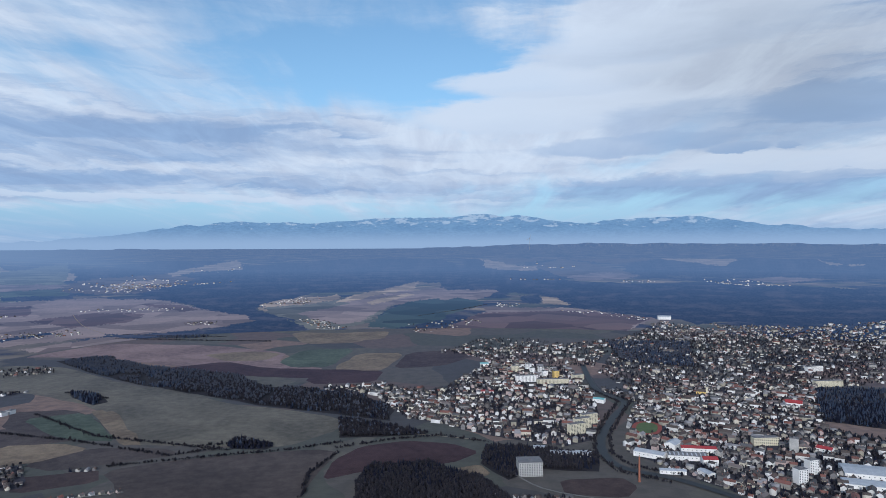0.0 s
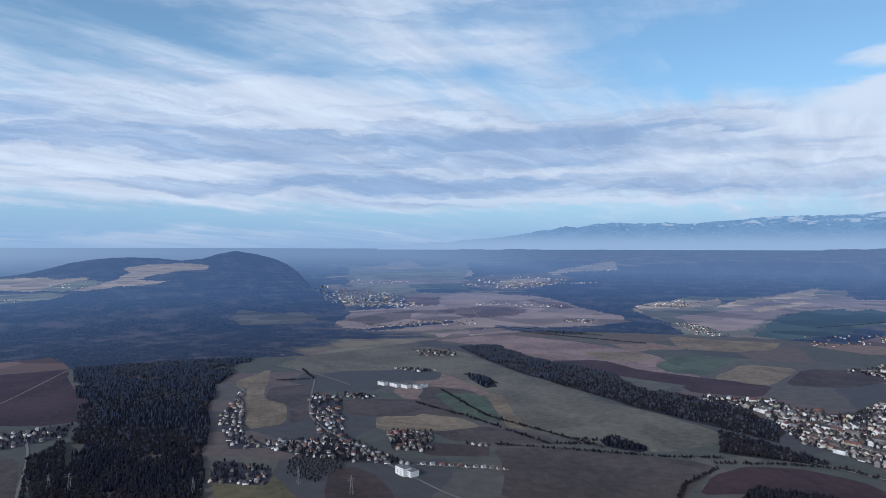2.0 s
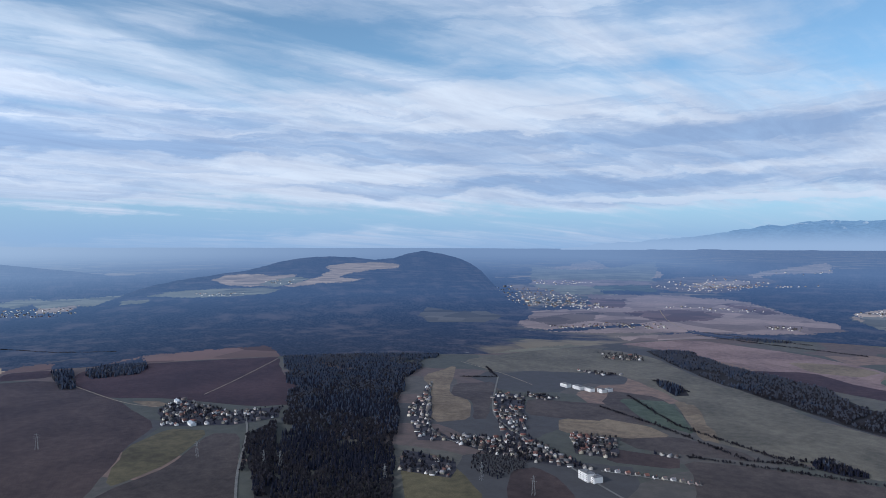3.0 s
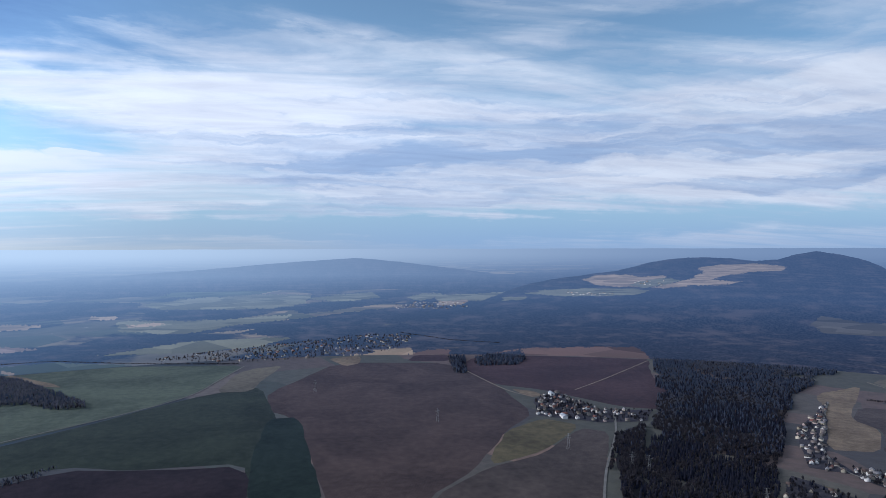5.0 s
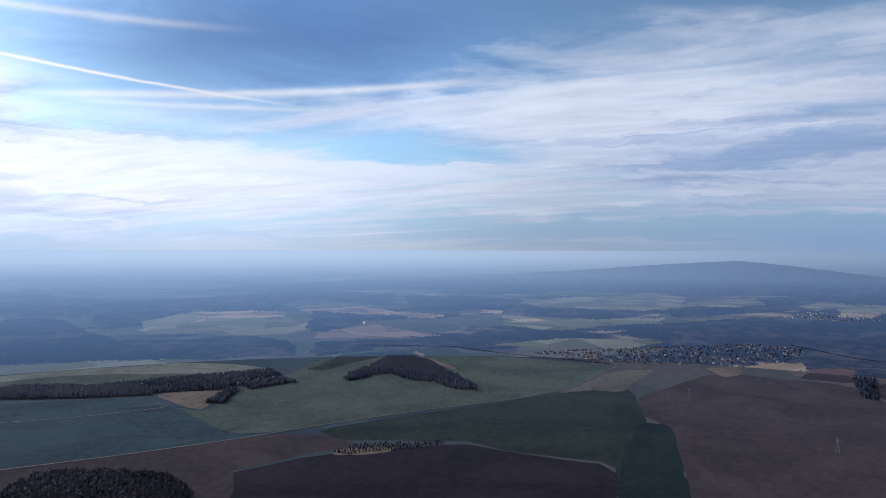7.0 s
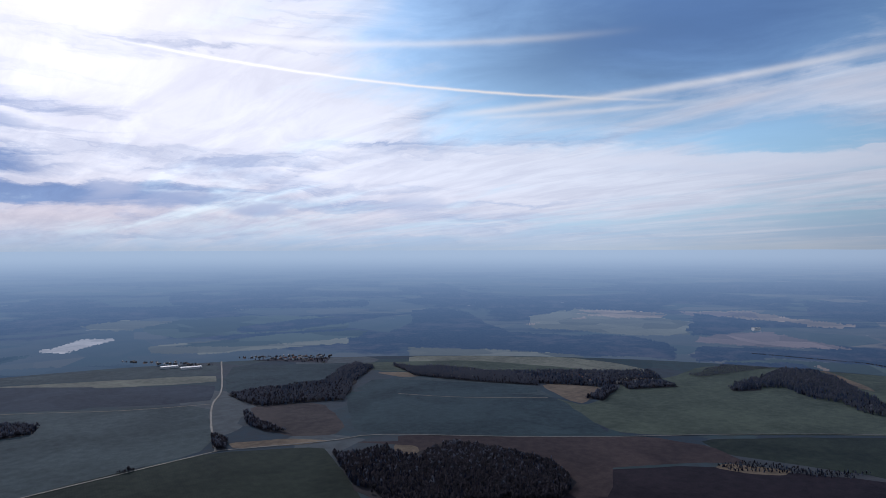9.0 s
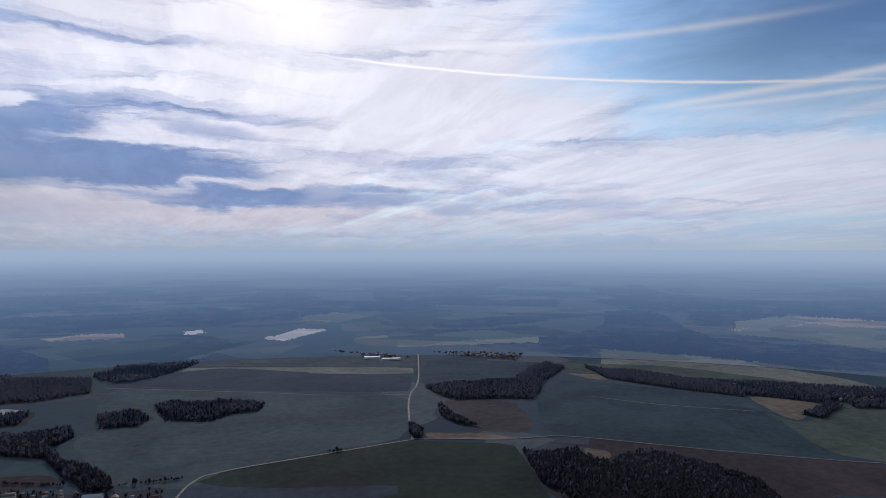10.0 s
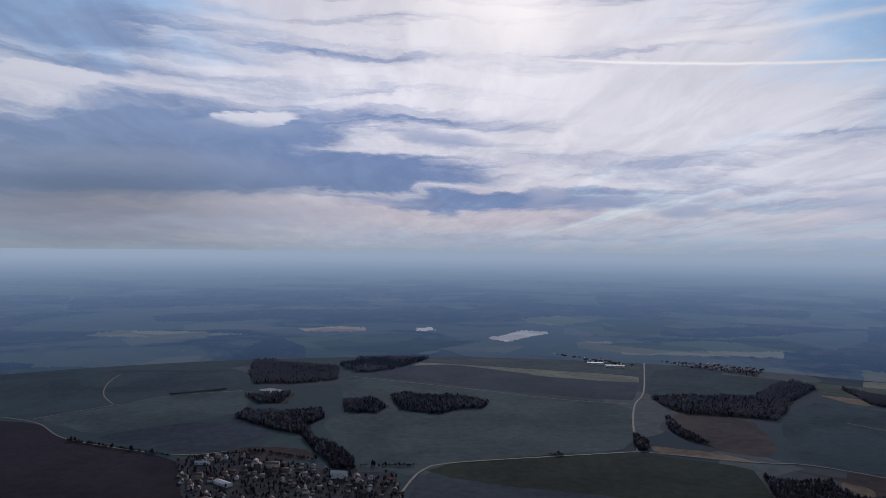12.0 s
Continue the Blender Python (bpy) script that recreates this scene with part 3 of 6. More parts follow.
field("lush", (-1743, -74), (-1748, -1), (-1462, 24), (-1135, 44), (-1145, -81), (-1431, -94))
field("olive", (-2096, -243), (-2411, -203), (-2488, -150), (-2523, -54), (-2318, -103), (-2090, -141))
field("green", (-1481, -1294), (-1470, -1174), (-1625, -1200), (-1807, -1292), (-2031, -1244), (-2263, -1288), (-2495, -1261), (-2653, -1152), (-2761, -905), (-2651, -626), (-2593, -389), (-2558, -196), (-2286, -248), (-2072, -309), (-1877, -441), (-1604, -677), (-1357, -890), (-1318, -956), (-1374, -1148))
field("pale", (-1742, -2357), (-1870, -2180), (-1982, -2054), (-2125, -1780), (-2107, -1533), (-2064, -1311), (-1908, -1342), (-1789, -1474), (-1690, -1612), (-1495, -2021))
field("slate", (-1170, -1637), (-1471, -1285), (-1374, -1148), (-1318, -956), (-1186, -1034), (-917, -1282))
field("bluegreen", (-1317, -1845), (-1454, -1672), (-1561, -1487), (-1492, -1304), (-1465, -1300), (-1162, -1627))
field("brown", (-912, -1275), (-1169, -1020), (-1345, -881), (-1381, -753), (-1327, -639), (-1258, -712), (-988, -861), (-924, -877), (-826, -1153))
field("purple", (-988, -861), (-1241, -702), (-1423, -435), (-1396, -326), (-1377, -101), (-1061, -72), (-802, -803), (-924, -877))
field("tan", (-1596, -1458), (-1717, -1288), (-1486, -1186), (-1486, -1242))
field("tan", (-1250, -674), (-1292, -676), (-1352, -569), (-1310, -564), (-1269, -611))
field("pale", (-2895, -789), (-3247, -489), (-3301, -229), (-3315, -24), (-3019, -161), (-2883, -434))
field("tan", (-2627, -1036), (-2559, -960), (-2349, -768), (-2280, -720), (-2297, -773), (-2502, -950))
field("tan", (-2645, 112), (-2718, 242), (-2511, 224), (-2458, 167))
field("tan", (-2692, 240), (-2840, 469), (-2676, 460), (-2559, 265))
field("bluegreen", (177, -2306), (-322, -2047), (-677, -1853), (-532, -1439), (-329, -1398), (-115, -1356), (-48, -1272), (106, -1367))
field("slate", (-64, -2471), (-367, -2337), (-796, -2127), (-682, -1868), (153, -2341), (157, -2414))
field("pale", (-100, -2582), (-852, -2276), (-806, -2144), (-64, -2492))
field("bluegreen", (-208, -2889), (-939, -2511), (-869, -2265), (-101, -2617))
field("deepgreen", (-972, -2413), (-1249, -2240), (-1342, -2182), (-1231, -2080), (-1086, -1947), (-887, -1961), (-762, -1938), (-858, -2208))
field("wheat", (-50, -1301), (-135, -1362), (-329, -1398), (-527, -1406), (-724, -1295), (-695, -1195), (-607, -929))
field("deepgreen", (-1059, -1754), (-1486, -1352), (-1462, -1230), (-1362, -1068), (-1290, -951), (-1033, -1157), (-863, -1300), (-852, -1383))
field("green", (-1360, -2171), (-1728, -1941), (-1906, -1557), (-1941, -1361), (-1913, -1225), (-1752, -1325), (-1664, -1589), (-1488, -1817), (-1317, -1987))
field("deepgreen", (-1242, -1873), (-1441, -1617), (-1555, -1427), (-1490, -1367), (-1330, -1493), (-1073, -1745))
field("dark", (-753, -1764), (-932, -1670), (-854, -1413), (-791, -1361), (-700, -1418), (-697, -1541))
field("tan", (-573, -1457), (-693, -1405), (-768, -1320), (-691, -1341), (-567, -1407))
field("tan", (-1575, -1434), (-1697, -1407), (-1684, -1274), (-1580, -1212), (-1488, -1214))
field("tan", (-1299, -1960), (-1383, -1907), (-1439, -1786), (-1323, -1823))
field("brown", (-783, -1295), (-1006, -1127), (-1266, -926), (-969, -707), (-905, -747), (-1030, -905), (-1013, -1045), (-883, -1172))
field("tan", (-850, -1212), (-888, -1169), (-839, -1084), (-794, -1082))
field("purple", (1094, -1736), (892, -1712), (734, -1549), (467, -1415), (369, -1275), (320, -1135), (730, -1155))
field("slate", (707, -1571), (519, -1698), (354, -1709), (288, -1578), (360, -1450), (480, -1455))
field("bluegreen", (916, -1757), (768, -1874), (680, -2013), (415, -2085), (403, -1799), (519, -1698), (705, -1594))
field("deepgreen", (782, -1908), (885, -2098), (946, -2380), (522, -2425), (415, -2085), (676, -2052))
field("deepgreen", (1539, -2446), (1120, -2494), (954, -2401), (885, -2098), (774, -1888), (930, -1758), (1130, -1794))
field("bluegreen", (183, -2211), (-3, -2235), (-267, -2065), (-505, -1939), (-371, -1419), (-118, -1353), (-47, -1321), (65, -1326), (139, -1525), (181, -1675), (148, -1790), (12, -1755), (-255, -1841), (-240, -1985), (-3, -1993), (137, -2077))
field("slate", (16, -2275), (-45, -2495), (-218, -2528), (-516, -2293), (-445, -1979))
field("deepgreen", (432, -3253), (-3, -3251), (-433, -3149), (-49, -2733), (134, -2707), (210, -2536), (346, -2602))
field("brown", (360, -1450), (321, -1489), (195, -1463), (163, -1402), (254, -1387))
field("slate", (-16, -1119), (-46, -1294), (-211, -1212), (-404, -1152), (-386, -1101))
field("white", (-447, -3249), (-707, -3570), (-821, -3461), (-542, -3148))
field("white", (-111, -3643), (-207, -3686), (-214, -3556), (-123, -3534))
field("tan", (16, 1290), (72, 1316), (90, 1257), (36, 1227), (5, 1243))
field("brown", (212, 1226), (330, 1239), (347, 1190), (312, 1136), (210, 1156))
field("yellow", (-1024, 843), (-1035, 948), (-903, 900), (-788, 840), (-751, 725), (-805, 680))
field("brown", (-854, 983), (-833, 1035), (-711, 981), (-589, 859), (-670, 792), (-783, 886))
field("tan", (-910, 1740), (-864, 1760), (-653, 1451), (-701, 1458))
field("tan", (-930, 1757), (-902, 1775), (-752, 1557), (-665, 1466), (-698, 1446), (-817, 1606))
field("tan", (-964, 1449), (-840, 1468), (-756, 1426), (-820, 1334), (-877, 1317))
field("olive", (-840, 3753), (-590, 4235), (-309, 4331), (-447, 3655), (-634, 3332))
field("tan", (-742, 3378), (-520, 3328), (-273, 3410), (-276, 3118), (-471, 3012), (-662, 3072))
field("tan", (-963, 2677), (-806, 2760), (-651, 2698), (-676, 2538), (-820, 2516))
field("brown", (-2459, 3702), (-2270, 3861), (-1858, 4031), (-1492, 3878), (-1896, 3705), (-2193, 3576))
field("red", (-1023, 2347), (-820, 2516), (-632, 2372), (-266, 2332), (-229, 2162), (-570, 2206), (-883, 2292))
field("tan", (-1160, 4161), (-916, 4428), (-710, 4549), (-695, 4454), (-941, 4205), (-1084, 4071))
field("pink", (-685, 4386), (-258, 4750), (-178, 4763), (-196, 4700), (-455, 4325))
field("white", (424, -2084), (385, -2109), (323, -2065), (352, -2018))

road((-1088, -1094), (-1263, -946), (-1489, -781), (-1692, -615), (-1877, -441), (-2072, -309), (-2306, -250), (-2534, -194))
track((-1162, -1627), (-1277, -1467), (-1465, -1300))
road((-527, -1406), (-601, -1634), (-684, -1849), (-778, -2028), (-973, -2538))
road((-530, -1415), (-743, -1330), (-863, -1300), (-1020, -1160), (-1088, -1094))
track((150, -2298), (-249, -2067), (-469, -1931), (-677, -1853))
road((-2, -1132), (-23, -1226), (-58, -1314), (-118, -1353), (-350, -1388), (-532, -1412))
track((1113, -1811), (892, -1712), (739, -1558), (474, -1435), (360, -1450))
track((910, -1746), (774, -1888), (756, -1901))
track((779, -1901), (853, -2018), (912, -2184), (938, -2358))
track((663, -2013), (463, -2070))
road((184, -1304), (137, -1139))
road((-1006, 488), (-1201, 587), (-1445, 729), (-1637, 817))
track((-1898, 822), (-2046, 997), (-2322, 1299))
track((-2445, 561), (-1978, 611), (-1839, 666))
road((-1506, 1661), (-1218, 1323), (-1077, 1216), (-970, 1166), (-789, 1081), (-617, 1009), (-514, 984))
road((-1596, 1445), (-1309, 1168), (-1141, 1048), (-1021, 1038), (-907, 1107))
road((-733, 1105), (-563, 1172))
track((-2080, 3755), (-1868, 3478), (-1585, 3203))
track((-1795, 1771), (-1558, 1719), (-1342, 1639))
track((-243, 1550), (-85, 1533), (93, 1477))
road((115, 1435), (125, 1289), (175, 1183), (255, 1137))
road((979, 1911), (812, 1559), (758, 1388), (693, 1251), (590, 1134))
road((547, 1390), (659, 1428), (765, 1469))
strip("river", [(504, 2427), (457, 1996), (497, 1836), (423, 1667), (354, 1496), (331, 1374), (348, 1286), (429, 1223), (514, 1114)], 19.0, water_mat, 1.9, "dark river curving through the town", "water")


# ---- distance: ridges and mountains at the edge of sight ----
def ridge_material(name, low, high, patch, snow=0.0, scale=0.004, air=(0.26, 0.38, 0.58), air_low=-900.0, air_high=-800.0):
    """Far land through many kilometres of air, the haze painted into its unlit glow."""
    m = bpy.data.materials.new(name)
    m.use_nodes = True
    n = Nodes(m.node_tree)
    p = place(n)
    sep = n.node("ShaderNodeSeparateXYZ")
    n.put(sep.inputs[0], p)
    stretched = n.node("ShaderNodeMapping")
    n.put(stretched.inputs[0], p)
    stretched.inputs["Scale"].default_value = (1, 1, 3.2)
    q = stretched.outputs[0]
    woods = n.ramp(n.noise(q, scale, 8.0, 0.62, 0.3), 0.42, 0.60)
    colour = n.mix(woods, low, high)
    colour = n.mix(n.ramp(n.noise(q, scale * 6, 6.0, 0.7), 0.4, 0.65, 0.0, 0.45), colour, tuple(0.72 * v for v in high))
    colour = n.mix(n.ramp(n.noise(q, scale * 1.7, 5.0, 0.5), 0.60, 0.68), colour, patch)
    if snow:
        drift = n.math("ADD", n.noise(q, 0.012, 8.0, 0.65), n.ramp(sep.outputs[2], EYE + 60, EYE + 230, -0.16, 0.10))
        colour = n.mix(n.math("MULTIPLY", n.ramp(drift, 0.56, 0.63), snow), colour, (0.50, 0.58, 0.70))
    # haze painted in, fading out from air_low up to air_high
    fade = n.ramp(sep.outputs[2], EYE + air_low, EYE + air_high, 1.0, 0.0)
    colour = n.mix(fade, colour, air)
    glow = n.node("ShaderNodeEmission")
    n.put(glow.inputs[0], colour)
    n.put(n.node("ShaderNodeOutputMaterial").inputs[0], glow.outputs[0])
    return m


def ridge(name, r, drop, crest, material, label, rough=0.12, step=0.25, deep=30.0, foot=None):
    """A hill range: crest rows are (azimuth, elevation in degrees); it rises by drop degrees to the crest and falls away behind."""
    noise_at = lambda a, f: noise.fractal(Vector((a * f, r * 0.01, 3.7)), 0.6, 2.1, 6)
    azs = np.arange(crest[0][0], crest[-1][0] + step / 2, step)
    els = np.interp(azs, [c[0] for c in crest], [c[1] for c in crest])
    verts, faces = [], []
    rows = 14
    for a, e in zip(azs, els):
        e = e + rough * noise_at(a, 0.35)
        fall = drop if foot is None else e - foot
        for k in range(rows + 1):
            f = k / rows
            rr = r + deep * f
            x, y = polar(a, rr)
            verts.append((x, y, EYE + rr * math.tan(radians(e - fall * (1 - f) ** 1.3))))
        x, y = polar(a, r + deep * 1.5)
        verts.append((x, y, EYE + (r + deep) * math.tan(radians(e - fall))))
    w = rows + 2
    for i in range(len(azs) - 1):
        for k in range(w - 1):
            faces.append((i * w + k, (i + 1) * w + k, (i + 1) * w + k + 1, i * w + k + 1))
    tagged(mesh_object(name, verts, faces, material, smooth=True), label, "hills", kind="structure")


mountain = ridge_material("mountains_painted_haze", (0.150, 0.265, 0.440), (0.130, 0.238, 0.410), (0.15, 0.265, 0.43), 0.42, 0.006, (0.25, 0.35, 0.52), 10.0, 150.0)


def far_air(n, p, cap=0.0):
    """Far ground's true distance and plan place, and its painted haze's colour and thickness."""
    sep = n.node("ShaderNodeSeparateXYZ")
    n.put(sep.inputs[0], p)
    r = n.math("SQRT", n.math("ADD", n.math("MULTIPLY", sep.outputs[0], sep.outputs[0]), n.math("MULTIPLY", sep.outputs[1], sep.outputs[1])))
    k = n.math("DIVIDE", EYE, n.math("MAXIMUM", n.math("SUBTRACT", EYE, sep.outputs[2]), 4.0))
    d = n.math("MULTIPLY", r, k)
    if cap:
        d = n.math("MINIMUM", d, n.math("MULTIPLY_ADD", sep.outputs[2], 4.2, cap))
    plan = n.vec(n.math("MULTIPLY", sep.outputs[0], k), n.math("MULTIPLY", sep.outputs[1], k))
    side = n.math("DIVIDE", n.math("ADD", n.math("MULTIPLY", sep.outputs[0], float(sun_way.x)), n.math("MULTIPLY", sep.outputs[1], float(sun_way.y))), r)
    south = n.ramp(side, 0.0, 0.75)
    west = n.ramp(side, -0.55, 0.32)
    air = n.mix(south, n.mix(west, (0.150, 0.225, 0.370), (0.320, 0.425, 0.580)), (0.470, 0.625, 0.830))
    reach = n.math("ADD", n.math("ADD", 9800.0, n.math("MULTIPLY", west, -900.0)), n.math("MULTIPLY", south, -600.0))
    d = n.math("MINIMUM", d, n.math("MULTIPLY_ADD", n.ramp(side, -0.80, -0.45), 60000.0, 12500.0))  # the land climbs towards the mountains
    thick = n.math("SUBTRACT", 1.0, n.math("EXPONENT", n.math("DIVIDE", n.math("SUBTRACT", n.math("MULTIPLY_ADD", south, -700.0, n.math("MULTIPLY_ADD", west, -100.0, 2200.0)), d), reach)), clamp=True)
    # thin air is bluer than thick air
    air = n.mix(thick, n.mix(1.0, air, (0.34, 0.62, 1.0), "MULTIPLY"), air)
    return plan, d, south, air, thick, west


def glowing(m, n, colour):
    # plain emission: the colour already holds the land's daylight and haze
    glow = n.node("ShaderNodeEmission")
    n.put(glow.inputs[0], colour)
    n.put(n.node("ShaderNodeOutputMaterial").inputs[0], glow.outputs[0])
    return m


def far_trees(n, plan, p):
    """Dark blue forest with paler bare stands."""
    grain = n.ramp(n.noise(p, 0.085, 8.0, 0.75), 0.36, 0.66)
    trees = n.mix(grain, (0.009, 0.015, 0.033), (0.034, 0.042, 0.068))
    return n.mix(n.ramp(n.math("ADD", n.math("MULTIPLY", n.noise(plan, 0.0022, 6.0, 0.6), 0.5), n.math("MULTIPLY", n.noise(p, 0.010, 7.0, 0.65), 0.5)), 0.47, 0.63, 0.0, 0.8), trees, (0.064, 0.062, 0.084))


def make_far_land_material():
    m = bpy.data.materials.new("far_land_painted_haze")
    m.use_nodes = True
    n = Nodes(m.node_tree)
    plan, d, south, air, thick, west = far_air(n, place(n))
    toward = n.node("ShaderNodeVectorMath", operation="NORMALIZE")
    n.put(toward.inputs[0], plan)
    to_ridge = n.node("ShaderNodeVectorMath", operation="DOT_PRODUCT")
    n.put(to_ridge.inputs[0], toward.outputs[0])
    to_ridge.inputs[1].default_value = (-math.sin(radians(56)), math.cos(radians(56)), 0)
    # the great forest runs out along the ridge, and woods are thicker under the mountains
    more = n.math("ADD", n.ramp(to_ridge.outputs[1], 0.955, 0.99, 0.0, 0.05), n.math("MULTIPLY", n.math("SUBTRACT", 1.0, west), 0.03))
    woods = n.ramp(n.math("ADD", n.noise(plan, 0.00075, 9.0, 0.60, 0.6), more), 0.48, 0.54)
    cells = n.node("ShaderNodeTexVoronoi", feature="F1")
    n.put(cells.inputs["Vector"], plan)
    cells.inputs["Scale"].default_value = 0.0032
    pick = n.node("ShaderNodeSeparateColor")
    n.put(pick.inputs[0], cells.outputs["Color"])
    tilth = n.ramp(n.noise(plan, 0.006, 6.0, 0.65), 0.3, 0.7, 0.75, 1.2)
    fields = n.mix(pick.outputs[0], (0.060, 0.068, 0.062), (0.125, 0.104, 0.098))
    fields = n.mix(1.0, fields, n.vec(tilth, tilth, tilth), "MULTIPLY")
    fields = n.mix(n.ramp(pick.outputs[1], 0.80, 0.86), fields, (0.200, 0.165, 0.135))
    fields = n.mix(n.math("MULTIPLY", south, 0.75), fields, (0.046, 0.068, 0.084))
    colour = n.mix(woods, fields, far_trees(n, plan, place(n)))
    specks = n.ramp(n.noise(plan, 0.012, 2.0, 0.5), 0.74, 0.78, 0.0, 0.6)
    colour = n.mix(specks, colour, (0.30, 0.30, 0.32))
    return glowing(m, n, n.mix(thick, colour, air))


far_land_mat = make_far_land_material()


air_tints = {}


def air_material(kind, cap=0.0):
    """Far forest or a far field, haze painted into its glow; cap holds the haze to that of a nearer hill."""
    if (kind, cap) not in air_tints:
        m = bpy.data.materials.new("far_forest_painted_haze" if kind == "woods" else "far_field_painted_haze")
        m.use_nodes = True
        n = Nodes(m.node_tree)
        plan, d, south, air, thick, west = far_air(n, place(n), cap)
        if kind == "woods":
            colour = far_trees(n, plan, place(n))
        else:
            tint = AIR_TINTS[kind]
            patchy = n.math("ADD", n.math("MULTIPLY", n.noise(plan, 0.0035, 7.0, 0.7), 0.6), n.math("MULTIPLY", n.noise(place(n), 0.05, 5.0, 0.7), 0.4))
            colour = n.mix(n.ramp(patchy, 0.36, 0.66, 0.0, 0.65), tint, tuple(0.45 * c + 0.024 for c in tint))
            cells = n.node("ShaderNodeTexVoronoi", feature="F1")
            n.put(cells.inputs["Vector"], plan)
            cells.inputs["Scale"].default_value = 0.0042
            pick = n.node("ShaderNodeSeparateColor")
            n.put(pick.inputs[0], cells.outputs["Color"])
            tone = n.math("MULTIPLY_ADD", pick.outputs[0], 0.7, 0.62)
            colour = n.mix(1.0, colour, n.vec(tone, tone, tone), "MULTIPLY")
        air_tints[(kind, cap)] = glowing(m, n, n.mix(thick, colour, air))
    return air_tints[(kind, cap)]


AIR_TINTS = {
    "tan": (0.269, 0.215, 0.175),
    "pale": (0.132, 0.138, 0.112),
    "white": (0.45, 0.45, 0.48),
    "olive": (0.1, 0.1, 0.09),
    "green": (0.056, 0.074, 0.064),
    "deepgreen": (0.036, 0.054, 0.056),
    "dark": (0.07, 0.07, 0.075),
    "slate": (0.04, 0.048, 0.062),
    "red": (0.088, 0.06, 0.062),
    "brown": (0.088, 0.07, 0.068),
    "pink": (0.173, 0.138, 0.143),
    "bluegreen": (0.046, 0.062, 0.074),
    "wheat": (0.042, 0.058, 0.042),
    "purple": (0.05, 0.036, 0.042),
    "yellow": (0.11, 0.096, 0.058),
}


def bearing(x, y):
    """Azimuth and elevation of a plan place on the ground, as seen from the eye."""
    return math.degrees(math.atan2(-x, y)) % 360 - (360 if math.degrees(math.atan2(-x, y)) % 360 > 290 else 0), math.degrees(math.atan2(float(ground_z(x, y)) - EYE, math.hypot(x, y)))


def air_field(kind, *poly):
    far_patches.append((kind, [bearing(x, y) for x, y in poly]))


def air_wood_far(poly):
    far_patches.append(("woods", [bearing(x, y) for x, y in poly]))


def air_wood(*poly):
    """Forest that runs out past the near land: trees this side of the edge, a blue mass beyond."""
    if beyond(poly).all():
        air_wood_far(poly)
    else:
        nearer_woods.append(poly)


far_patches = []
nearer_woods = []
far_homes = []


def far_village(count, *poly):
    """Houses of a village out on the backdrop's land."""
    p = np.array(poly)
    lo, hi = p.min(0), p.max(0)
    made = 0
    for _ in range(count * 40):
        q = rng.uniform(lo, hi)
        if made < count and inside(q[None], list(poly))[0]:
            far_homes.append((q[0], q[1], float(ground_z(q[0], q[1])) + 2.6))
            made += 1


air_wood((-4363, 757), (-4489, 1251), (-4287, 1800), (-4148, 2314), (-3994, 2635), (-3880, 2800), (-3683, 3055), (-3355, 3412), (-3292, 3463), (-3065, 3335), (-2643, 3076), (-2376, 2766), (-3168, 1574), (-3876, 673))
air_wood((-4168, 663), (-4182, 1101), (-4299, 1510), (-4213, 2046), (-4024, 2505), (-3909, 2724), (-3696, 2576), (-3351, 593), (-3888, 619))
for kind, poly in far_fields:
    air_field(kind, *poly)
air_wood((-2734, 3970), (-2466, 4141), (-2135, 4321), (-1890, 4434), (-1524, 4573), (-1311, 4638), (-741, 4763), (-342, 4808), (-0, 4820), (-1, 4752), (-178, 4763), (-336, 4712), (-529, 4660), (-723, 4639), (-882, 4548), (-995, 4448), (-1107, 4298), (-1191, 4211), (-1155, 4080), (-938, 3895), (-809, 3754), (-990, 3843), (-1201, 4006), (-1395, 4076), (-1512, 4115), (-1645, 4188), (-1927, 4262), (-2086, 4219), (-2137, 4215), (-2180, 4161), (-2256, 4107), (-2312, 3992), (-2475, 3984), (-2672, 3879))
air_wood((-21, 4820), (122, 4818), (244, 4814), (345, 4806), (606, 4778), (842, 4742), (836, 4713), (986, 4664), (1351, 4564), (1590, 4478), (1855, 4387), (2003, 4307), (2146, 4230), (2422, 4091), (2630, 3912), (2186, 3252), (2134, 3505), (1962, 3463), (1815, 3578), (1534, 3629), (1347, 3541), (1333, 3799), (1208, 3865), (1075, 3977), (962, 4065), (796, 4191), (801, 4312), (684, 4502), (391, 4641), (-21, 4681))
air_wood((1259, 4651), (1368, 4622), (1630, 4536), (2093, 4342), (2690, 4000), (2682, 3988), (2499, 4104), (2447, 4133), (2176, 4288), (1963, 4379), (1758, 4472), (1609, 4529), (1434, 4584))
air_wood((843, 4746), (997, 4716), (1259, 4653), (1475, 4589), (1332, 4632), (1185, 4672), (920, 4731))
air_wood((2322, 4224), (2690, 4000), (2690, 4000), (2390, 4186))
air_field("tan", (-2516, 4107), (-2427, 4163), (-2319, 4223), (-2314, 4212), (-2461, 4131))
air_field("tan", (-2703, 3972), (-2529, 4071), (-2347, 4176), (-2338, 4161), (-2492, 4067), (-2678, 3936))
air_field("green", (-2515, 4048), (-2333, 4152), (-2302, 4095), (-2374, 4041), (-2500, 3997))
air_field("brown", (-2389, 4097), (-2348, 4178), (-2231, 4260), (-2013, 4372), (-1826, 4457), (-1672, 4501), (-1748, 4451), (-1860, 4359), (-1934, 4279), (-2107, 4191))
air_field("tan", (-1825, 4456), (-1794, 4472), (-1662, 4524), (-1401, 4612), (-1383, 4616), (-1559, 4559), (-1694, 4509), (-1791, 4465))
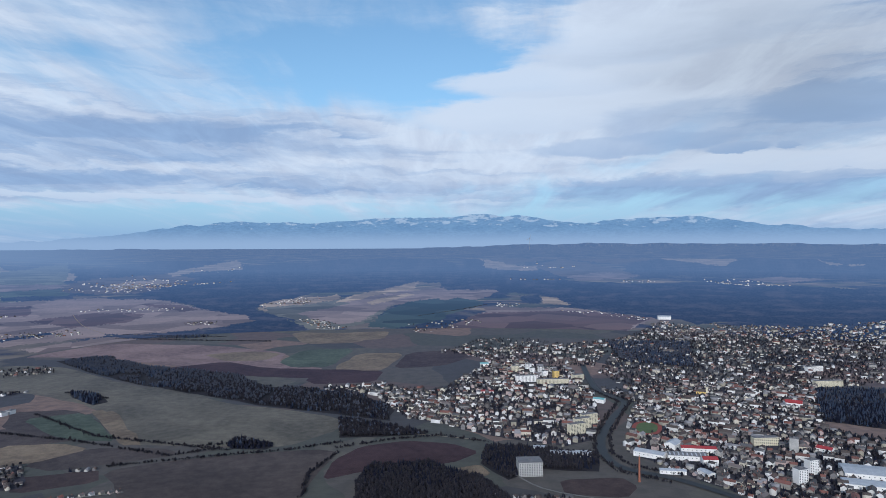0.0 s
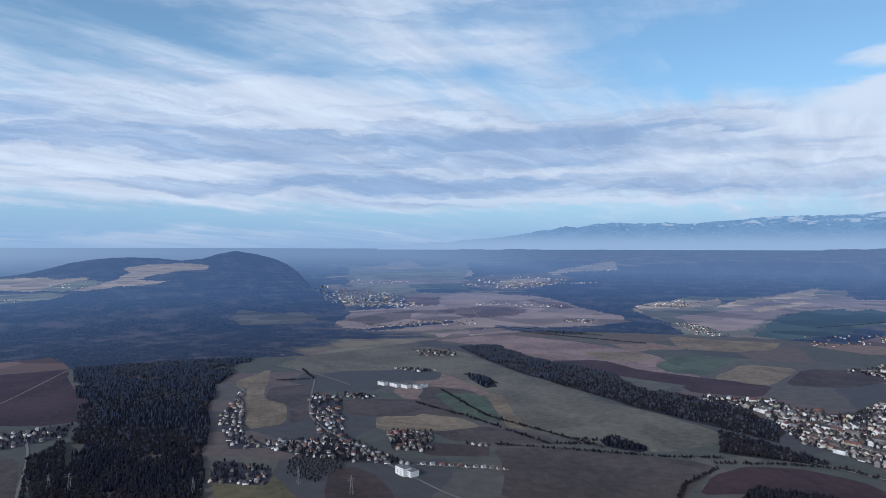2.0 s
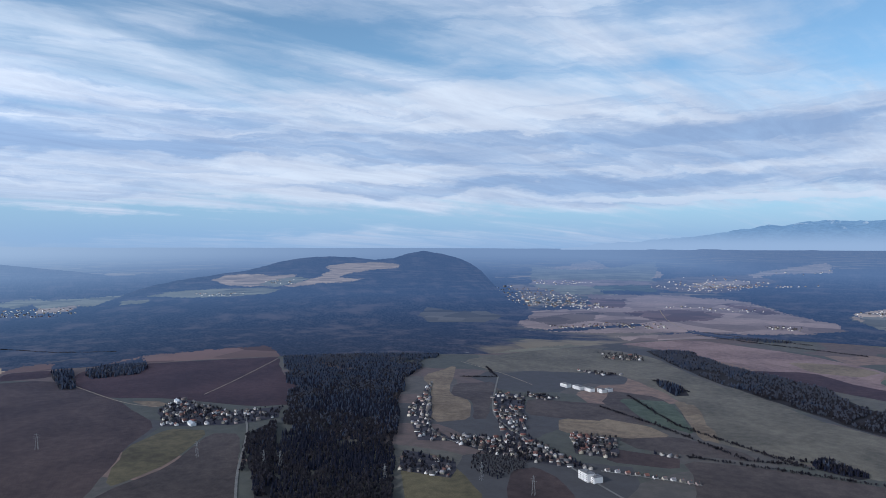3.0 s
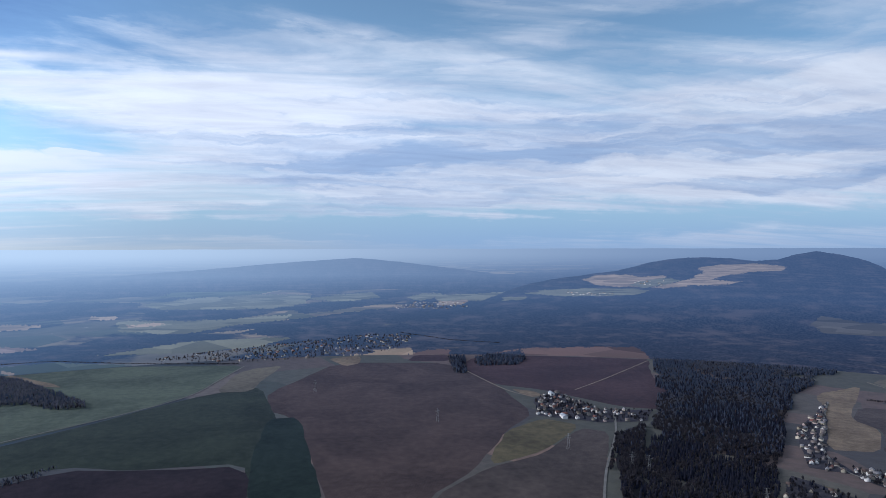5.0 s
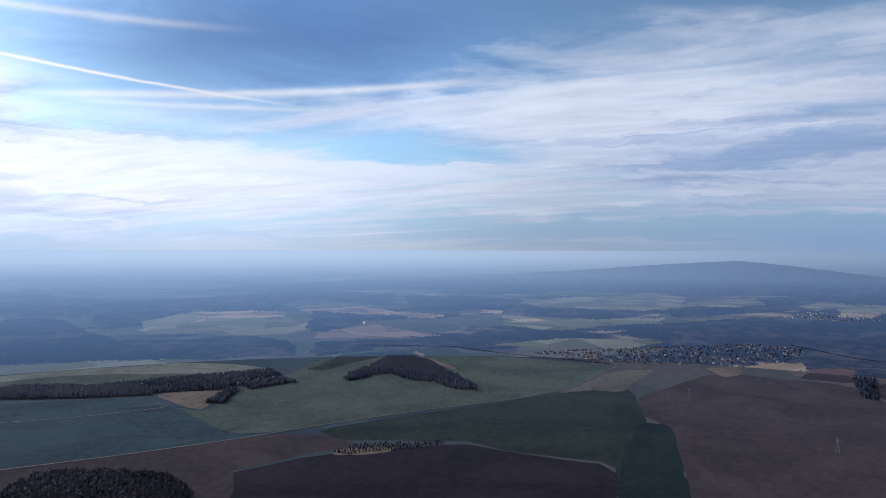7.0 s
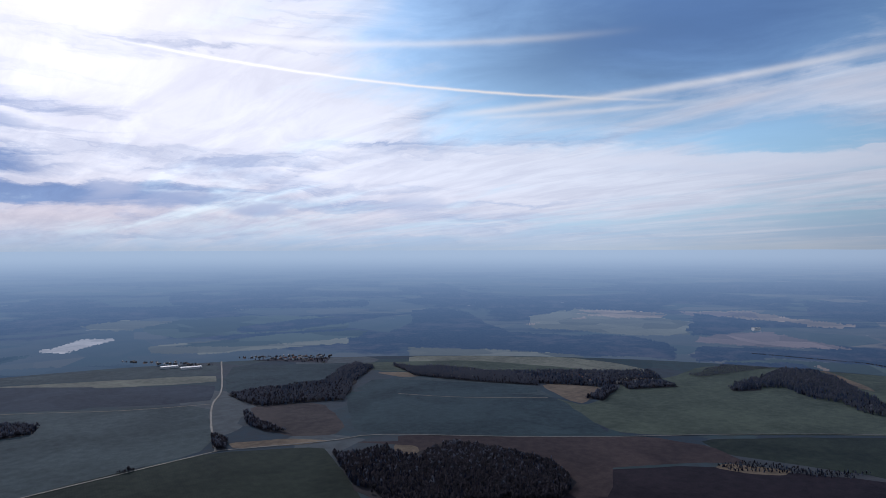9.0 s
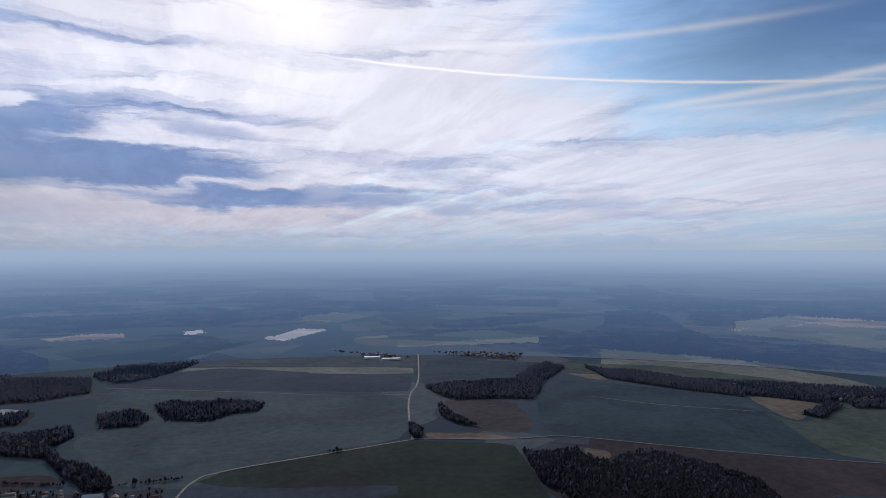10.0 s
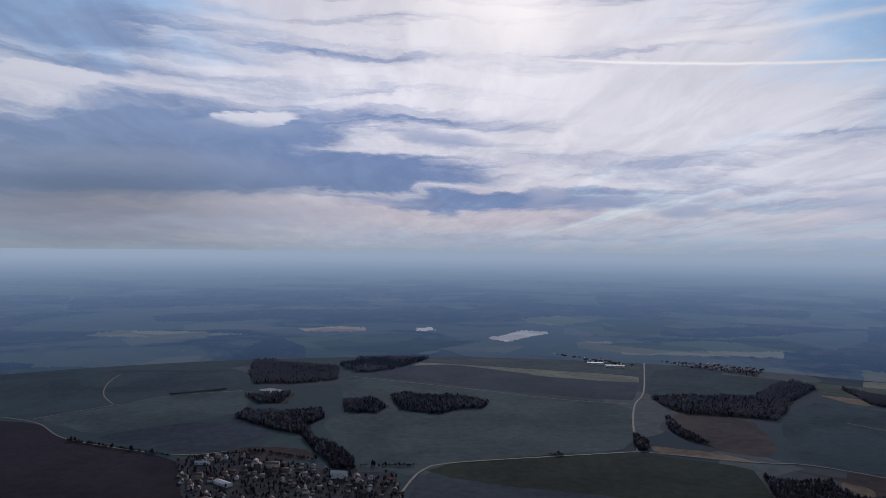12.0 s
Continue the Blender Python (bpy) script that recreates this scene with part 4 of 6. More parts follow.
air_field("tan", (-2169, 4243), (-2093, 4309), (-1885, 4419), (-1816, 4434), (-1961, 4339), (-2070, 4260))
air_field("pink", (-2654, 3851), (-2383, 3999), (-2199, 4097), (-1732, 4225), (-1460, 4064), (-1189, 3963), (-1059, 3742), (-1318, 3388), (-1803, 3358), (-2270, 3293))
air_field("red", (-2587, 3755), (-2148, 4002), (-1634, 4158), (-1492, 4058), (-1559, 3966), (-2042, 3803), (-2479, 3598))
air_field("tan", (-1167, 4252), (-977, 4451), (-740, 4500), (-866, 4367), (-1028, 4273), (-1151, 4194))
air_field("olive", (-1147, 4179), (-855, 4310), (-715, 4346), (-625, 4493), (-696, 4229), (-885, 4110), (-1054, 4092))
air_field("pink", (-696, 4229), (-512, 4503), (-330, 4628), (13, 4702), (12, 4517), (-242, 4447), (-401, 4138), (-460, 3762), (-571, 3656), (-765, 3856), (-870, 4040))
air_field("tan", (-715, 4346), (-614, 4554), (-373, 4672), (-258, 4747), (-178, 4768), (-195, 4679), (-330, 4628), (-442, 4568), (-579, 4431))
air_field("tan", (-499, 4385), (-398, 4510), (-251, 4605), (-191, 4579), (-353, 4422), (-473, 4325))
air_field("deepgreen", (-404, 3547), (-363, 4111), (-222, 4426), (12, 4517), (10, 3862), (-138, 3652), (-250, 3489))
air_field("tan", (284, 4812), (506, 4793), (666, 4773), (685, 4767), (486, 4792), (305, 4809))
air_field("brown", (666, 4773), (843, 4746), (1110, 4690), (1258, 4649), (1363, 4606), (1106, 4673), (839, 4727))
air_field("pink", (877, 4718), (1109, 4684), (1257, 4644), (1345, 4611), (1251, 4623), (950, 4683))
air_field("tan", (1185, 4672), (1475, 4589), (1877, 4439), (1941, 4412), (1715, 4505), (1368, 4622))
air_field("brown", (406, 4803), (843, 4746), (1223, 4662), (1475, 4589), (1259, 4653), (843, 4746), (446, 4799))
air_field("tan", (2349, 4209), (2532, 4101), (2582, 4070), (2429, 4163))
air_field("pink", (1961, 4375), (2175, 4287), (2394, 4163), (2161, 4260))
air_field("pink", (-21, 4668), (295, 4666), (391, 4632), (285, 4507), (108, 4330), (-19, 4248))
air_field("deepgreen", (-20, 4449), (113, 4515), (277, 4386), (104, 4174), (-19, 4121))
air_field("red", (-16, 3426), (94, 3754), (222, 4056), (760, 4090), (1063, 3932), (1165, 3777), (903, 3340))
air_field("tan", (608, 4498), (752, 4455), (826, 4254), (656, 4315))
air_wood((515, 4521), (651, 4536), (637, 4309), (514, 4353))
far_village(24, (-2555, 4087), (-2414, 4172), (-2414, 4172), (-2555, 4087))
far_village(90, (-2376, 4103), (-2231, 4260), (-2013, 4373), (-1672, 4501), (-1748, 4451), (-1934, 4279))
far_village(27, (-1793, 4470), (-1662, 4524), (-1401, 4612), (-1401, 4611), (-1661, 4523))
far_village(39, (-2237, 3808), (-1959, 3962), (-1577, 4101), (-1544, 4017), (-2065, 3847))
far_village(30, (-1157, 4216), (-977, 4451), (-881, 4446), (-1028, 4273))
far_village(60, (406, 4803), (666, 4774), (959, 4724), (939, 4727), (764, 4759), (686, 4771))
far_village(51, (1738, 4468), (1962, 4377), (2209, 4214), (2003, 4307), (1747, 4443))
far_village(15, (1248, 4615), (1463, 4554), (1457, 4536), (1244, 4600))
far_village(21, (351, 4381), (498, 4370), (483, 4241), (339, 4234))
far_village(36, (692, 4097), (953, 4030), (1180, 3775), (1105, 3735), (932, 3940))
air_field("pale", (-3063, 3721), (-2553, 4088), (-2347, 4210), (-2361, 4155), (-2455, 3935), (-2772, 3708), (-3017, 3667))
air_field("tan", (-2983, 3785), (-2854, 3884), (-2722, 3978), (-2617, 4047), (-2754, 3954), (-2918, 3835))
air_field("pink", (-3045, 3701), (-2624, 4015), (-2366, 4165), (-2354, 4144), (-2593, 3968), (-3025, 3677))
air_field("green", (-2682, 3922), (-2371, 4134), (-2338, 4038), (-2468, 3955), (-2644, 3901))
air_field("pink", (-2693, 3192), (-2539, 3399), (-2277, 3650), (-2410, 3934), (-2097, 4153), (-1909, 4101), (-1562, 3991), (-1329, 3397), (-1856, 2976), (-2311, 2740))
air_wood((-2598, 3904), (-2493, 3994), (-2279, 4090), (-2261, 4058), (-2455, 3935), (-2562, 3886))
air_wood((-3363, 3453), (-3304, 3509), (-3210, 3558), (-3028, 3532), (-2815, 3385), (-2632, 3207), (-2490, 3008), (-2474, 2815), (-2666, 2718))
air_wood((-2205, 2683), (-2138, 2913), (-1951, 3309), (-1894, 3274), (-2059, 2806))
air_wood((-1663, 3296), (-1349, 3227), (-1138, 3269), (-1120, 3180), (-1329, 3109), (-1615, 3200))
air_field("brown", (-2492, 3006), (-2442, 3326), (-2307, 3500), (-2211, 3235), (-2249, 2907))
air_field("red", (-2222, 3562), (-2020, 3844), (-1735, 3889), (-1706, 3667), (-1914, 3437))
far_village(135, (-3046, 3547), (-2864, 3636), (-2755, 3752), (-2358, 3642), (-2398, 3508), (-2676, 3398), (-2915, 3396))
far_village(30, (-3045, 3701), (-2836, 3860), (-2632, 3991), (-2818, 3837), (-3027, 3679))
far_village(21, (-3285, 3490), (-3058, 3537), (-2769, 3373), (-2903, 3359), (-3203, 3461))
air_wood((-4283, -1737), (-4457, -993), (-4416, -951), (-4253, -947), (-4134, -1189), (-4027, -1632))
air_wood((-4254, -916), (-4278, -826), (-4322, -273), (-4350, -102), (-4286, -101), (-4161, -328), (-4048, -569), (-3994, -830))
air_wood((-4220, -31), (-4429, 256), (-4567, 455), (-4557, 706), (-4497, 717), (-4405, 439), (-4218, 210), (-4169, 37))
air_wood((-4582, -35), (-4629, 77), (-4603, 228), (-4514, 75))
air_wood((-3484, -328), (-3801, -89), (-4026, 68), (-4204, 419), (-4315, 930), (-3407, 769), (-3436, 639), (-3659, 648), (-3841, 547), (-3851, 224), (-3676, 33), (-3460, -217))
air_field("pale", (-4416, -951), (-4578, -609), (-4637, -110), (-4460, -105), (-4363, -344), (-4306, -832))
air_field("green", (-4555, -881), (-4666, -763), (-4733, -301), (-4702, -112), (-4638, -294), (-4576, -644))
air_field("pale", (-4536, 39), (-4618, 228), (-4638, 501), (-4587, 515), (-4501, 223))
air_field("tan", (-3897, -924), (-3925, -699), (-3746, -723), (-3789, -871))
air_field("tan", (-4099, -1150), (-4126, -1009), (-4024, -1013), (-4016, -1112))
air_field("pale", (-4807, -154), (-4791, 236), (-4784, -114))
air_field("pale", (-3983, -974), (-4003, -562), (-4066, -257), (-4132, -31), (-3902, -91), (-3589, -338), (-3542, -630), (-3675, -898))
air_field("tan", (-3812, -1545), (-3868, -1383), (-3751, -1341), (-3694, -1497))
air_field("pale", (-4497, 717), (-4558, 845), (-4555, 980), (-4478, 964), (-4419, 781))
air_field("pale", (-4513, 932), (-4422, 1473), (-4366, 1597), (-4317, 1220), (-4344, 898))
air_field("tan", (-4373, 903), (-4348, 1131), (-4252, 1030), (-4254, 879))
air_wood((-4667, 963), (-4604, 1405), (-4459, 1820), (-4317, 2140), (-4409, 1843), (-4419, 1554), (-4539, 937))
far_village(21, (-4350, 544), (-4385, 944), (-4277, 922), (-4248, 568))
far_village(18, (-4323, 893), (-4302, 1080), (-4213, 1058), (-4238, 876))
air_wood((-2543, -3404), (-2721, -3260), (-2691, -2984), (-2584, -2735), (-2462, -2451), (-2526, -2149), (-2702, -2098), (-2795, -1938), (-2730, -1736), (-2594, -1577), (-2321, -1423), (-1907, -2549))
air_wood((-3496, -2033), (-3688, -1947), (-3580, -1721), (-3154, -1663), (-3053, -1773))
air_wood((-2722, -1566), (-3022, -1036), (-2820, -966), (-2548, -1342), (-2430, -1396))
air_field("pale", (-2954, -2784), (-3350, -2728), (-3427, -2379), (-3448, -2023), (-3047, -1787), (-2813, -1950), (-2754, -2241), (-2658, -2468))
air_field("tan", (-2727, -2606), (-2986, -2542), (-3184, -2553), (-3149, -2505), (-2814, -2467))
air_field("tan", (-3313, -2698), (-3484, -2500), (-3592, -2248), (-3324, -2385))
air_field("pink", (-3016, -1719), (-3272, -1657), (-3425, -1559), (-3282, -1329), (-3139, -1077), (-2914, -1384), (-2842, -1635))
air_field("tan", (-3673, -2217), (-3933, -1913), (-3866, -1645), (-3887, -1336), (-3824, -1314), (-3672, -1938))
air_wood((-2845, -3811), (-3104, -3582), (-3075, -3536), (-2803, -3754))
air_wood((-4080, -901), (-4277, -286), (-4171, -180), (-4010, -396), (-3968, -621), (-4005, -832))
air_wood((-4241, -37), (-4485, 145), (-4466, 307), (-4478, 684), (-4407, 688), (-4291, 296), (-4128, 43))
air_wood((-3508, -232), (-3775, 125), (-4025, 422), (-4222, 731), (-4235, 1101), (-3714, 967), (-3731, 673), (-3703, 389), (-3522, 117), (-3375, -144))
air_field("pale", (-4412, -880), (-4535, -750), (-4650, -168), (-4621, 80), (-4442, 45), (-4320, -187), (-4307, -532), (-4316, -823))
air_field("pale", (-4507, 179), (-4593, 527), (-4533, 536), (-4466, 307))
air_field("tan", (-3859, -911), (-3949, -752), (-3862, -702), (-3788, -869))
air_field("pale", (-4538, 754), (-4553, 937), (-4511, 899))
air_field("tan", (-4690, -798), (-4761, -475), (-4749, -397), (-4681, -737))
far_village(15, (-4317, 572), (-4369, 1013), (-4285, 994), (-4208, 572))
air_wood((225, -4225), (-192, -4217), (-615, -4316), (-821, -4205), (-760, -4053), (-563, -3948), (-331, -3860), (213, -3995))
air_wood((-390, -4538), (-663, -4646), (-897, -4593), (-1032, -4392), (-1363, -4269), (-1719, -3985), (-1302, -4077), (-625, -4385))
air_wood((250, -4717), (53, -4717), (-273, -4634), (-237, -4542), (243, -4586))
air_field("pale", (-761, -3977), (-876, -4004), (-1068, -3867), (-1099, -3746), (-881, -3748), (-778, -3830))
air_field("pale", (-863, -3124), (-1140, -3126), (-1773, -2920), (-1603, -2639), (-997, -2734), (-823, -2890))
air_field("green", (-1081, -3911), (-1652, -3830), (-2102, -3463), (-1888, -3110), (-1055, -3303), (-976, -3644))
air_wood((-1746, -2571), (-1933, -2820), (-2313, -3088), (-2526, -3404), (-2737, -3355), (-2784, -3163), (-2631, -2869), (-2456, -2488), (-2579, -2163), (-2708, -2025), (-2672, -1783), (-2607, -1637), (-2493, -1542), (-2357, -1513), (-2158, -1674), (-2078, -1882), (-1862, -2241), (-1731, -2371))
air_wood((-2762, -3859), (-3031, -3686), (-3104, -3472), (-2917, -3486), (-2738, -3757))
air_field("tan", (-3207, -2651), (-3382, -2437), (-3542, -2228), (-3441, -2214), (-3269, -2391))
air_field("pale", (-2703, -2570), (-3045, -2556), (-3421, -2119), (-3352, -1955), (-2942, -1821), (-2775, -2156))
air_field("pink", (-3668, -2206), (-3894, -1896), (-3774, -1770), (-3763, -1888), (-3594, -2066))
air_wood((-3685, -2134), (-3713, -1835), (-3557, -1668), (-3173, -1664), (-3172, -1877), (-3513, -2034))
air_wood((2146, -3691), (1992, -3925), (1652, -4043), (1758, -3921), (1890, -3813), (1976, -3640), (2042, -3510))
air_wood((1957, -4148), (1963, -4231), (1290, -4476), (391, -4706), (16, -4740), (-4, -4665), (379, -4572), (732, -4411), (1228, -4260), (1884, -3992))
air_wood((1398, -3961), (742, -4263), (-307, -4249), (-281, -3893), (318, -3837), (722, -3961), (953, -3847), (1312, -3804))
air_wood((2369, -4076), (2002, -4244), (1957, -4148), (2301, -3958))
air_field("tan", (511, -3624), (338, -3702), (167, -3685), (160, -3523), (468, -3520))
air_field("pale", (1497, -3336), (1413, -3523), (734, -3410), (1071, -3255))
air_field("green", (540, -3253), (283, -3412), (-146, -3357), (-3, -3058), (365, -2932))
air_wood((-1376, -4500), (-1552, -4432), (-2052, -4010), (-2471, -3807), (-2378, -3662), (-2067, -3834), (-1546, -4101), (-1327, -4335))
air_wood((-1456, -3525), (-1827, -3566), (-2348, -3373), (-1981, -3282), (-1512, -3235), (-1350, -3340))
air_field("pale", (-765, -3971), (-990, -4043), (-1223, -3880), (-1065, -3803), (-780, -3874))
air_field("green", (-963, -3051), (-1468, -3141), (-1943, -2988), (-1748, -2785), (-1197, -2832))


def joined(name, batches, materials, label, category):
    vs, fs, slots, o = [], [], [], 0
    for v, f, s in batches:
        vs.append(v)
        fs.append(f + o)
        slots.append(np.full(len(f), s, np.int32))
        o += len(v)
    v, f, s = np.concatenate(vs), np.concatenate(fs), np.concatenate(slots)
    me = bpy.data.meshes.new(name)
    me.vertices.add(len(v))
    me.vertices.foreach_set("co", v.astype(np.float32).ravel())
    me.loops.add(f.size)
    me.loops.foreach_set("vertex_index", f.astype(np.int32).ravel())
    me.polygons.add(len(f))
    me.polygons.foreach_set("loop_start", np.arange(0, f.size, f.shape[1], dtype=np.int32))
    for m in materials:
        me.materials.append(m)
    me.polygons.foreach_set("material_index", s)
    me.update(calc_edges=True)
    return tagged(new(name, me), label, category, kind="stuff")


def sorted_faces(az, el, patches, first):
    """Which patch each face belongs to; the later patch lies on top, and its edge is a little ragged."""
    slot = np.full(len(az), first)
    push = np.array([noise.noise_vector(Vector((u * 1.3, v * 4.0, 0.0)))[:2] for u, v in zip(az, el)])
    fine = np.array([noise.noise_vector(Vector((u * 6.0, v * 16.0, 5.0)))[:2] for u, v in zip(az, el)])
    pts = np.column_stack([az, el]) + push * (0.28, 0.07) + fine * (0.10, 0.035) + np.random.default_rng(3).uniform(-1, 1, push.shape) * (0.07, 0.03)
    for index, poly in patches:
        p = np.array(poly)
        near = (pts[:, 0] > p[:, 0].min()) & (pts[:, 0] < p[:, 0].max()) & (pts[:, 1] > p[:, 1].min()) & (pts[:, 1] < p[:, 1].max())
        pick = np.flatnonzero(near)
        if len(pick):
            slot[pick[inside(pts[pick], poly)]] = index
    return slot


FAR_KINDS = ["land", "woods"] + list(AIR_TINTS)


def grid_sheet(name, rows, cols, verts, slots, materials, label):
    k = np.arange((rows - 1) * (cols - 1))
    i = k // (cols - 1) * cols + k % (cols - 1)
    joined_sheet = [(verts, np.column_stack([i, i + cols, i + cols + 1, i + 1]), 0)]
    ob = joined(name, joined_sheet, materials, label, "land")
    ob.data.polygons.foreach_set("material_index", slots.astype(np.int32))
    return tagged(ob, label, "land", kind="structure")


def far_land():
    """The land before the horizon: woods and fields many kilometres off, blue haze painted in."""
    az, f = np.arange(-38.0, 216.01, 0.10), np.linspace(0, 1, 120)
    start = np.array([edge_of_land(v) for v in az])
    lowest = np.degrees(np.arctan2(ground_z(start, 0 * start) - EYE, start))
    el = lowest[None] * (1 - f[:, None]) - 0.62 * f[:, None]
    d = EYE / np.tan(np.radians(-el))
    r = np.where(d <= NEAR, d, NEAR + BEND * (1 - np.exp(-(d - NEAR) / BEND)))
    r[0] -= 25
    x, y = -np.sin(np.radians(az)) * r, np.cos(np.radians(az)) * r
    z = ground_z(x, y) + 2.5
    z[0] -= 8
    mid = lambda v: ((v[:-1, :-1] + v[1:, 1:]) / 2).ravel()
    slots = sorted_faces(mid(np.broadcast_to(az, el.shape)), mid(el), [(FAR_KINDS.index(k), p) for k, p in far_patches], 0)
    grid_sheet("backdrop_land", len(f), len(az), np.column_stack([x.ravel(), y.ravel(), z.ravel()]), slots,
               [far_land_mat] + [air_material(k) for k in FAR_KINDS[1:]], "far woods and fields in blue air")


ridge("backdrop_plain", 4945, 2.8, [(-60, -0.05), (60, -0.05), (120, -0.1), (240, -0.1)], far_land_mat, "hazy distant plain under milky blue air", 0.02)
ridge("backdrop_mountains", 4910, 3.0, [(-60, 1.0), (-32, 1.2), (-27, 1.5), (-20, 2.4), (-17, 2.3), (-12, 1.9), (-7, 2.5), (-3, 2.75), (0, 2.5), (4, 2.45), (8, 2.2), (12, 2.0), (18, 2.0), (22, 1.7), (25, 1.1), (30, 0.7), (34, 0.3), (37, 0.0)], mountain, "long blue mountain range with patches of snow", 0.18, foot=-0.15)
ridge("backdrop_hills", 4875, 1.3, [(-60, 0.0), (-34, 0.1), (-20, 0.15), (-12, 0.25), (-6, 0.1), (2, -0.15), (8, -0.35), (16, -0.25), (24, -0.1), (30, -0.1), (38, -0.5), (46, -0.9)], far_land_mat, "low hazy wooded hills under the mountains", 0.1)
SUMMIT = (3750.0, 1030.0, -6.36)  # foot's distance, depth and elevation
SUMMIT_CREST = [(40.47, -4.43), (41.89, -3.88), (42.85, -2.84), (43.67, -1.98), (44.53, -1.41), (45.50, -0.98), (46.95, -0.55), (48.64, -0.27), (50.09, -0.52), (51.21, -0.91), (52.76, -1.01), (54.69, -0.83), (56.61, -0.78), (58.99, -0.93), (60.41, -1.17), (61.81, -1.55), (63.19, -1.88), (65.47, -2.20), (67.70, -2.51), (70.30, -3.03), (72.82, -3.66), (75.65, -4.29), (78.35, -4.96)]
LONG = (4690.0, 105.0, -3.5)
LONG_CREST = [(73.25, -2.28), (75.99, -1.87), (78.66, -1.54), (81.73, -1.15), (83.56, -0.93), (85.46, -0.86), (90.70, -1.15), (97.25, -1.69), (104.22, -2.14), (111.44, -2.48), (121.07, -2.78), (125.73, -2.94), (130.22, -3.21), (134.49, -3.50), (136.94, -3.84)]
# the hill is unlit; its glow and haze come painted in the material
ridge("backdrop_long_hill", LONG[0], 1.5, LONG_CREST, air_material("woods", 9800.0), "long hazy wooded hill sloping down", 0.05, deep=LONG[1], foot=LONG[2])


def on_ridge(az, el, out):
    """The point of the ridge's flank at that azimuth and elevation, out metres in front of it."""
    e = float(np.interp(az, [c[0] for c in SUMMIT_CREST], [c[1] for c in SUMMIT_CREST]))
    f = 1 - (min(max((e - el) / (e - SUMMIT[2]), 0.02), 1.0)) ** (1 / 1.3)
    rr = SUMMIT[0] + SUMMIT[1] * f - out
    return (*polar(az, rr), EYE + rr * math.tan(radians(el)))


def slope_village(count, *poly):
    p = np.array(poly)
    lo, hi = p.min(0), p.max(0)
    made = 0
    for _ in range(count * 40):
        q = rng.uniform(lo, hi)
        if made < count and inside(q[None], list(poly))[0]:
            far_homes.append(on_ridge(q[0], q[1], 45))
            made += 1


slope_patches = []


def slope_field(kind, *poly):
    """A field or wood on the flank of the summit ridge; its corners are (azimuth, elevation)."""
    slope_patches.append((FAR_KINDS.index(kind), list(poly)))


slope_field("tan", (56.99, -1.62), (55.89, -1.39), (52.73, -1.24), (50.65, -1.48), (50.88, -1.72), (53.18, -1.94), (54.99, -2.21), (55.89, -2.55), (53.64, -2.69), (54.99, -2.91), (57.65, -3.06), (59.37, -3.30), (60.64, -3.28), (59.37, -2.96), (57.87, -2.64), (56.55, -1.97))
slope_field("pale", (70.88, -3.89), (69.45, -3.59), (67.42, -3.44), (65.11, -3.40), (62.30, -3.35), (60.64, -3.46), (61.48, -3.82), (63.92, -3.98), (67.42, -4.08))
slope_field("tan", (66.09, -2.68), (65.11, -2.31), (63.53, -2.16), (61.48, -2.37), (59.37, -2.28), (59.59, -2.85), (60.64, -3.17), (62.71, -3.23), (64.72, -3.15))
slope_field("dark", (48.29, -5.11), (45.68, -5.43), (43.27, -5.39), (41.82, -5.88), (43.27, -6.35), (48.05, -6.42), (49.00, -5.81))
slope_field("pale", (62.31, -3.02), (60.65, -2.60), (58.95, -2.40), (58.08, -2.64), (59.37, -2.96), (61.06, -3.31))
slope_field("woods", (59.59, -1.08), (58.09, -0.81), (55.89, -0.72), (54.32, -0.91), (55.44, -1.39), (58.08, -1.72), (59.80, -1.57))
slope_field("woods", (72.77, -3.17), (69.63, -3.06), (66.47, -2.93), (66.85, -3.46), (69.45, -3.48), (71.05, -3.88), (72.77, -4.07))
slope_field("pale", (72.77, -4.21), (70.52, -4.11), (71.05, -4.41), (72.77, -4.49))
slope_field("dark", (61.06, -6.62), (57.20, -6.59), (54.98, -6.96), (58.08, -7.08), (60.64, -6.90))
slope_village(26, (67.42, -3.72), (63.52, -3.79), (63.52, -4.01), (67.23, -3.94))
slope_village(14, (61.89, -2.81), (59.37, -2.62), (59.37, -3.08), (61.48, -3.15))


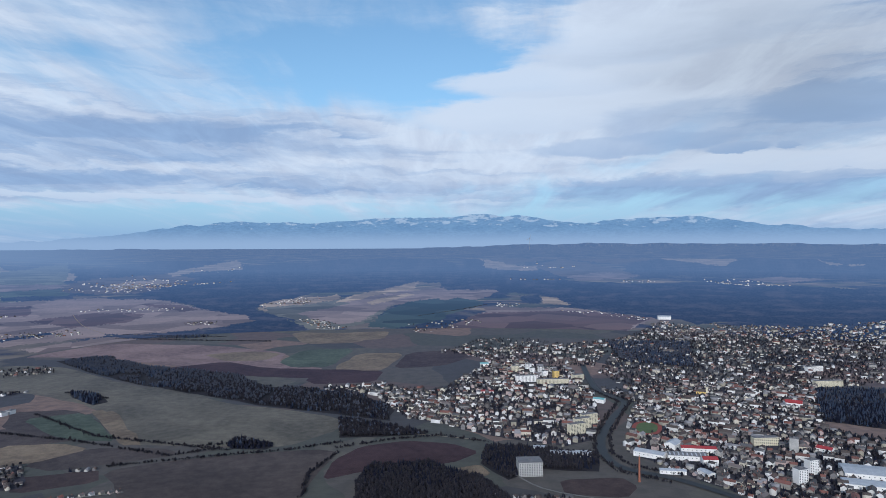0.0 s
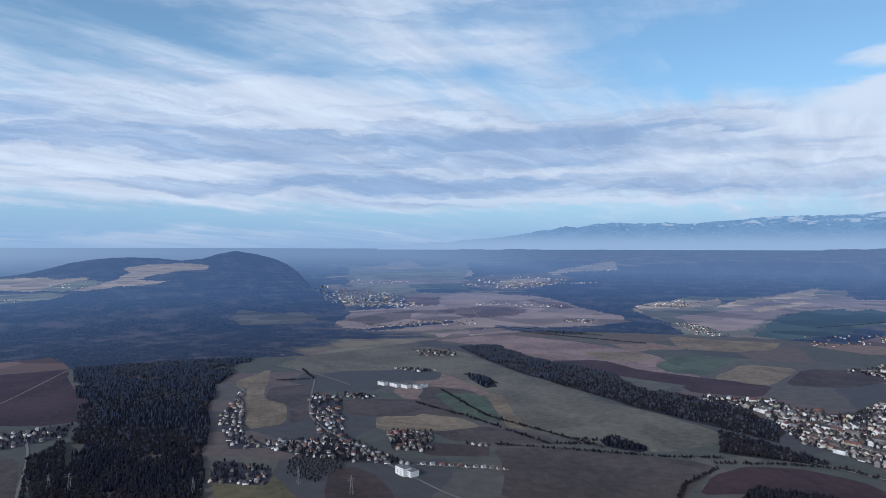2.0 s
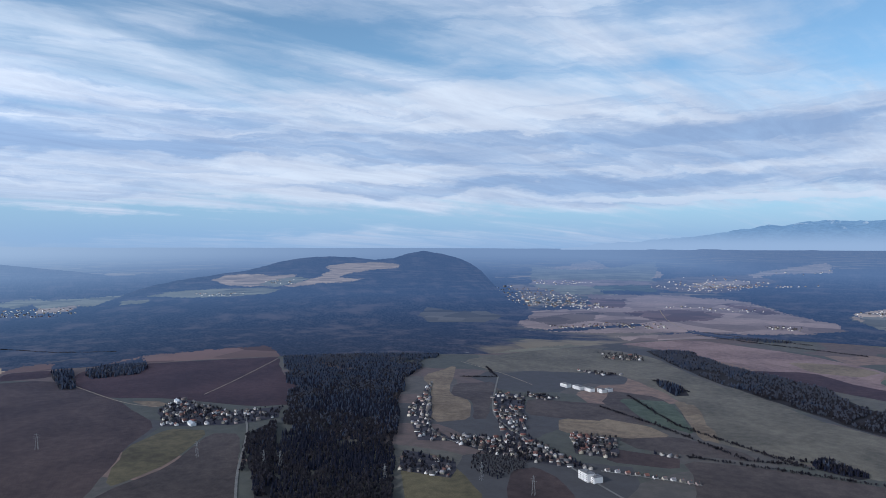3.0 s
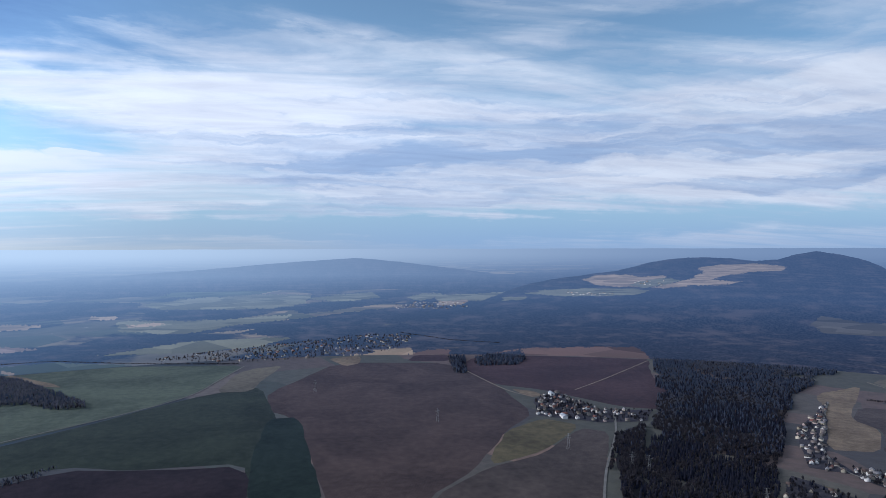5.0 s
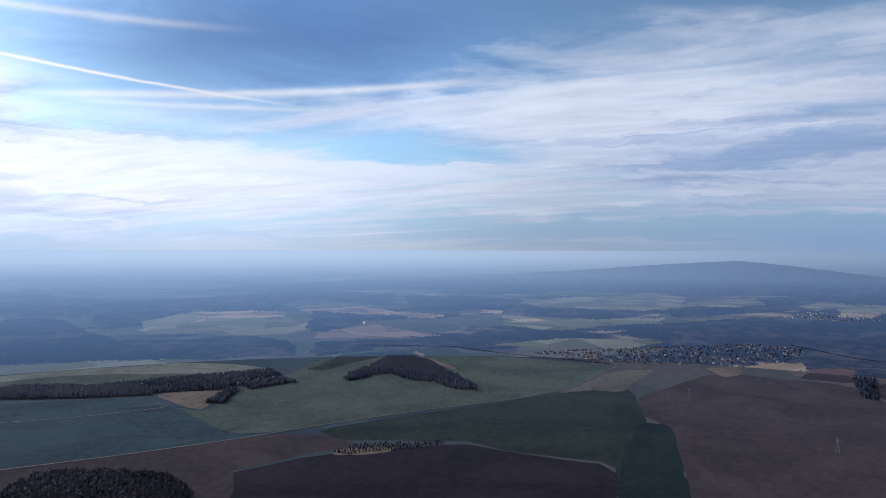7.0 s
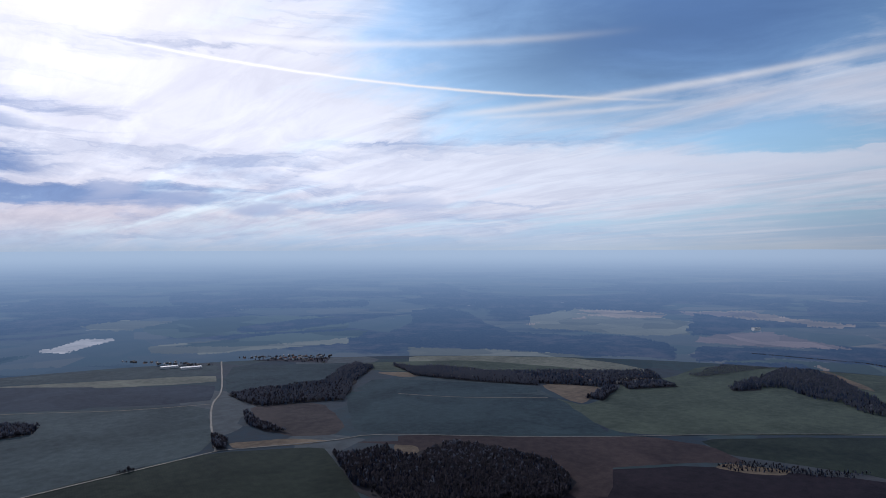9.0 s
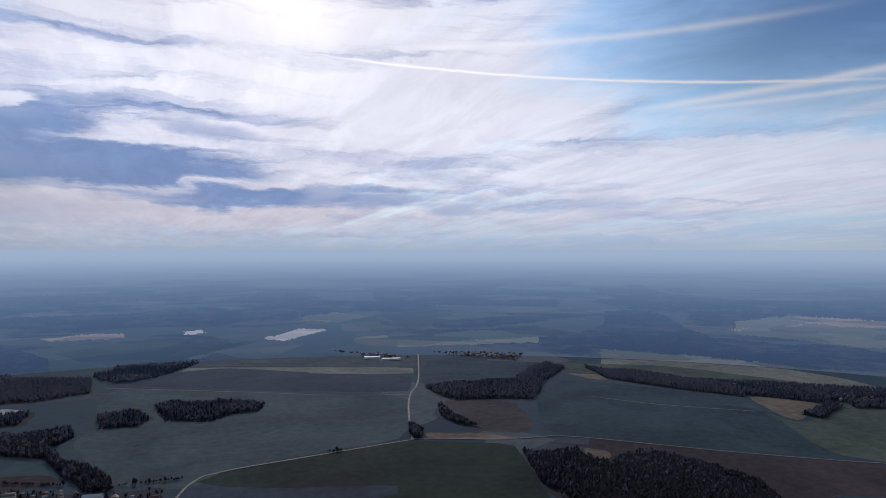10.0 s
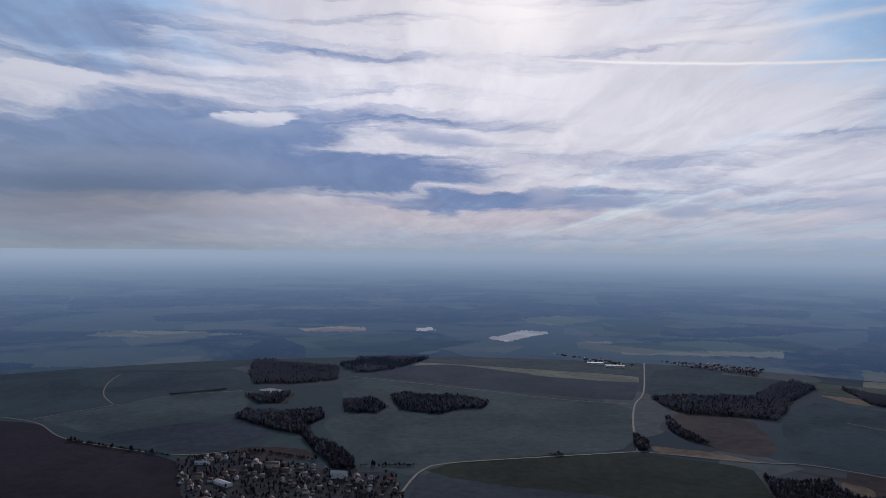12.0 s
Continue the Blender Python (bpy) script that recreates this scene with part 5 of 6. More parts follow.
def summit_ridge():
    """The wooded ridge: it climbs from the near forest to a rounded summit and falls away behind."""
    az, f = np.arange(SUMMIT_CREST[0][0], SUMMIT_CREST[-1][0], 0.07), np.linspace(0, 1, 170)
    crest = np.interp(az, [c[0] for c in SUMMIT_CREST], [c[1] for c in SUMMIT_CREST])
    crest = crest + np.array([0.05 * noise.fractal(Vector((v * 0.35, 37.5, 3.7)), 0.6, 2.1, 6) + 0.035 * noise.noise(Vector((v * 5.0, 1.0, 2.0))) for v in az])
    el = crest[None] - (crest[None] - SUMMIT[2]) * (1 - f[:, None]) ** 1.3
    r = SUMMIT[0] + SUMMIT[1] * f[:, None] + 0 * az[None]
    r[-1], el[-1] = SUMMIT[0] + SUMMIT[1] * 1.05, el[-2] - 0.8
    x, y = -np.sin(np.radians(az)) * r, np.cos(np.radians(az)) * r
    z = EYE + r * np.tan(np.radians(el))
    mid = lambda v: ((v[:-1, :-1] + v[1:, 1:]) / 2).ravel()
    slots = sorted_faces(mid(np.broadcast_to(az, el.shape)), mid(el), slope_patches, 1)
    # emission with painted haze, capped so the ridge stays darker than the plain
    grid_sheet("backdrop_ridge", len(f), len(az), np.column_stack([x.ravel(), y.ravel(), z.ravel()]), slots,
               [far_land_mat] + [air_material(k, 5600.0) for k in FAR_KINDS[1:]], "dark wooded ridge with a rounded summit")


# ---- woods ----
def tree_batch(pts, height, kind, detail):
    """Trees as arrays: conifers of stacked cones, bare crowns of upright twig fans round a trunk."""
    n = len(pts)
    base = np.column_stack([pts, ground_z(pts[:, 0], pts[:, 1])])
    h = height * rng.uniform(0.68, 1.12, n)
    if kind == "conifer":
        sides = 6 if detail else 4
        tiers = [(0.06, 0.66, 0.23), (0.36, 1.0, 0.16)] if detail else [(0.02, 1.0, 0.26)]
        verts, faces = [], []
        for lo, hi, wide in tiers:
            a = rng.uniform(0, 6.28, (n, 1)) + np.arange(sides) * 2 * math.pi / sides
            rad = h[:, None] * wide * rng.uniform(0.7, 1.25, (n, sides))
            ring = np.stack([np.cos(a) * rad, np.sin(a) * rad, (h * lo)[:, None] + rng.uniform(-0.05, 0.05, (n, sides)) * h[:, None]], 2)
            tip = np.stack([rng.normal(0, 0.02, n) * h, rng.normal(0, 0.02, n) * h, h * hi], 1)[:, None, :]
            verts.append(np.concatenate([ring, tip], 1))
            o = sum(v.shape[1] for v in verts[:-1])
            faces += [(o + k, o + (k + 1) % sides, o + sides) for k in range(sides)]
        v = np.concatenate(verts, 1)
        f = np.array(faces)
    else:
        count = 14 if detail else 6
        a = rng.uniform(0, 6.28, (n, count))
        foot = h[:, None] * rng.uniform(0.18, 0.5, (n, count))
        out = h[:, None] * rng.uniform(0.03, 0.30, (n, count))
        top = h[:, None] * (1.0 - 4.2 * (out / h[:, None]) ** 2) * rng.uniform(0.72, 1.0, (n, count))
        wide = h[:, None] * rng.uniform(0.06, 0.14, (n, count)) * (1 if detail else 1.5)
        p0 = np.stack([np.cos(a) * out * 0.25, np.sin(a) * out * 0.25, foot * 0.6], 2)
        p1 = np.stack([np.cos(a) * out - np.sin(a) * wide, np.sin(a) * out + np.cos(a) * wide, (foot + top) / 2], 2)
        p2 = np.stack([np.cos(a) * out, np.sin(a) * out, top], 2)
        p3 = np.stack([np.cos(a) * out + np.sin(a) * wide, np.sin(a) * out - np.cos(a) * wide, (foot + top) / 2 + 0.05 * h[:, None]], 2)
        v = np.stack([p0, p1, p2, p3], 2).reshape(n, count * 4, 3)
        f = np.array([(4 * k + i, 4 * k + j, 4 * k + m) for k in range(count) for i, j, m in ((0, 1, 2), (0, 2, 3))])
        t = h * 0.018
        tr = np.array([(1, 0), (-0.5, 0.87), (-0.5, -0.87)])
        low = np.concatenate([tr[None] * t[:, None, None], np.zeros((n, 3, 1))], 2)
        high = np.stack([np.zeros(n), np.zeros(n), h * 0.8], 1)[:, None, :]
        v = np.concatenate([v, low, high], 1)
        o = count * 4
        f = np.concatenate([f, [(o, o + 1, o + 3), (o + 1, o + 2, o + 3), (o + 2, o, o + 3)]])
    per = v.shape[1]
    allv = (v + base[:, None, :]).reshape(-1, 3)
    allf = (f[None] + (np.arange(n) * per)[:, None, None]).reshape(-1, 3)
    return allv, allf


WOOD_WORDS = {"D": "bare grey-brown broadleaf wood in winter", "C": "dark dense conifer wood", "M": "mixed wood of dark conifers and bare broadleaf trees", "S": "thin scrub of bare bushes"}
PINES = {"D": 0.10, "C": 0.92, "M": 0.62, "S": 0.1}


def wood(kind, *poly):
    poly = list(poly)
    reach = float(np.hypot(*np.mean(np.array(poly), 0)))
    gap = min(max(reach / 290, 5.6), 13)
    if kind == "S":
        gap = 7
    pts = scatter(poly, gap)
    if beyond(poly).any():
        air_wood_far(poly)
    wild = 70 if len(pts) > 3000 else 34
    shift = np.array([noise.noise_vector(Vector((x * 0.009, y * 0.009, 1.0)))[:2] for x, y in pts]) * wild
    shift += np.array([noise.noise_vector(Vector((x * 0.045, y * 0.045, 2.0)))[:2] for x, y in pts]) * 16
    keep = inside(pts + shift, poly)
    pts = pts[keep] if len(pts) > 60 else pts
    pts = pts[~beyond(pts)]
    if not len(pts):
        return
    if kind != "S" and not beyond(poly).any():
        tagged(draped("woodland_floor", poly, litter_mat, sheet_lift(), 4.0), "dark leaf-littered woodland floor", "ground", kind="structure")
    if kind != "S" and len(pts) > 3500:
        # felled clearings and rides
        open_ = np.array([noise.noise(Vector((x * 0.007, y * 0.007, 9.0))) + 0.5 * noise.noise(Vector((x * 0.025, y * 0.025, 4.0))) for x, y in pts])
        pts = pts[open_ < (0.50 if kind == "M" else 0.42)]
    drift = np.array([noise.noise(Vector((x * 0.005, y * 0.005, 5.0))) + 0.5 * noise.noise(Vector((x * 0.02, y * 0.02, 6.0))) for x, y in pts])
    pine = drift * 1.5 * (0.3 + 2.8 * PINES[kind] * (1 - PINES[kind])) + rng.uniform(0, 1, len(pts)) < PINES[kind]
    detail = reach < 2500
    tall = 7 if kind == "S" else 13.5
    # more of the far and southern trees take the haze-coloured copies
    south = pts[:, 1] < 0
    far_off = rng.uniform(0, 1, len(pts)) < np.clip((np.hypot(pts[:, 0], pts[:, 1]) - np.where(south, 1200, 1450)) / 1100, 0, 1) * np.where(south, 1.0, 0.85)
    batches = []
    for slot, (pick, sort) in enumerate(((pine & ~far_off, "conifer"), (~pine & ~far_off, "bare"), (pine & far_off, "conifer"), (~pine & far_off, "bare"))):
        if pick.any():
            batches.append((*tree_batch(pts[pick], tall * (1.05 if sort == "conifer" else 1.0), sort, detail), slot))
    joined("woodland", batches, [pine_far, bare_far, pine_hazed, bare_hazed], WOOD_WORDS[kind], "wood")


wood("D", (-1467, 2530), (-1325, 2631), (-1068, 2403), (-903, 2345), (-691, 2238), (-531, 2055), (-383, 2011), (-237, 1932), (-129, 1794), (-133, 1649), (-253, 1706), (-465, 1799), (-829, 2019), (-971, 2105), (-1216, 2299))
wood("C", (-1110, 1985), (-997, 1945), (-934, 1859), (-956, 1820), (-1060, 1910))
wood("C", (-478, 1464), (-449, 1493), (-367, 1441), (-379, 1417), (-452, 1422))
wood("D", (-162, 1230), (-139, 1309), (-29, 1324), (16, 1274), (88, 1227), (110, 1138), (97, 1007), (-142, 1009))
wood("D", (91, 1436), (209, 1414), (320, 1374), (296, 1271), (190, 1288), (119, 1227), (72, 1323))
wood("C", (1101, 1985), (1314, 1981), (1032, 1556), (920, 1633))
wood("M", (-1526, 4249), (-1181, 4173), (-1079, 3929), (-1299, 3992))
wood("M", (724, 2998), (1101, 2988), (890, 2362), (663, 2483))
wood("D", (-263, 1678), (-131, 1622), (-33, 1523), (-236, 1504))
wood("M", (-1725, 998), (-2431, 1379), (-2699, 1708), (-2451, 1984), (-2038, 1925), (-1686, 1414), (-1160, 942), (-765, 612), (-888, 479), (-1038, 569), (-1339, 747))
wood("M", (-3647, 609), (-4105, 1087), (-4328, 1750), (-4119, 2419), (-3721, 3008), (-3361, 3390), (-2779, 3157), (-2289, 2473), (-2022, 1942), (-2539, 1885), (-2805, 1590), (-2645, 1445), (-2742, 931), (-2833, 635), (-2695, 451))
wood("C", (-2447, 649), (-2627, 772), (-2464, 866), (-2352, 799), (-2362, 644))
wood("C", (-2579, 579), (-2586, 650), (-2223, 567), (-2257, 529))
wood("D", (-1427, 717), (-1492, 832), (-1038, 569), (-1058, 548))
wood("S", (-991, 1004), (-970, 1087), (-895, 1109), (-841, 1008), (-835, 921), (-915, 927))
wood("C", (-2521, 660), (-2685, 912), (-2513, 878), (-2451, 676))
wood("M", (-3421, -632), (-3866, -269), (-4095, 331), (-4171, 1085), (-3715, 968), (-3795, 573), (-3748, 29))
wood("D", (-2045, -1054), (-2219, -1052), (-2485, -1078), (-2576, -1042), (-2413, -881), (-2059, -596), (-1964, -559), (-1953, -637), (-2010, -732), (-2054, -828), (-2126, -921), (-2038, -986))
wood("S", (-2092, -1235), (-2414, -1271), (-2603, -1104), (-2576, -1042), (-2323, -1125), (-2077, -1181))
wood("D", (-1466, -1981), (-1541, -1773), (-1666, -1679), (-1837, -1537), (-2050, -1348), (-1973, -1252), (-1845, -1319), (-1717, -1288), (-1626, -1422), (-1590, -1473), (-1482, -1704), (-1383, -1869))
wood("D", (-1540, -1230), (-1689, -1247), (-1803, -1300), (-1578, -1184))
wood("D", (-877, -1132), (-951, -1148), (-992, -1080), (-988, -951), (-977, -851), (-913, -794), (-818, -1062))
wood("S", (-1270, -678), (-1346, -649), (-1389, -530), (-1461, -461), (-1421, -441), (-1314, -553), (-1247, -626))
wood("D", (-2867, -1161), (-2957, -1137), (-3343, -913), (-3548, -498), (-3364, -484), (-3170, -854), (-2892, -1033))
wood("D", (-719, -1249), (-755, -1203), (-830, -1205), (-825, -1115), (-869, -1133), (-941, -1127), (-1009, -1024), (-1030, -905), (-977, -794), (-889, -757), (-615, -925), (-654, -1061))
wood("D", (-762, -1938), (-887, -1961), (-1077, -1930), (-1243, -2100), (-1360, -2171), (-1361, -2054), (-1183, -1887), (-992, -1659), (-877, -1704), (-768, -1738), (-761, -1845))
wood("D", (-726, -1740), (-709, -1534), (-718, -1424), (-675, -1492), (-672, -1590))
wood("D", (-572, -1555), (-577, -1465), (-546, -1405), (-532, -1439))
wood("M", (12, -1979), (-26, -2023), (-116, -1988), (-195, -1968), (-269, -1887), (-246, -1820), (-180, -1816), (-114, -1751), (-12, -1814))
wood("M", (155, -2607), (-54, -2772), (-198, -2750), (-100, -2582), (14, -2418), (140, -2359))
wood("D", (-1435, -2051), (-1561, -1875), (-1664, -1589), (-1575, -1434), (-1453, -1631), (-1373, -1827))
wood("D", (-1553, -1229), (-1752, -1305), (-1727, -1247), (-1554, -1174))
wood("D", (-1796, -1297), (-1928, -1234), (-1896, -1142), (-1742, -1220))
wood("M", (-1999, -1035), (-2149, -1004), (-2039, -952), (-1961, -1000))
wood("M", (-2497, -1463), (-2903, -1335), (-2596, -1192), (-2358, -1340))
wood("D", (510, -2370), (540, -2606), (337, -2539), (205, -2476), (186, -2240), (324, -2169), (450, -2172))
wood("M", (540, -2606), (647, -2895), (620, -3254), (523, -3155), (454, -2604))
wood("M", (210, -2536), (134, -2707), (-97, -2762), (-47, -2595), (77, -2360), (180, -2417))
wood("M", (151, -1923), (64, -1957), (13, -1849), (43, -1774), (133, -1789))
wood("D", (411, -1739), (394, -1830), (298, -1795), (197, -1823), (180, -1731), (219, -1650), (180, -1550), (123, -1481), (85, -1380), (76, -1320), (121, -1328), (165, -1422), (223, -1575), (297, -1627))
wood("D", (449, -2006), (305, -2041), (299, -1893), (377, -1895))
wood("M", (-1790, -2634), (-2014, -2829), (-2326, -2958), (-1870, -2374), (-1674, -2413))
wood("M", (1610, -2624), (1330, -2557), (1270, -2441), (1468, -2391))
for poly in nearer_woods:
    wood("M", *poly)


far_land()
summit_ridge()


def tree_thing(kind):
    """One tree by itself: a tapered trunk and a crown of many twigs or needle tiers."""
    root = new("tree")
    v, f = tree_batch(np.array([[0.0, 0.0]]), 12.0, "conifer" if kind == "C" else "bare", True)
    if kind == "C":
        crown_v, crown_f = v, f
    else:
        more = [tree_batch(np.array([[0.0, 0.0]]), 11.0, "bare", True) for _ in range(3)]
        cut = [(a[:-4], b[:-3]) for a, b in more]
        crown_v = np.concatenate([a for a, _ in cut])
        crown_f = np.concatenate([b + 56 * k for k, (_, b) in enumerate(cut)])
    rings, sides = [(0, 0.24), (2.5, 0.18), (6, 0.11), (9, 0.03)], 6
    tv = [(math.cos(k * 1.047) * r, math.sin(k * 1.047) * r, z) for z, r in rings for k in range(sides)]
    tf = [(i * sides + k, i * sides + (k + 1) % sides, (i + 1) * sides + (k + 1) % sides, (i + 1) * sides + k) for i in range(3) for k in range(sides)]
    mesh_object("trunk", tv, tf, bark_mat, root)
    mesh_object("crown", crown_v, crown_f, pine_mat if kind == "C" else bare_mat, root)
    words = "dark conifer beside a field edge" if kind == "C" else "bare winter tree with grey-brown twigs in a hedgerow"
    return tagged(root, words, "tree", "hedgerow trees")


TREES = {"D": [tree_thing("D") for _ in range(4)], "C": [tree_thing("C") for _ in range(2)]}
unused = {id(t) for row in TREES.values() for t in row}
tree_total = 0


def stand_tree(kind, x, y, scale):
    global tree_total
    model = TREES[kind][int(rng.integers(len(TREES[kind])))]
    m = pose(x, y, float(ground_z(x, y)), 0, 0, float(rng.uniform(0, 360))) @ Matrix.Scale(scale, 4)
    if id(model) in unused:
        unused.discard(id(model))
        model.matrix_basis = m
    else:
        made = copy_thing(model, Matrix.Identity(4))
        made.matrix_basis = m
    tree_total += 1


hedge_points = []


def tree_line(kind, *poly):
    for (x0, y0), (x1, y1) in zip(poly, poly[1:]):
        length = math.hypot(x1 - x0, y1 - y0)
        for k in range(int(length / 2.2) + 1):
            f = rng.uniform(0, 1)
            x, y = x0 + f * (x1 - x0) + rng.normal(0, 2.5), y0 + f * (y1 - y0) + rng.normal(0, 2.5)
            if math.hypot(x, y) < 1750 and tree_total < 290 and k % 10 == 0:
                stand_tree(kind, x, y, float(rng.uniform(0.55, 1.1)))
            else:
                hedge_points.append((x, y))


tree_line("D", (-1052, 1721), (-794, 1518), (-612, 1458), (-456, 1410))
tree_line("D", (-220, 1400), (-257, 1261), (-243, 1142))
tree_line("D", (-235, 1420), (-108, 1489), (-7, 1514), (93, 1465))
tree_line("D", (-1029, 1546), (-822, 1481), (-565, 1374), (-477, 1423))
tree_line("C", (-1122, 1980), (-953, 1899))
tree_line("D", (-546, 1435), (-446, 1462), (-373, 1456))
tree_line("D", (-663, 1307), (-563, 1341), (-331, 1411), (-221, 1466))
tree_line("D", (-1200, 596), (-1445, 732))
tree_line("D", (-3359, 507), (-3034, 695), (-2892, 890))
tree_line("D", (-1845, 1547), (-1407, 1141), (-1104, 881))
tree_line("D", (-1654, 1758), (-1499, 1648), (-1581, 1558))
tree_line("D", (-149, 3967), (277, 4322))
tree_line("D", (-1559, 3149), (-1188, 3086), (-784, 3039))
tree_line("D", (-1568, 3262), (-1035, 3198))
tree_line("D", (-329, -1398), (-361, -1391))
tree_line("D", (-2702, -1310), (-2793, -915), (-2679, -633), (-2588, -219))
tree_line("D", (734, -1549), (470, -1423))
tree_line("D", (663, -2013), (518, -2088))
tree_line("D", (66, -1343), (-48, -1338))
tree_line("D", (430, -1406), (288, -1447), (161, -1383))
tree_line("D", (440, 1996), (480, 1836), (406, 1667), (337, 1496), (314, 1374), (331, 1269), (412, 1206))
tree_line("D", (474, 1996), (514, 1836), (440, 1667), (371, 1496), (348, 1374), (365, 1303), (446, 1240))
hp = np.array(hedge_points)
joined("hedgerow", [(*tree_batch(hp, 7.0, "bare", True), 0)], [bare_far], "bare hedgerow trees and bushes along field edges", "hedge")

# ---- buildings ----
def box(x0, x1, y0, y1, z0, z1):
    v = [(x, y, z) for z in (z0, z1) for x, y in ((x0, y0), (x1, y0), (x1, y1), (x0, y1))]
    return v, [(3, 2, 1, 0), (4, 5, 6, 7), (0, 1, 5, 4), (1, 2, 6, 5), (2, 3, 7, 6), (3, 0, 4, 7)]


def boxes(*rows):
    vs, fs = [], []
    for row in rows:
        v, f = box(*row)
        fs += [tuple(i + len(vs) for i in q) for q in f]
        vs += v
    return vs, fs


def gable_body(w, l, h, up):
    """Walls with pointed gable ends; the ridge runs along y."""
    a, b = w / 2, l / 2
    v = [(-a, -b, 0), (a, -b, 0), (a, b, 0), (-a, b, 0), (-a, -b, h), (a, -b, h), (a, b, h), (-a, b, h), (0, -b, h + up), (0, b, h + up)]
    return v, [(0, 1, 5, 8, 4), (2, 3, 7, 9, 6), (1, 2, 6, 5), (3, 0, 4, 7), (4, 8, 9, 7), (5, 6, 9, 8)]


def gable_roof(w, l, h, up, over=0.5, thick=0.28):
    a, b = w / 2 + over, l / 2 + over
    drop = up * over / (w / 2)
    v = []
    for y in (-b, b):
        v += [(-a, y, h - drop + 0.02), (0, y, h + up + 0.02), (a, y, h - drop + 0.02), (-a, y, h - drop + thick), (0, y, h + up + thick), (a, y, h - drop + thick)]
    return v, [(0, 1, 4, 3), (1, 2, 5, 4), (7, 6, 9, 10), (8, 7, 10, 11), (3, 4, 10, 9), (4, 5, 11, 10), (6, 7, 1, 0), (7, 8, 2, 1), (0, 3, 9, 6), (5, 2, 8, 11)]


def pane_mesh(w, h):
    """A window pane with its frame's depth, standing 4 cm proud of the wall it faces out of along y."""
    return box(-w / 2, w / 2, -0.04, 0.05, -h / 2, h / 2)


pane_data = {}


def window(parent, x, y, z, turn, w=1.1, h=1.4):
    key = (w, h)
    if key not in pane_data:
        ob = mesh_object("window", *pane_mesh(w, h), glass_mat, parent)
        pane_data[key] = ob.data
    else:
        ob = new("window", pane_data[key])
        ob.parent = parent
    ob.matrix_basis = pose(x, y, z, 0, 0, turn)


def house_thing(w, l, h, up, label, category="house", group="houses"):
    root = new("house")
    mesh_object("wall", *gable_body(w, l, h, up), wall_mat, root)
    mesh_object("roof", *gable_roof(w, l, h, up), roof_mat, root)
    mesh_object("chimney", *box(w * 0.12, w * 0.12 + 0.7, l * 0.15, l * 0.15 + 0.7, h + up * 0.5, h + up + 0.9), brick_mat, root)
    for y, turn in ((-l / 2, 0), (l / 2, 180)):
        for x in (-w * 0.24, w * 0.24):
            window(root, x, y, h * 0.55, turn)
    for x, turn in ((-w / 2, -90), (w / 2, 90)):
        window(root, x, 0.1 * l, h * 0.55, turn)
    mesh_object("door", *box(w / 2 - 0.02, w / 2 + 0.06, -l * 0.32, -l * 0.32 + 1.0, 0.1, 2.1), bark_mat, root)
    return tagged(root, label, category, group)


HOUSES = [
    house_thing(8.5, 11, 4.2, 4.2, "detached family house with rendered walls and a steep tiled roof"),
    house_thing(9.5, 9.5, 5.6, 3.4, "two-storey family house with rendered walls and a tiled roof"),
    house_thing(7.5, 15, 3.4, 3.8, "long low village house with a tiled gable roof"),
]
BIG = [
    house_thing(12, 18, 9.0, 4.0, "three-storey town house with rendered walls and a tiled roof"),
    house_thing(13, 28, 10.0, 4.0, "long terrace of town houses with tiled roofs"),
    house_thing(11, 14, 11.0, 3.5, "tall narrow town house with rendered walls and a tiled roof"),
]
fresh = {id(h) for h in HOUSES + BIG}
near_total = 0
far_walls, far_roofs, yard_trees = [], [], []
SIZES = {id(HOUSES[0]): (8.5, 11, 4.2, 4.2), id(HOUSES[1]): (9.5, 9.5, 5.6, 3.4), id(HOUSES[2]): (7.5, 15, 3.4, 3.8), id(BIG[0]): (12, 18, 9.0, 4.0), id(BIG[1]): (13, 28, 10.0, 4.0), id(BIG[2]): (11, 14, 11.0, 3.5)}


def turned(v, m):
    return [tuple(m @ Vector(p)) for p in v]


def stand_house(model, x, y, turn, scale=1.0):
    global near_total
    z = float(ground_z(x, y)) + (2.6 if beyond((x, y))[0] else 0.0)
    m = pose(x, y, z, 0, 0, turn) @ Matrix.Scale(scale, 4)
    if near_total < 300 and math.hypot(x, y) < 1650 or id(model) in fresh:
        near_total += 1
        if id(model) in fresh:
            fresh.discard(id(model))
            model.matrix_basis = m
        else:
            copy_thing(model, Matrix.Identity(4)).matrix_basis = m
        return
    size = SIZES[id(model)]
    v, f = gable_body(*size)
    far_walls.append((turned(v, m), f))
    v, f = gable_roof(*size)
    far_roofs.append((turned(v, m), f))


taken = []


def clear_of(x, y, gap):
    if not taken:
        return True
    t = np.array(taken[:90] + taken[-1500:])
    return bool(np.all((t[:, 0] - x) ** 2 + (t[:, 1] - y) ** 2 > (gap + t[:, 2]) ** 2 / 4))


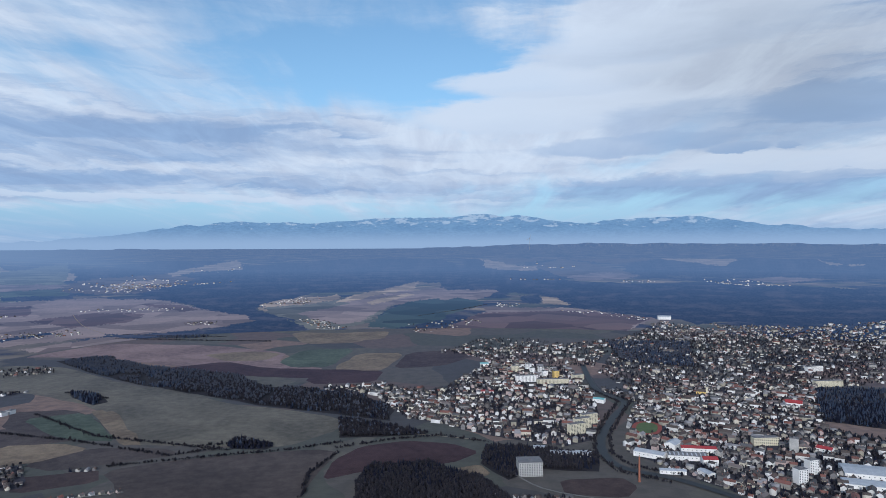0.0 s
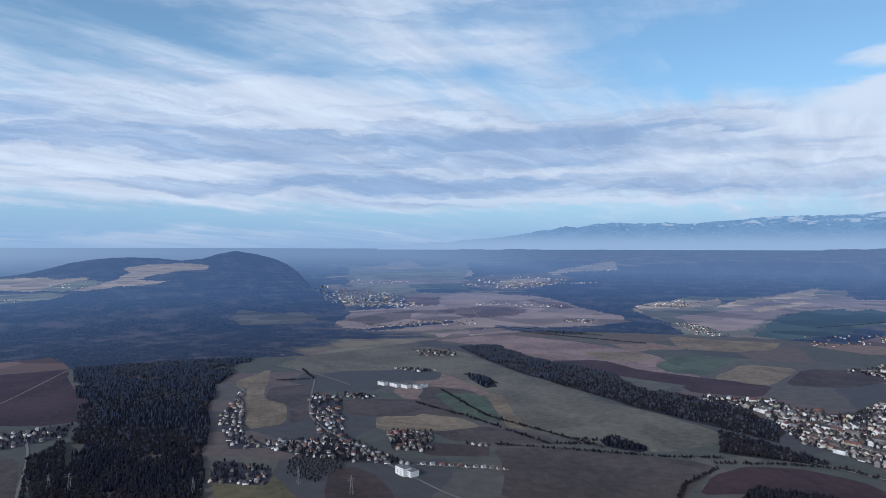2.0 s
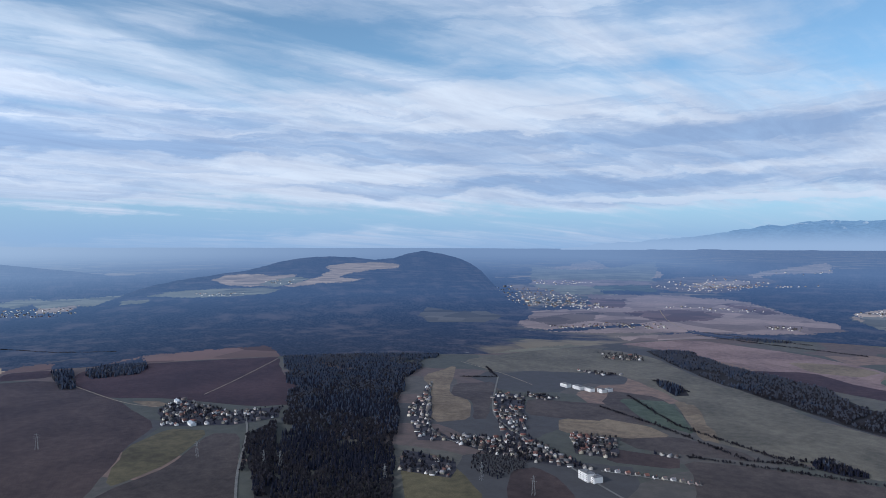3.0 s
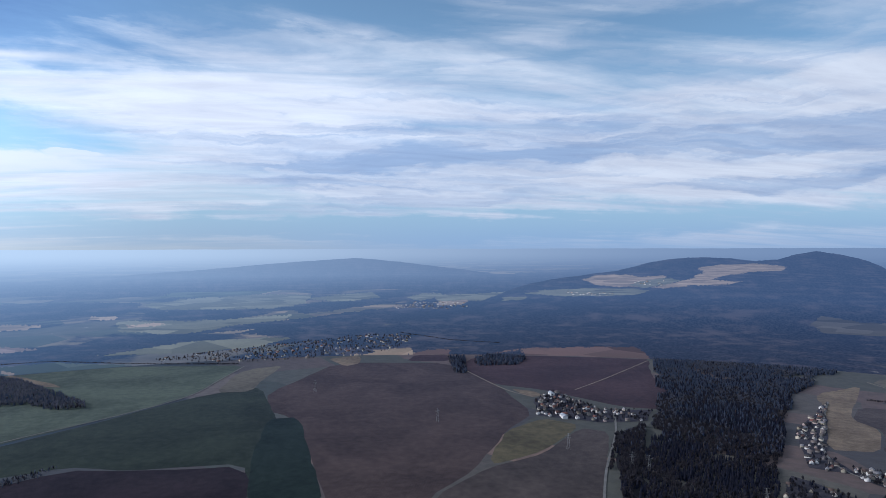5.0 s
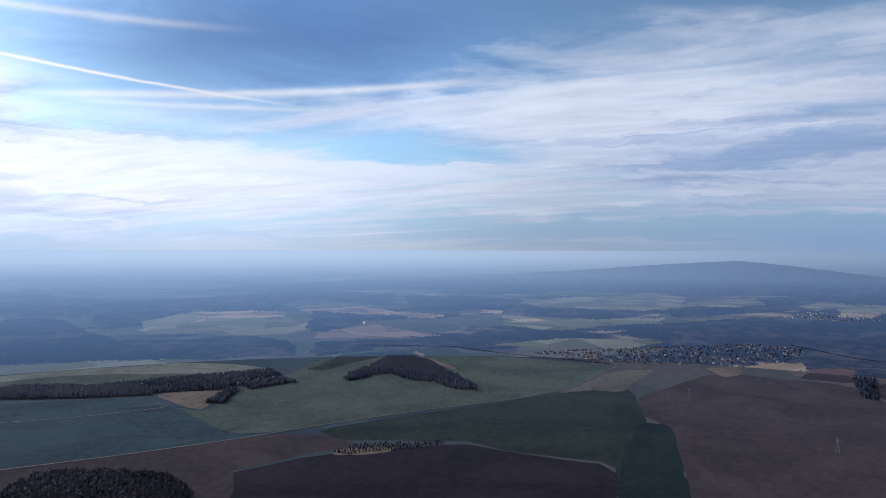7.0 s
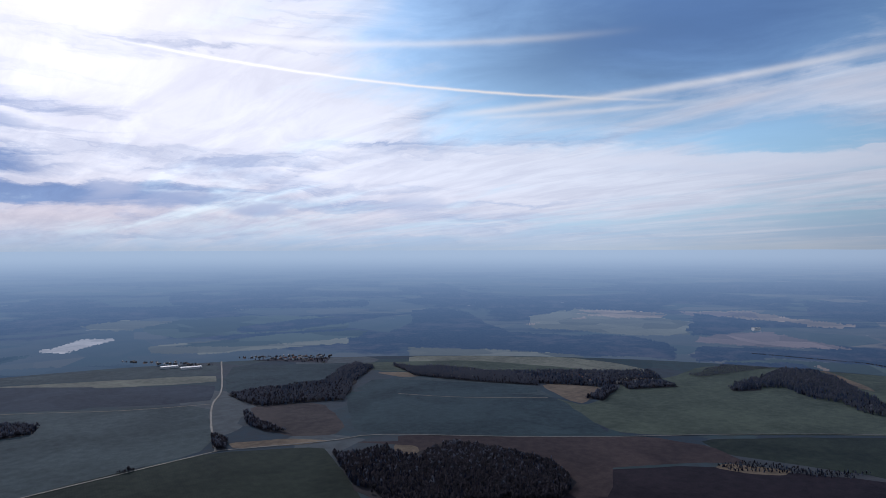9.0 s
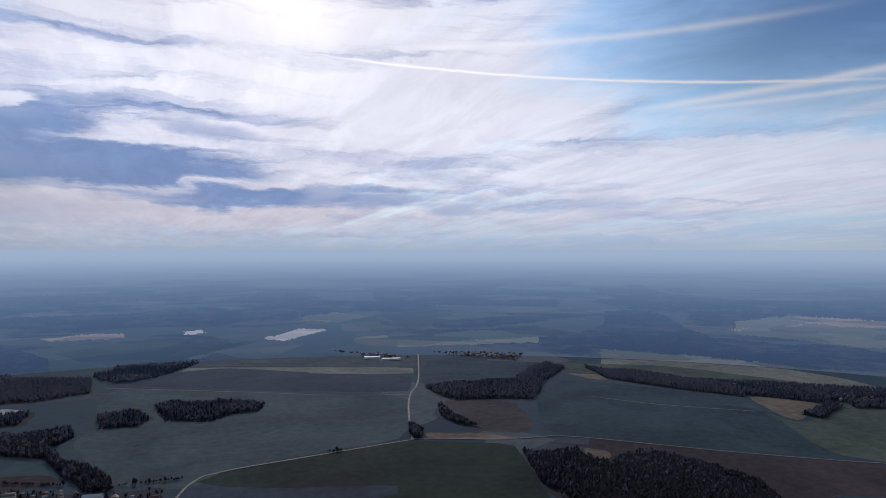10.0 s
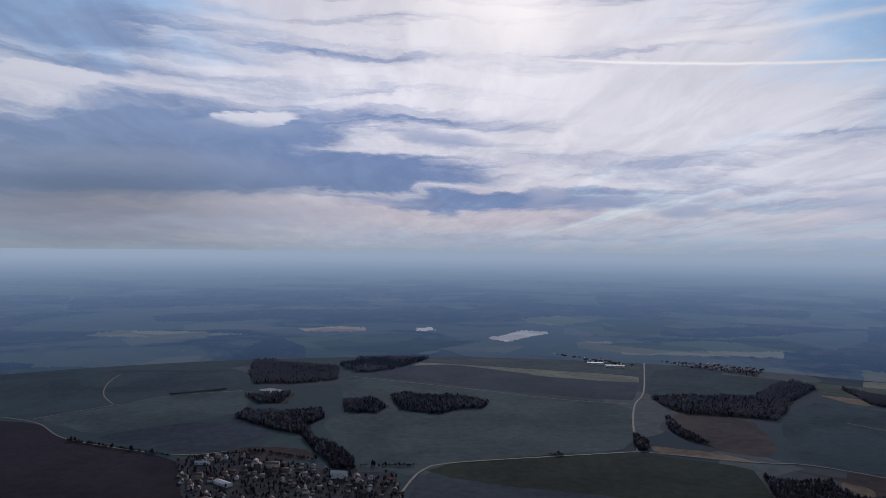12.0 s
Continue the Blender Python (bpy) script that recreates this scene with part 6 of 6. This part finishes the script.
def settlement(count, urban, *poly):
    """Houses in a built-up patch, turned along its streets, with garden trees between."""
    poly = list(poly)
    p = np.array(poly)
    reach = float(np.hypot(*p.mean(0)))
    if reach < 2700:
        tagged(draped("yard", poly, yard_mat, sheet_lift(), 3.0), "gardens, yards and verges between houses", "ground", kind="structure")
    lo, hi = p.min(0), p.max(0)
    lean = float(rng.uniform(0, 90))
    tries = made = 0
    while made < count and tries < count * 30:
        tries += 1
        q = rng.uniform(lo, hi)
        if not inside(q[None], poly)[0]:
            continue
        if noise.noise(Vector((q[0] * 0.011, q[1] * 0.011, 3.0))) < rng.uniform(-0.55, 0.35):
            continue
        big = rng.uniform() < urban
        gap = 18.0 if big else 12.5
        if not clear_of(q[0], q[1], gap):
            continue
        taken.append((q[0], q[1], gap))
        turn = lean + 12 * math.sin(q[0] * 0.01) + 90 * int(rng.integers(0, 4)) + float(rng.normal(0, 5))
        row = BIG if big else HOUSES
        stand_house(row[int(rng.integers(3))], float(q[0]), float(q[1]), turn, float(rng.uniform(0.72, 1.0)))
        made += 1
    for _ in range(int(count * 10) if reach < 3300 else count * 3):
        q = rng.uniform(lo, hi)
        if inside(q[None], poly)[0] and clear_of(q[0], q[1], 6):
            yard_trees.append(tuple(q))


# ---- large buildings ----
def slab_block(name, x, y, turn, w, d, h, material, label, category, windows=True, roof=felt_mat, group=""):
    """A flat-roofed block: walls, a parapet roof with a stair head, and windows in rows on its long sides."""
    root = new(name)
    root.matrix_basis = pose(x, y, float(ground_z(x, y)), 0, 0, turn)
    taken.append((x, y, max(w, d)))
    mesh_object("wall", *box(-w / 2, w / 2, -d / 2, d / 2, 0, h), material, root)
    mesh_object("roof", *boxes((-w / 2 - 0.2, w / 2 + 0.2, -d / 2 - 0.2, d / 2 + 0.2, h + 0.004, h + 0.5), (-2.5, 2.5, -2, 2, h + 0.5, h + 3.0)), roof, root)
    if windows:
        floors, bays = max(1, int(h / 3.1)), max(2, int(w / 4.2))
        for i in range(floors):
            for k in range(bays):
                wx, wz = -w / 2 + (k + 0.5) * w / bays, 1.7 + i * (h - 1.2) / floors
                window(root, wx, -d / 2, wz, 0, 2.0, 1.5)
                if k % 2 == 0:
                    window(root, wx, d / 2, wz, 180, 2.0, 1.5)
    return tagged(root, label, category, group)


def hall(x, y, turn, w, l, h, up, roof, label, lights=0, wall=None):
    """A shed or works hall with a low gable roof, and strips of rooflight across it."""
    root = new("hall")
    root.matrix_basis = pose(x, y, float(ground_z(x, y)), 0, 0, turn)
    taken.append((x, y, max(w, l) * 0.8))
    mesh_object("wall", *gable_body(w, l, h, up), wall or white_mat, root)
    mesh_object("roof", *gable_roof(w, l, h, up, 0.4, 0.3), roof, root)
    for k in range(lights):
        yy = -l / 2 + (k + 0.5) * l / lights
        for s in (-1, 1):
            x0, x1 = s * w * 0.08, s * w * 0.44
            z0, z1 = h + up * (1 - 0.16) + 0.34, h + up * (1 - 0.88) + 0.34
            v = [(x0, yy - 1.3, z0), (x0, yy + 1.3, z0), (x1, yy + 1.3, z1), (x1, yy - 1.3, z1)]
            v += [(a, b, c + 0.15) for a, b, c in v]
            mesh_object("rooflight", v, [(4, 5, 6, 7), (0, 1, 5, 4), (1, 2, 6, 5), (2, 3, 7, 6), (3, 0, 4, 7)], metal_mat, root)
    for k in range(max(2, int(l / 8))):
        yy = -l / 2 + (k + 0.5) * l / max(2, int(l / 8))
        window(root, -w / 2, yy, h * 0.6, -90, 2.0, 1.5)
        window(root, w / 2, yy, h * 0.6, 90, 2.0, 1.5)
    return tagged(root, label, "hall")


for x, y, turn, w in ((304, 1528, 25, 36), (327, 1575, 25, 36), (351, 1615, 25, 36)):
    slab_block("apartment_block", x, y, turn, w * 1.2, 13, 25, cream_mat, "six-storey cream apartment block with rows of windows", "building", group="apartment blocks")
for x, y, w, h, m in ((246, 2290, 20, 18, cream_mat), (295, 2320, 15, 19, white_mat), (299, 2248, 13, 18, white_mat), (328, 2247, 15, 21, white_mat), (332, 2189, 14, 18, white_mat), (367, 2179, 15, 20, ochre_mat)):
    slab_block("tower_block", x, y, 10, w * 1.2, 16, h * 1.2, m, "pale tower block of flats on the housing estate", "building", group="tower blocks")
slab_block("apartment_block", 264, 2117, 6, 71, 14, 21, white_mat, "long pale apartment block on the housing estate", "building")
slab_block("apartment_block", 342, 2089, 6, 100, 14, 15, cream_mat, "very long low apartment block on the housing estate", "building")
slab_block("apartment_block", 432, 2150, 20, 36, 17, 17, cream_mat, "cream apartment block beside the river", "building")
for x, y in ((643, 1203), (691, 1254)):
    slab_block("tower_block", x, y, 15, 20, 16, 28, white_mat, "white tower block with rows of dark windows", "building", group="tower blocks")
slab_block("tower_block", 729, 1388, 60, 12, 17, 29, concrete_mat, "grey slender tower block among town houses", "building")
slab_block("apartment_block", 691, 1436, 4, 56, 14, 18, cream_mat, "long cream apartment block with many windows", "building")
slab_block("apartment_block", 1170, 2032, 5, 89, 15, 18, cream_mat, "long pale apartment block before a wood", "building")
slab_block("apartment_block", 1264, 2279, 15, 65, 15, 17, white_mat, "pale stepped apartment block on a slope", "building")
slab_block("office_building", 162, 1263, 3, 45, 36, 26, concrete_mat, "weathered grey concrete building with a flat roof", "building")
slab_block("school_building", -725, 1046, -20, 29, 17, 15, white_mat, "white modern school with bands of windows", "building")
slab_block("school_wing", -706, 1048, -20, 17, 19, 11, white_mat, "lower white wing beside the school", "building")
for x, y, w in ((-1254, 1695, 26), (-1208, 1697, 30), (-1167, 1697, 22), (-1134, 1711, 20), (-1124, 1733, 12)):
    slab_block("farm_building", x, y, -15, w * 1.2, 18, 10, white_mat, "white building of a farm estate among fields", "building", group="farm estate")
hall(421, 1362, 55, 26, 60, 10, 3, metal_mat, "works hall with a pale striped roof", 6)
hall(490, 1346, 80, 29, 76, 10, 3, felt_mat, "long works hall with strips of rooflight", 9)
hall(530, 1391, 80, 21, 71, 10, 3, red_sheet_mat, "long works hall with a dark red roof")
hall(488, 1422, -40, 24, 38, 11, 5, metal_mat, "white hall with a pale gable roof")
hall(522, 1311, 85, 21, 29, 12, 4, red_sheet_mat, "brick-red roofed building beside the works")
hall(491, 1247, 20, 17, 31, 8, 2, metal_mat, "pale metal shed by the railway")
hall(432, 1260, 80, 14, 48, 7, 2, metal_mat, "white low shed with a ribbed roof")
hall(795, 1243, 70, 60, 95, 10, 3, metal_mat, "large grey shopping hall with a low roof", 5)
hall(748, 1185, 70, 36, 71, 8, 2, metal_mat, "pale shopping hall beside the car park")
hall(261, 1371, 86, 26, 83, 7, 2, metal_mat, "long white low storage hall")
hall(202, 1406, 86, 19, 26, 8, 2, metal_mat, "white storage hall beside bare trees")
hall(428, 1837, 60, 19, 31, 10, 3, teal_mat, "sports hall with a teal roof")
hall(147, 2400, 86, 19, 31, 10, 3, teal_mat, "hall with a teal roof at the edge of town")
hall(128, 1963, 86, 24, 38, 6, 2, red_sheet_mat, "low hall with a red roof")
hall(933, 1777, 60, 26, 40, 12, 6, red_sheet_mat, "large building with a bright red hipped roof")
hall(793, 1387, 40, 19, 31, 8, 4, red_sheet_mat, "market hall with a dark red roof")
hall(1239, 3747, 80, 24, 71, 17, 6, metal_mat, "pale hillside hotel above the town")
hall(-771, -2518, 80, 21, 60, 7, 2, metal_mat, "white farm shed with a bright roof")
hall(-828, -2455, 80, 24, 71, 7, 2, metal_mat, "long pale farm shed beside the road")
hall(316, -1247, 50, 14, 40, 5, 2, metal_mat, "greenhouse with a pale roof in the village")
hall(387, -1367, 80, 10, 29, 5, 2, metal_mat, "low pale shed on the village edge")
hall(106, -1275, 80, 14, 31, 11, 3, metal_mat, "grey village hall among trees")
hall(-1596, 661, 85, 13, 29, 6, 3, metal_mat, "long grey barn at the edge of the hamlet")
hall(-1848, 726, 85, 12, 29, 7, 3, metal_mat, "pale barn in the hamlet")
hall(-3414, -1627, 60, 24, 36, 17, 4, metal_mat, "large white building far across the fields")


def mill_chimney(x, y):
    root = new("factory_chimney")
    root.matrix_basis = pose(x, y, 0)
    for name, z0, z1, r0, r1, m in (("shaft", 0, 46, 2.2, 1.2, brick_mat), ("band", 46, 46.8, 1.5, 1.5, concrete_mat), ("lip", 46.8, 48, 1.3, 1.35, brick_mat)):
        v = [(math.cos(k * math.pi / 8) * r, math.sin(k * math.pi / 8) * r, z) for z, r in ((z0, r0), (z1, r1)) for k in range(16)]
        f = [(k, (k + 1) % 16, 16 + (k + 1) % 16, 16 + k) for k in range(16)] + [tuple(range(16, 32))]
        mesh_object(name, v, f, m, root)
    tagged(root, "tall tapered red brick factory chimney", "chimney")


mill_chimney(356, 1215)


def church(x, y):
    root = new("church")
    root.matrix_basis = pose(x, y, 0, 0, 0, 70)
    taken.append((x, y, 34))
    mesh_object("nave", *gable_body(12, 26, 9, 6), ochre_mat, root)
    mesh_object("roof", *gable_roof(12, 26, 9, 6), roof_mat, root)
    mesh_object("tower", *box(-3, 3, -19, -13.02, 0, 22), cream_mat, root)
    v = [(-3.3, -19.3, 22), (3.3, -19.3, 22), (3.3, -12.7, 22), (-3.3, -12.7, 22), (0, -16, 30)]
    mesh_object("spire", v, [(3, 2, 1, 0), (0, 1, 4), (1, 2, 4), (2, 3, 4), (3, 0, 4)], felt_mat, root)
    for k in range(4):
        for s, turn in ((-6, -90), (6, 90)):
            window(root, s, -9 + 6 * k, 5.5, turn, 1.2, 4.0)
    tagged(root, "yellow church with a square tower and short spire", "church")


church(744, 1930)


def stadium(x, y):
    root = new("stadium")
    root.matrix_basis = pose(x, y, 0.9, 0, 0, 70)
    taken.append((x, y, 90))
    for name, a, b, z, m in (("running_track", 60, 34, 0.5, tartan_mat), ("pitch", 48, 24, 0.8, turf_mat)):
        ring = [(math.copysign(abs(math.cos(k * math.pi / 24)) ** 0.75, math.cos(k * math.pi / 24)) * a, math.sin(k * math.pi / 24) * b) for k in range(48)]
        v = [(p, q, 0) for p, q in ring] + [(p, q, z) for p, q in ring]
        f = [tuple(range(48, 96))] + [(k, (k + 1) % 48, 48 + (k + 1) % 48, 48 + k) for k in range(48)]
        mesh_object(name, v, f, m, root)
    mesh_object("stand", *boxes((-20, 20, 36, 40, 0, 2.5), (-20, 20, 40, 44, 0, 5), (-21, 21, 43.5, 45, 0, 8)), concrete_mat, root)
    tagged(root, "athletics stadium with a red running track and green pitch", "stadium")


stadium(479, 1573)


def wind_turbine(x, y, z):
    root = new("wind_turbine")
    root.matrix_basis = pose(x, y, z, 0, 0, 10)
    v = [(math.cos(k * math.pi / 5) * r, math.sin(k * math.pi / 5) * r, zz) for zz, r in ((-20, 1.6), (62, 1.0)) for k in range(10)]
    mesh_object("tower", v, [(k, (k + 1) % 10, 10 + (k + 1) % 10, 10 + k) for k in range(10)], steel_mat, root)
    mesh_object("nacelle", *box(-1.8, 1.8, -4, 5, 61, 65), steel_mat, root)
    for k in range(3):
        blade = mesh_object("blade", [(-1.3, 0, 0), (1.3, 0, 0), (1.5, 0.3, 8), (0.4, 0.2, 32), (-0.2, 0, 32), (-1.0, 0.6, 8), (0, 0.8, 0)], [(0, 1, 2, 5), (5, 2, 3, 4), (1, 6, 2), (6, 0, 5), (6, 5, 2)], steel_mat, root)
        blade.matrix_basis = pose(0, -4.3, 63, 0, 120 * k + 10, 0)
    tagged(root, "white three-bladed wind turbine on a far ridge", "wind turbine")


wind_turbine(*polar(-7.4, 4830), EYE - 8)


def pylon(x, y, h=34.0):
    """A lattice mast: four leaning legs, braces and three arms, all of thin bars."""
    root = new("pylon")
    root.matrix_basis = pose(x, y, float(ground_z(x, y)), 0, 0, float(rng.uniform(0, 90)))

    def bar(name, a, b, r=0.08):
        a, b = Vector(a), Vector(b)
        m = (b - a).to_track_quat("Z", "Y").to_matrix()
        v = [tuple(p + m @ Vector((sx * r, sy * r, 0))) for p in (a, b) for sx, sy in ((-1, -1), (1, -1), (1, 1), (-1, 1))]
        mesh_object(name, v, [(0, 1, 5, 4), (1, 2, 6, 5), (2, 3, 7, 6), (3, 0, 4, 7), (4, 5, 6, 7)], steel_mat, root)

    def at(sx, sy, f):
        s = 3.0 * (1 - f) + 0.5 * f
        return sx * s, sy * s, h * f

    corners = [(-1, -1), (1, -1), (1, 1), (-1, 1)]
    for sx, sy in corners:
        bar("leg", at(sx, sy, 0), at(sx, sy, 1), 0.10)
    for i in range(4):
        for k in range(3):
            f = k * 0.3
            bar("brace", at(*corners[i], f), at(*corners[(i + 1) % 4], f + 0.28), 0.05)
    for z, reach in ((0.72, 5.5), (0.84, 6.5), (0.96, 4.5)):
        bar("arm", (-reach, 0, h * z), (reach, 0, h * z), 0.09)
    tagged(root, "grey steel lattice power pylon in the fields", "pylon", "power line pylons")


for x, y in ((-855, 900), (-742, 912), (-968, 761), (-1169, 660), (-1344, 568), (-1623, 339), (-2042, 49), (-1196, 639)):
    pylon(x, y)
for x, y in ((-724, 1113), (-707, 1121), (-689, 1128), (-672, 1135), (-657, 1142), (-641, 1145), (-626, 1152), (-612, 1158), (-597, 1164), (-583, 1167), (-571, 1172)):
    taken.append((x, y, 14))
    stand_house(HOUSES[0], x, y, -25, 0.78)



# ---- the town and the villages ----
settlement(820, 0.45, (159, 2494), (432, 2371), (431, 1921), (388, 1668), (324, 1474), (261, 1433), (96, 1522), (-64, 1675), (-155, 1931), (-8, 2005), (106, 2272))
settlement(900, 0.5, (550, 1883), (783, 2031), (1060, 1910), (890, 1558), (972, 1466), (737, 1112), (533, 1114), (446, 1269), (383, 1392), (458, 1614))
settlement(1250, 0.2, (527, 2263), (824, 3087), (1199, 3675), (1423, 3262), (1817, 3226), (2013, 3035), (1367, 2062), (1101, 1985), (816, 2072), (549, 1995))
settlement(80, 0.4, (470, 1990), (520, 1990), (545, 1890), (505, 1700), (455, 1640), (525, 1830))
settlement(190, 0.35, (560, 1890), (790, 2050), (1060, 1920), (1100, 1990), (820, 2110), (550, 2040))
settlement(240, 0.2, (-11, 2771), (532, 2917), (824, 3087), (532, 2369), (201, 2493))
settlement(170, 0.4, (-230, 2009), (-76, 2006), (73, 1569), (-92, 1675))
settlement(240, 0.1, (1400, 3553), (1776, 3409), (2295, 3460), (2013, 3035), (1423, 3262))
settlement(38, 0.2, (-373, 2052), (-186, 2090), (-75, 1967), (-155, 1931), (-344, 1979))
settlement(41, 0, (91, 1144), (216, 1137), (203, 1070), (86, 1083))
settlement(41, 0, (-933, 1278), (-837, 1319), (-756, 1193), (-832, 1160))
settlement(76, 0, (-1360, 1467), (-1265, 1508), (-998, 1200), (-789, 1081), (-860, 1051), (-1057, 1175))
settlement(57, 0, (-1344, 1127), (-1599, 1444), (-1187, 1072), (-1067, 1038), (-1129, 980))
settlement(64, 0, (-1108, 1062), (-959, 1171), (-749, 1099), (-870, 1046), (-1053, 1024))
settlement(16, 0, (-1096, 913), (-963, 937), (-902, 865), (-1001, 822))
settlement(9, 0, (-1281, 1540), (-1169, 1549), (-1173, 1503), (-1248, 1500))
settlement(19, 0, (-1562, 2324), (-1430, 2430), (-1321, 2288), (-1450, 2204))
settlement(9, 0, (-1401, 1951), (-1237, 1987), (-1268, 1928))
settlement(3, 0.6, (-459, 1482), (-435, 1492), (-433, 1463))
settlement(6, 0, (-725, 1280), (-670, 1295), (-681, 1277))
settlement(96, 0.2, (-3301, 3454), (-2898, 3713), (-2320, 3657), (-2724, 3325), (-3098, 3391))
settlement(54, 0, (-2262, 2899), (-2072, 3266), (-1838, 3376), (-1729, 3239), (-1959, 3088), (-2184, 2845))
settlement(16, 0, (-1430, 3666), (-1254, 3715), (-1236, 3611), (-1378, 3576))
settlement(54, 0, (-832, 3829), (-696, 3792), (-475, 3524), (-627, 3417))
settlement(35, 0, (-200, 3652), (181, 3856), (237, 3705), (-125, 3317))
settlement(96, 0, (-2146, 4277), (-1852, 4412), (-1397, 4576), (-1436, 4565), (-1841, 4386), (-2090, 4255))
settlement(48, 0, (-11, 2697), (256, 2621), (532, 2917), (408, 3099), (172, 3105))
settlement(19, 0, (-1168, 4252), (-847, 4462), (-751, 4566), (-888, 4290))
settlement(22, 0, (467, 4762), (860, 4707), (821, 4714), (507, 4758))
settlement(70, 0, (-1805, 657), (-1889, 751), (-1651, 791), (-1617, 922), (-1518, 852), (-1528, 732), (-1627, 604))
settlement(152, 0, (-2769, -556), (-3052, -109), (-3334, 303), (-3247, 546), (-2964, 473), (-2776, 372), (-2631, -93), (-2680, -494))
settlement(83, 0.1, (450, -1395), (320, -1428), (109, -1310), (-2, -1306), (-17, -1144), (356, -1161))
settlement(35, 0, (-1745, -1577), (-1888, -1350), (-1862, -1225), (-1751, -1295))
settlement(16, 0, (-1436, -1823), (-1566, -1674), (-1517, -1649), (-1413, -1762))
settlement(22, 0.1, (-666, -2754), (-941, -2452), (-761, -2583))
settlement(41, 0, (-1035, -2578), (-1368, -2384), (-1268, -2244), (-1082, -2474))
settlement(35, 0, (-1804, -1510), (-2003, -1317), (-1906, -1231), (-1748, -1398))
settlement(22, 0, (-1560, -1841), (-1726, -1510), (-1659, -1494), (-1540, -1772))
settlement(38, 0.1, (-4316, 1785), (-4204, 2155), (-4151, 2128), (-4253, 1797))
settlement(22, 0, (-4341, 616), (-4189, 1066), (-4126, 943), (-4257, 641))

# houses that stand too far off to pick apart
def joined_houses():
    village_walls = []
    for x, y, z in far_homes:
        m = pose(x, y, z, 0, 0, float(rng.uniform(0, 180))) @ Matrix.Scale(float(rng.uniform(0.5, 0.85)), 4)
        size = SIZES[id(HOUSES[int(rng.integers(3))])]
        v, f = gable_body(*size)
        village_walls.append((turned(v, m), f))
        v, f = gable_roof(*size)
        far_roofs.append((turned(v, m), f))
    batches = []
    for rows, slot in ((far_walls, 0), (far_roofs, 1), (village_walls, 2)):
        for v, f in rows:
            tri = []
            for q in f:
                tri += [(q[0], q[i], q[i + 1]) for i in range(1, len(q) - 1)]
            batches.append((np.array(v), np.array(tri), slot))
    joined("distant_houses", batches, [wall_far, roof_far, white_mat], "many pale houses with red and grey roofs", "houses")


joined_houses()
yt = np.array(yard_trees)
yp = rng.uniform(0, 1, len(yt)) < 0.3
joined("garden_trees", [(*tree_batch(yt[yp], 10.0, "conifer", True), 0), (*tree_batch(yt[~yp], 11.0, "bare", True), 1)], [pine_far, bare_far], "garden trees and shrubs among the houses", "trees")
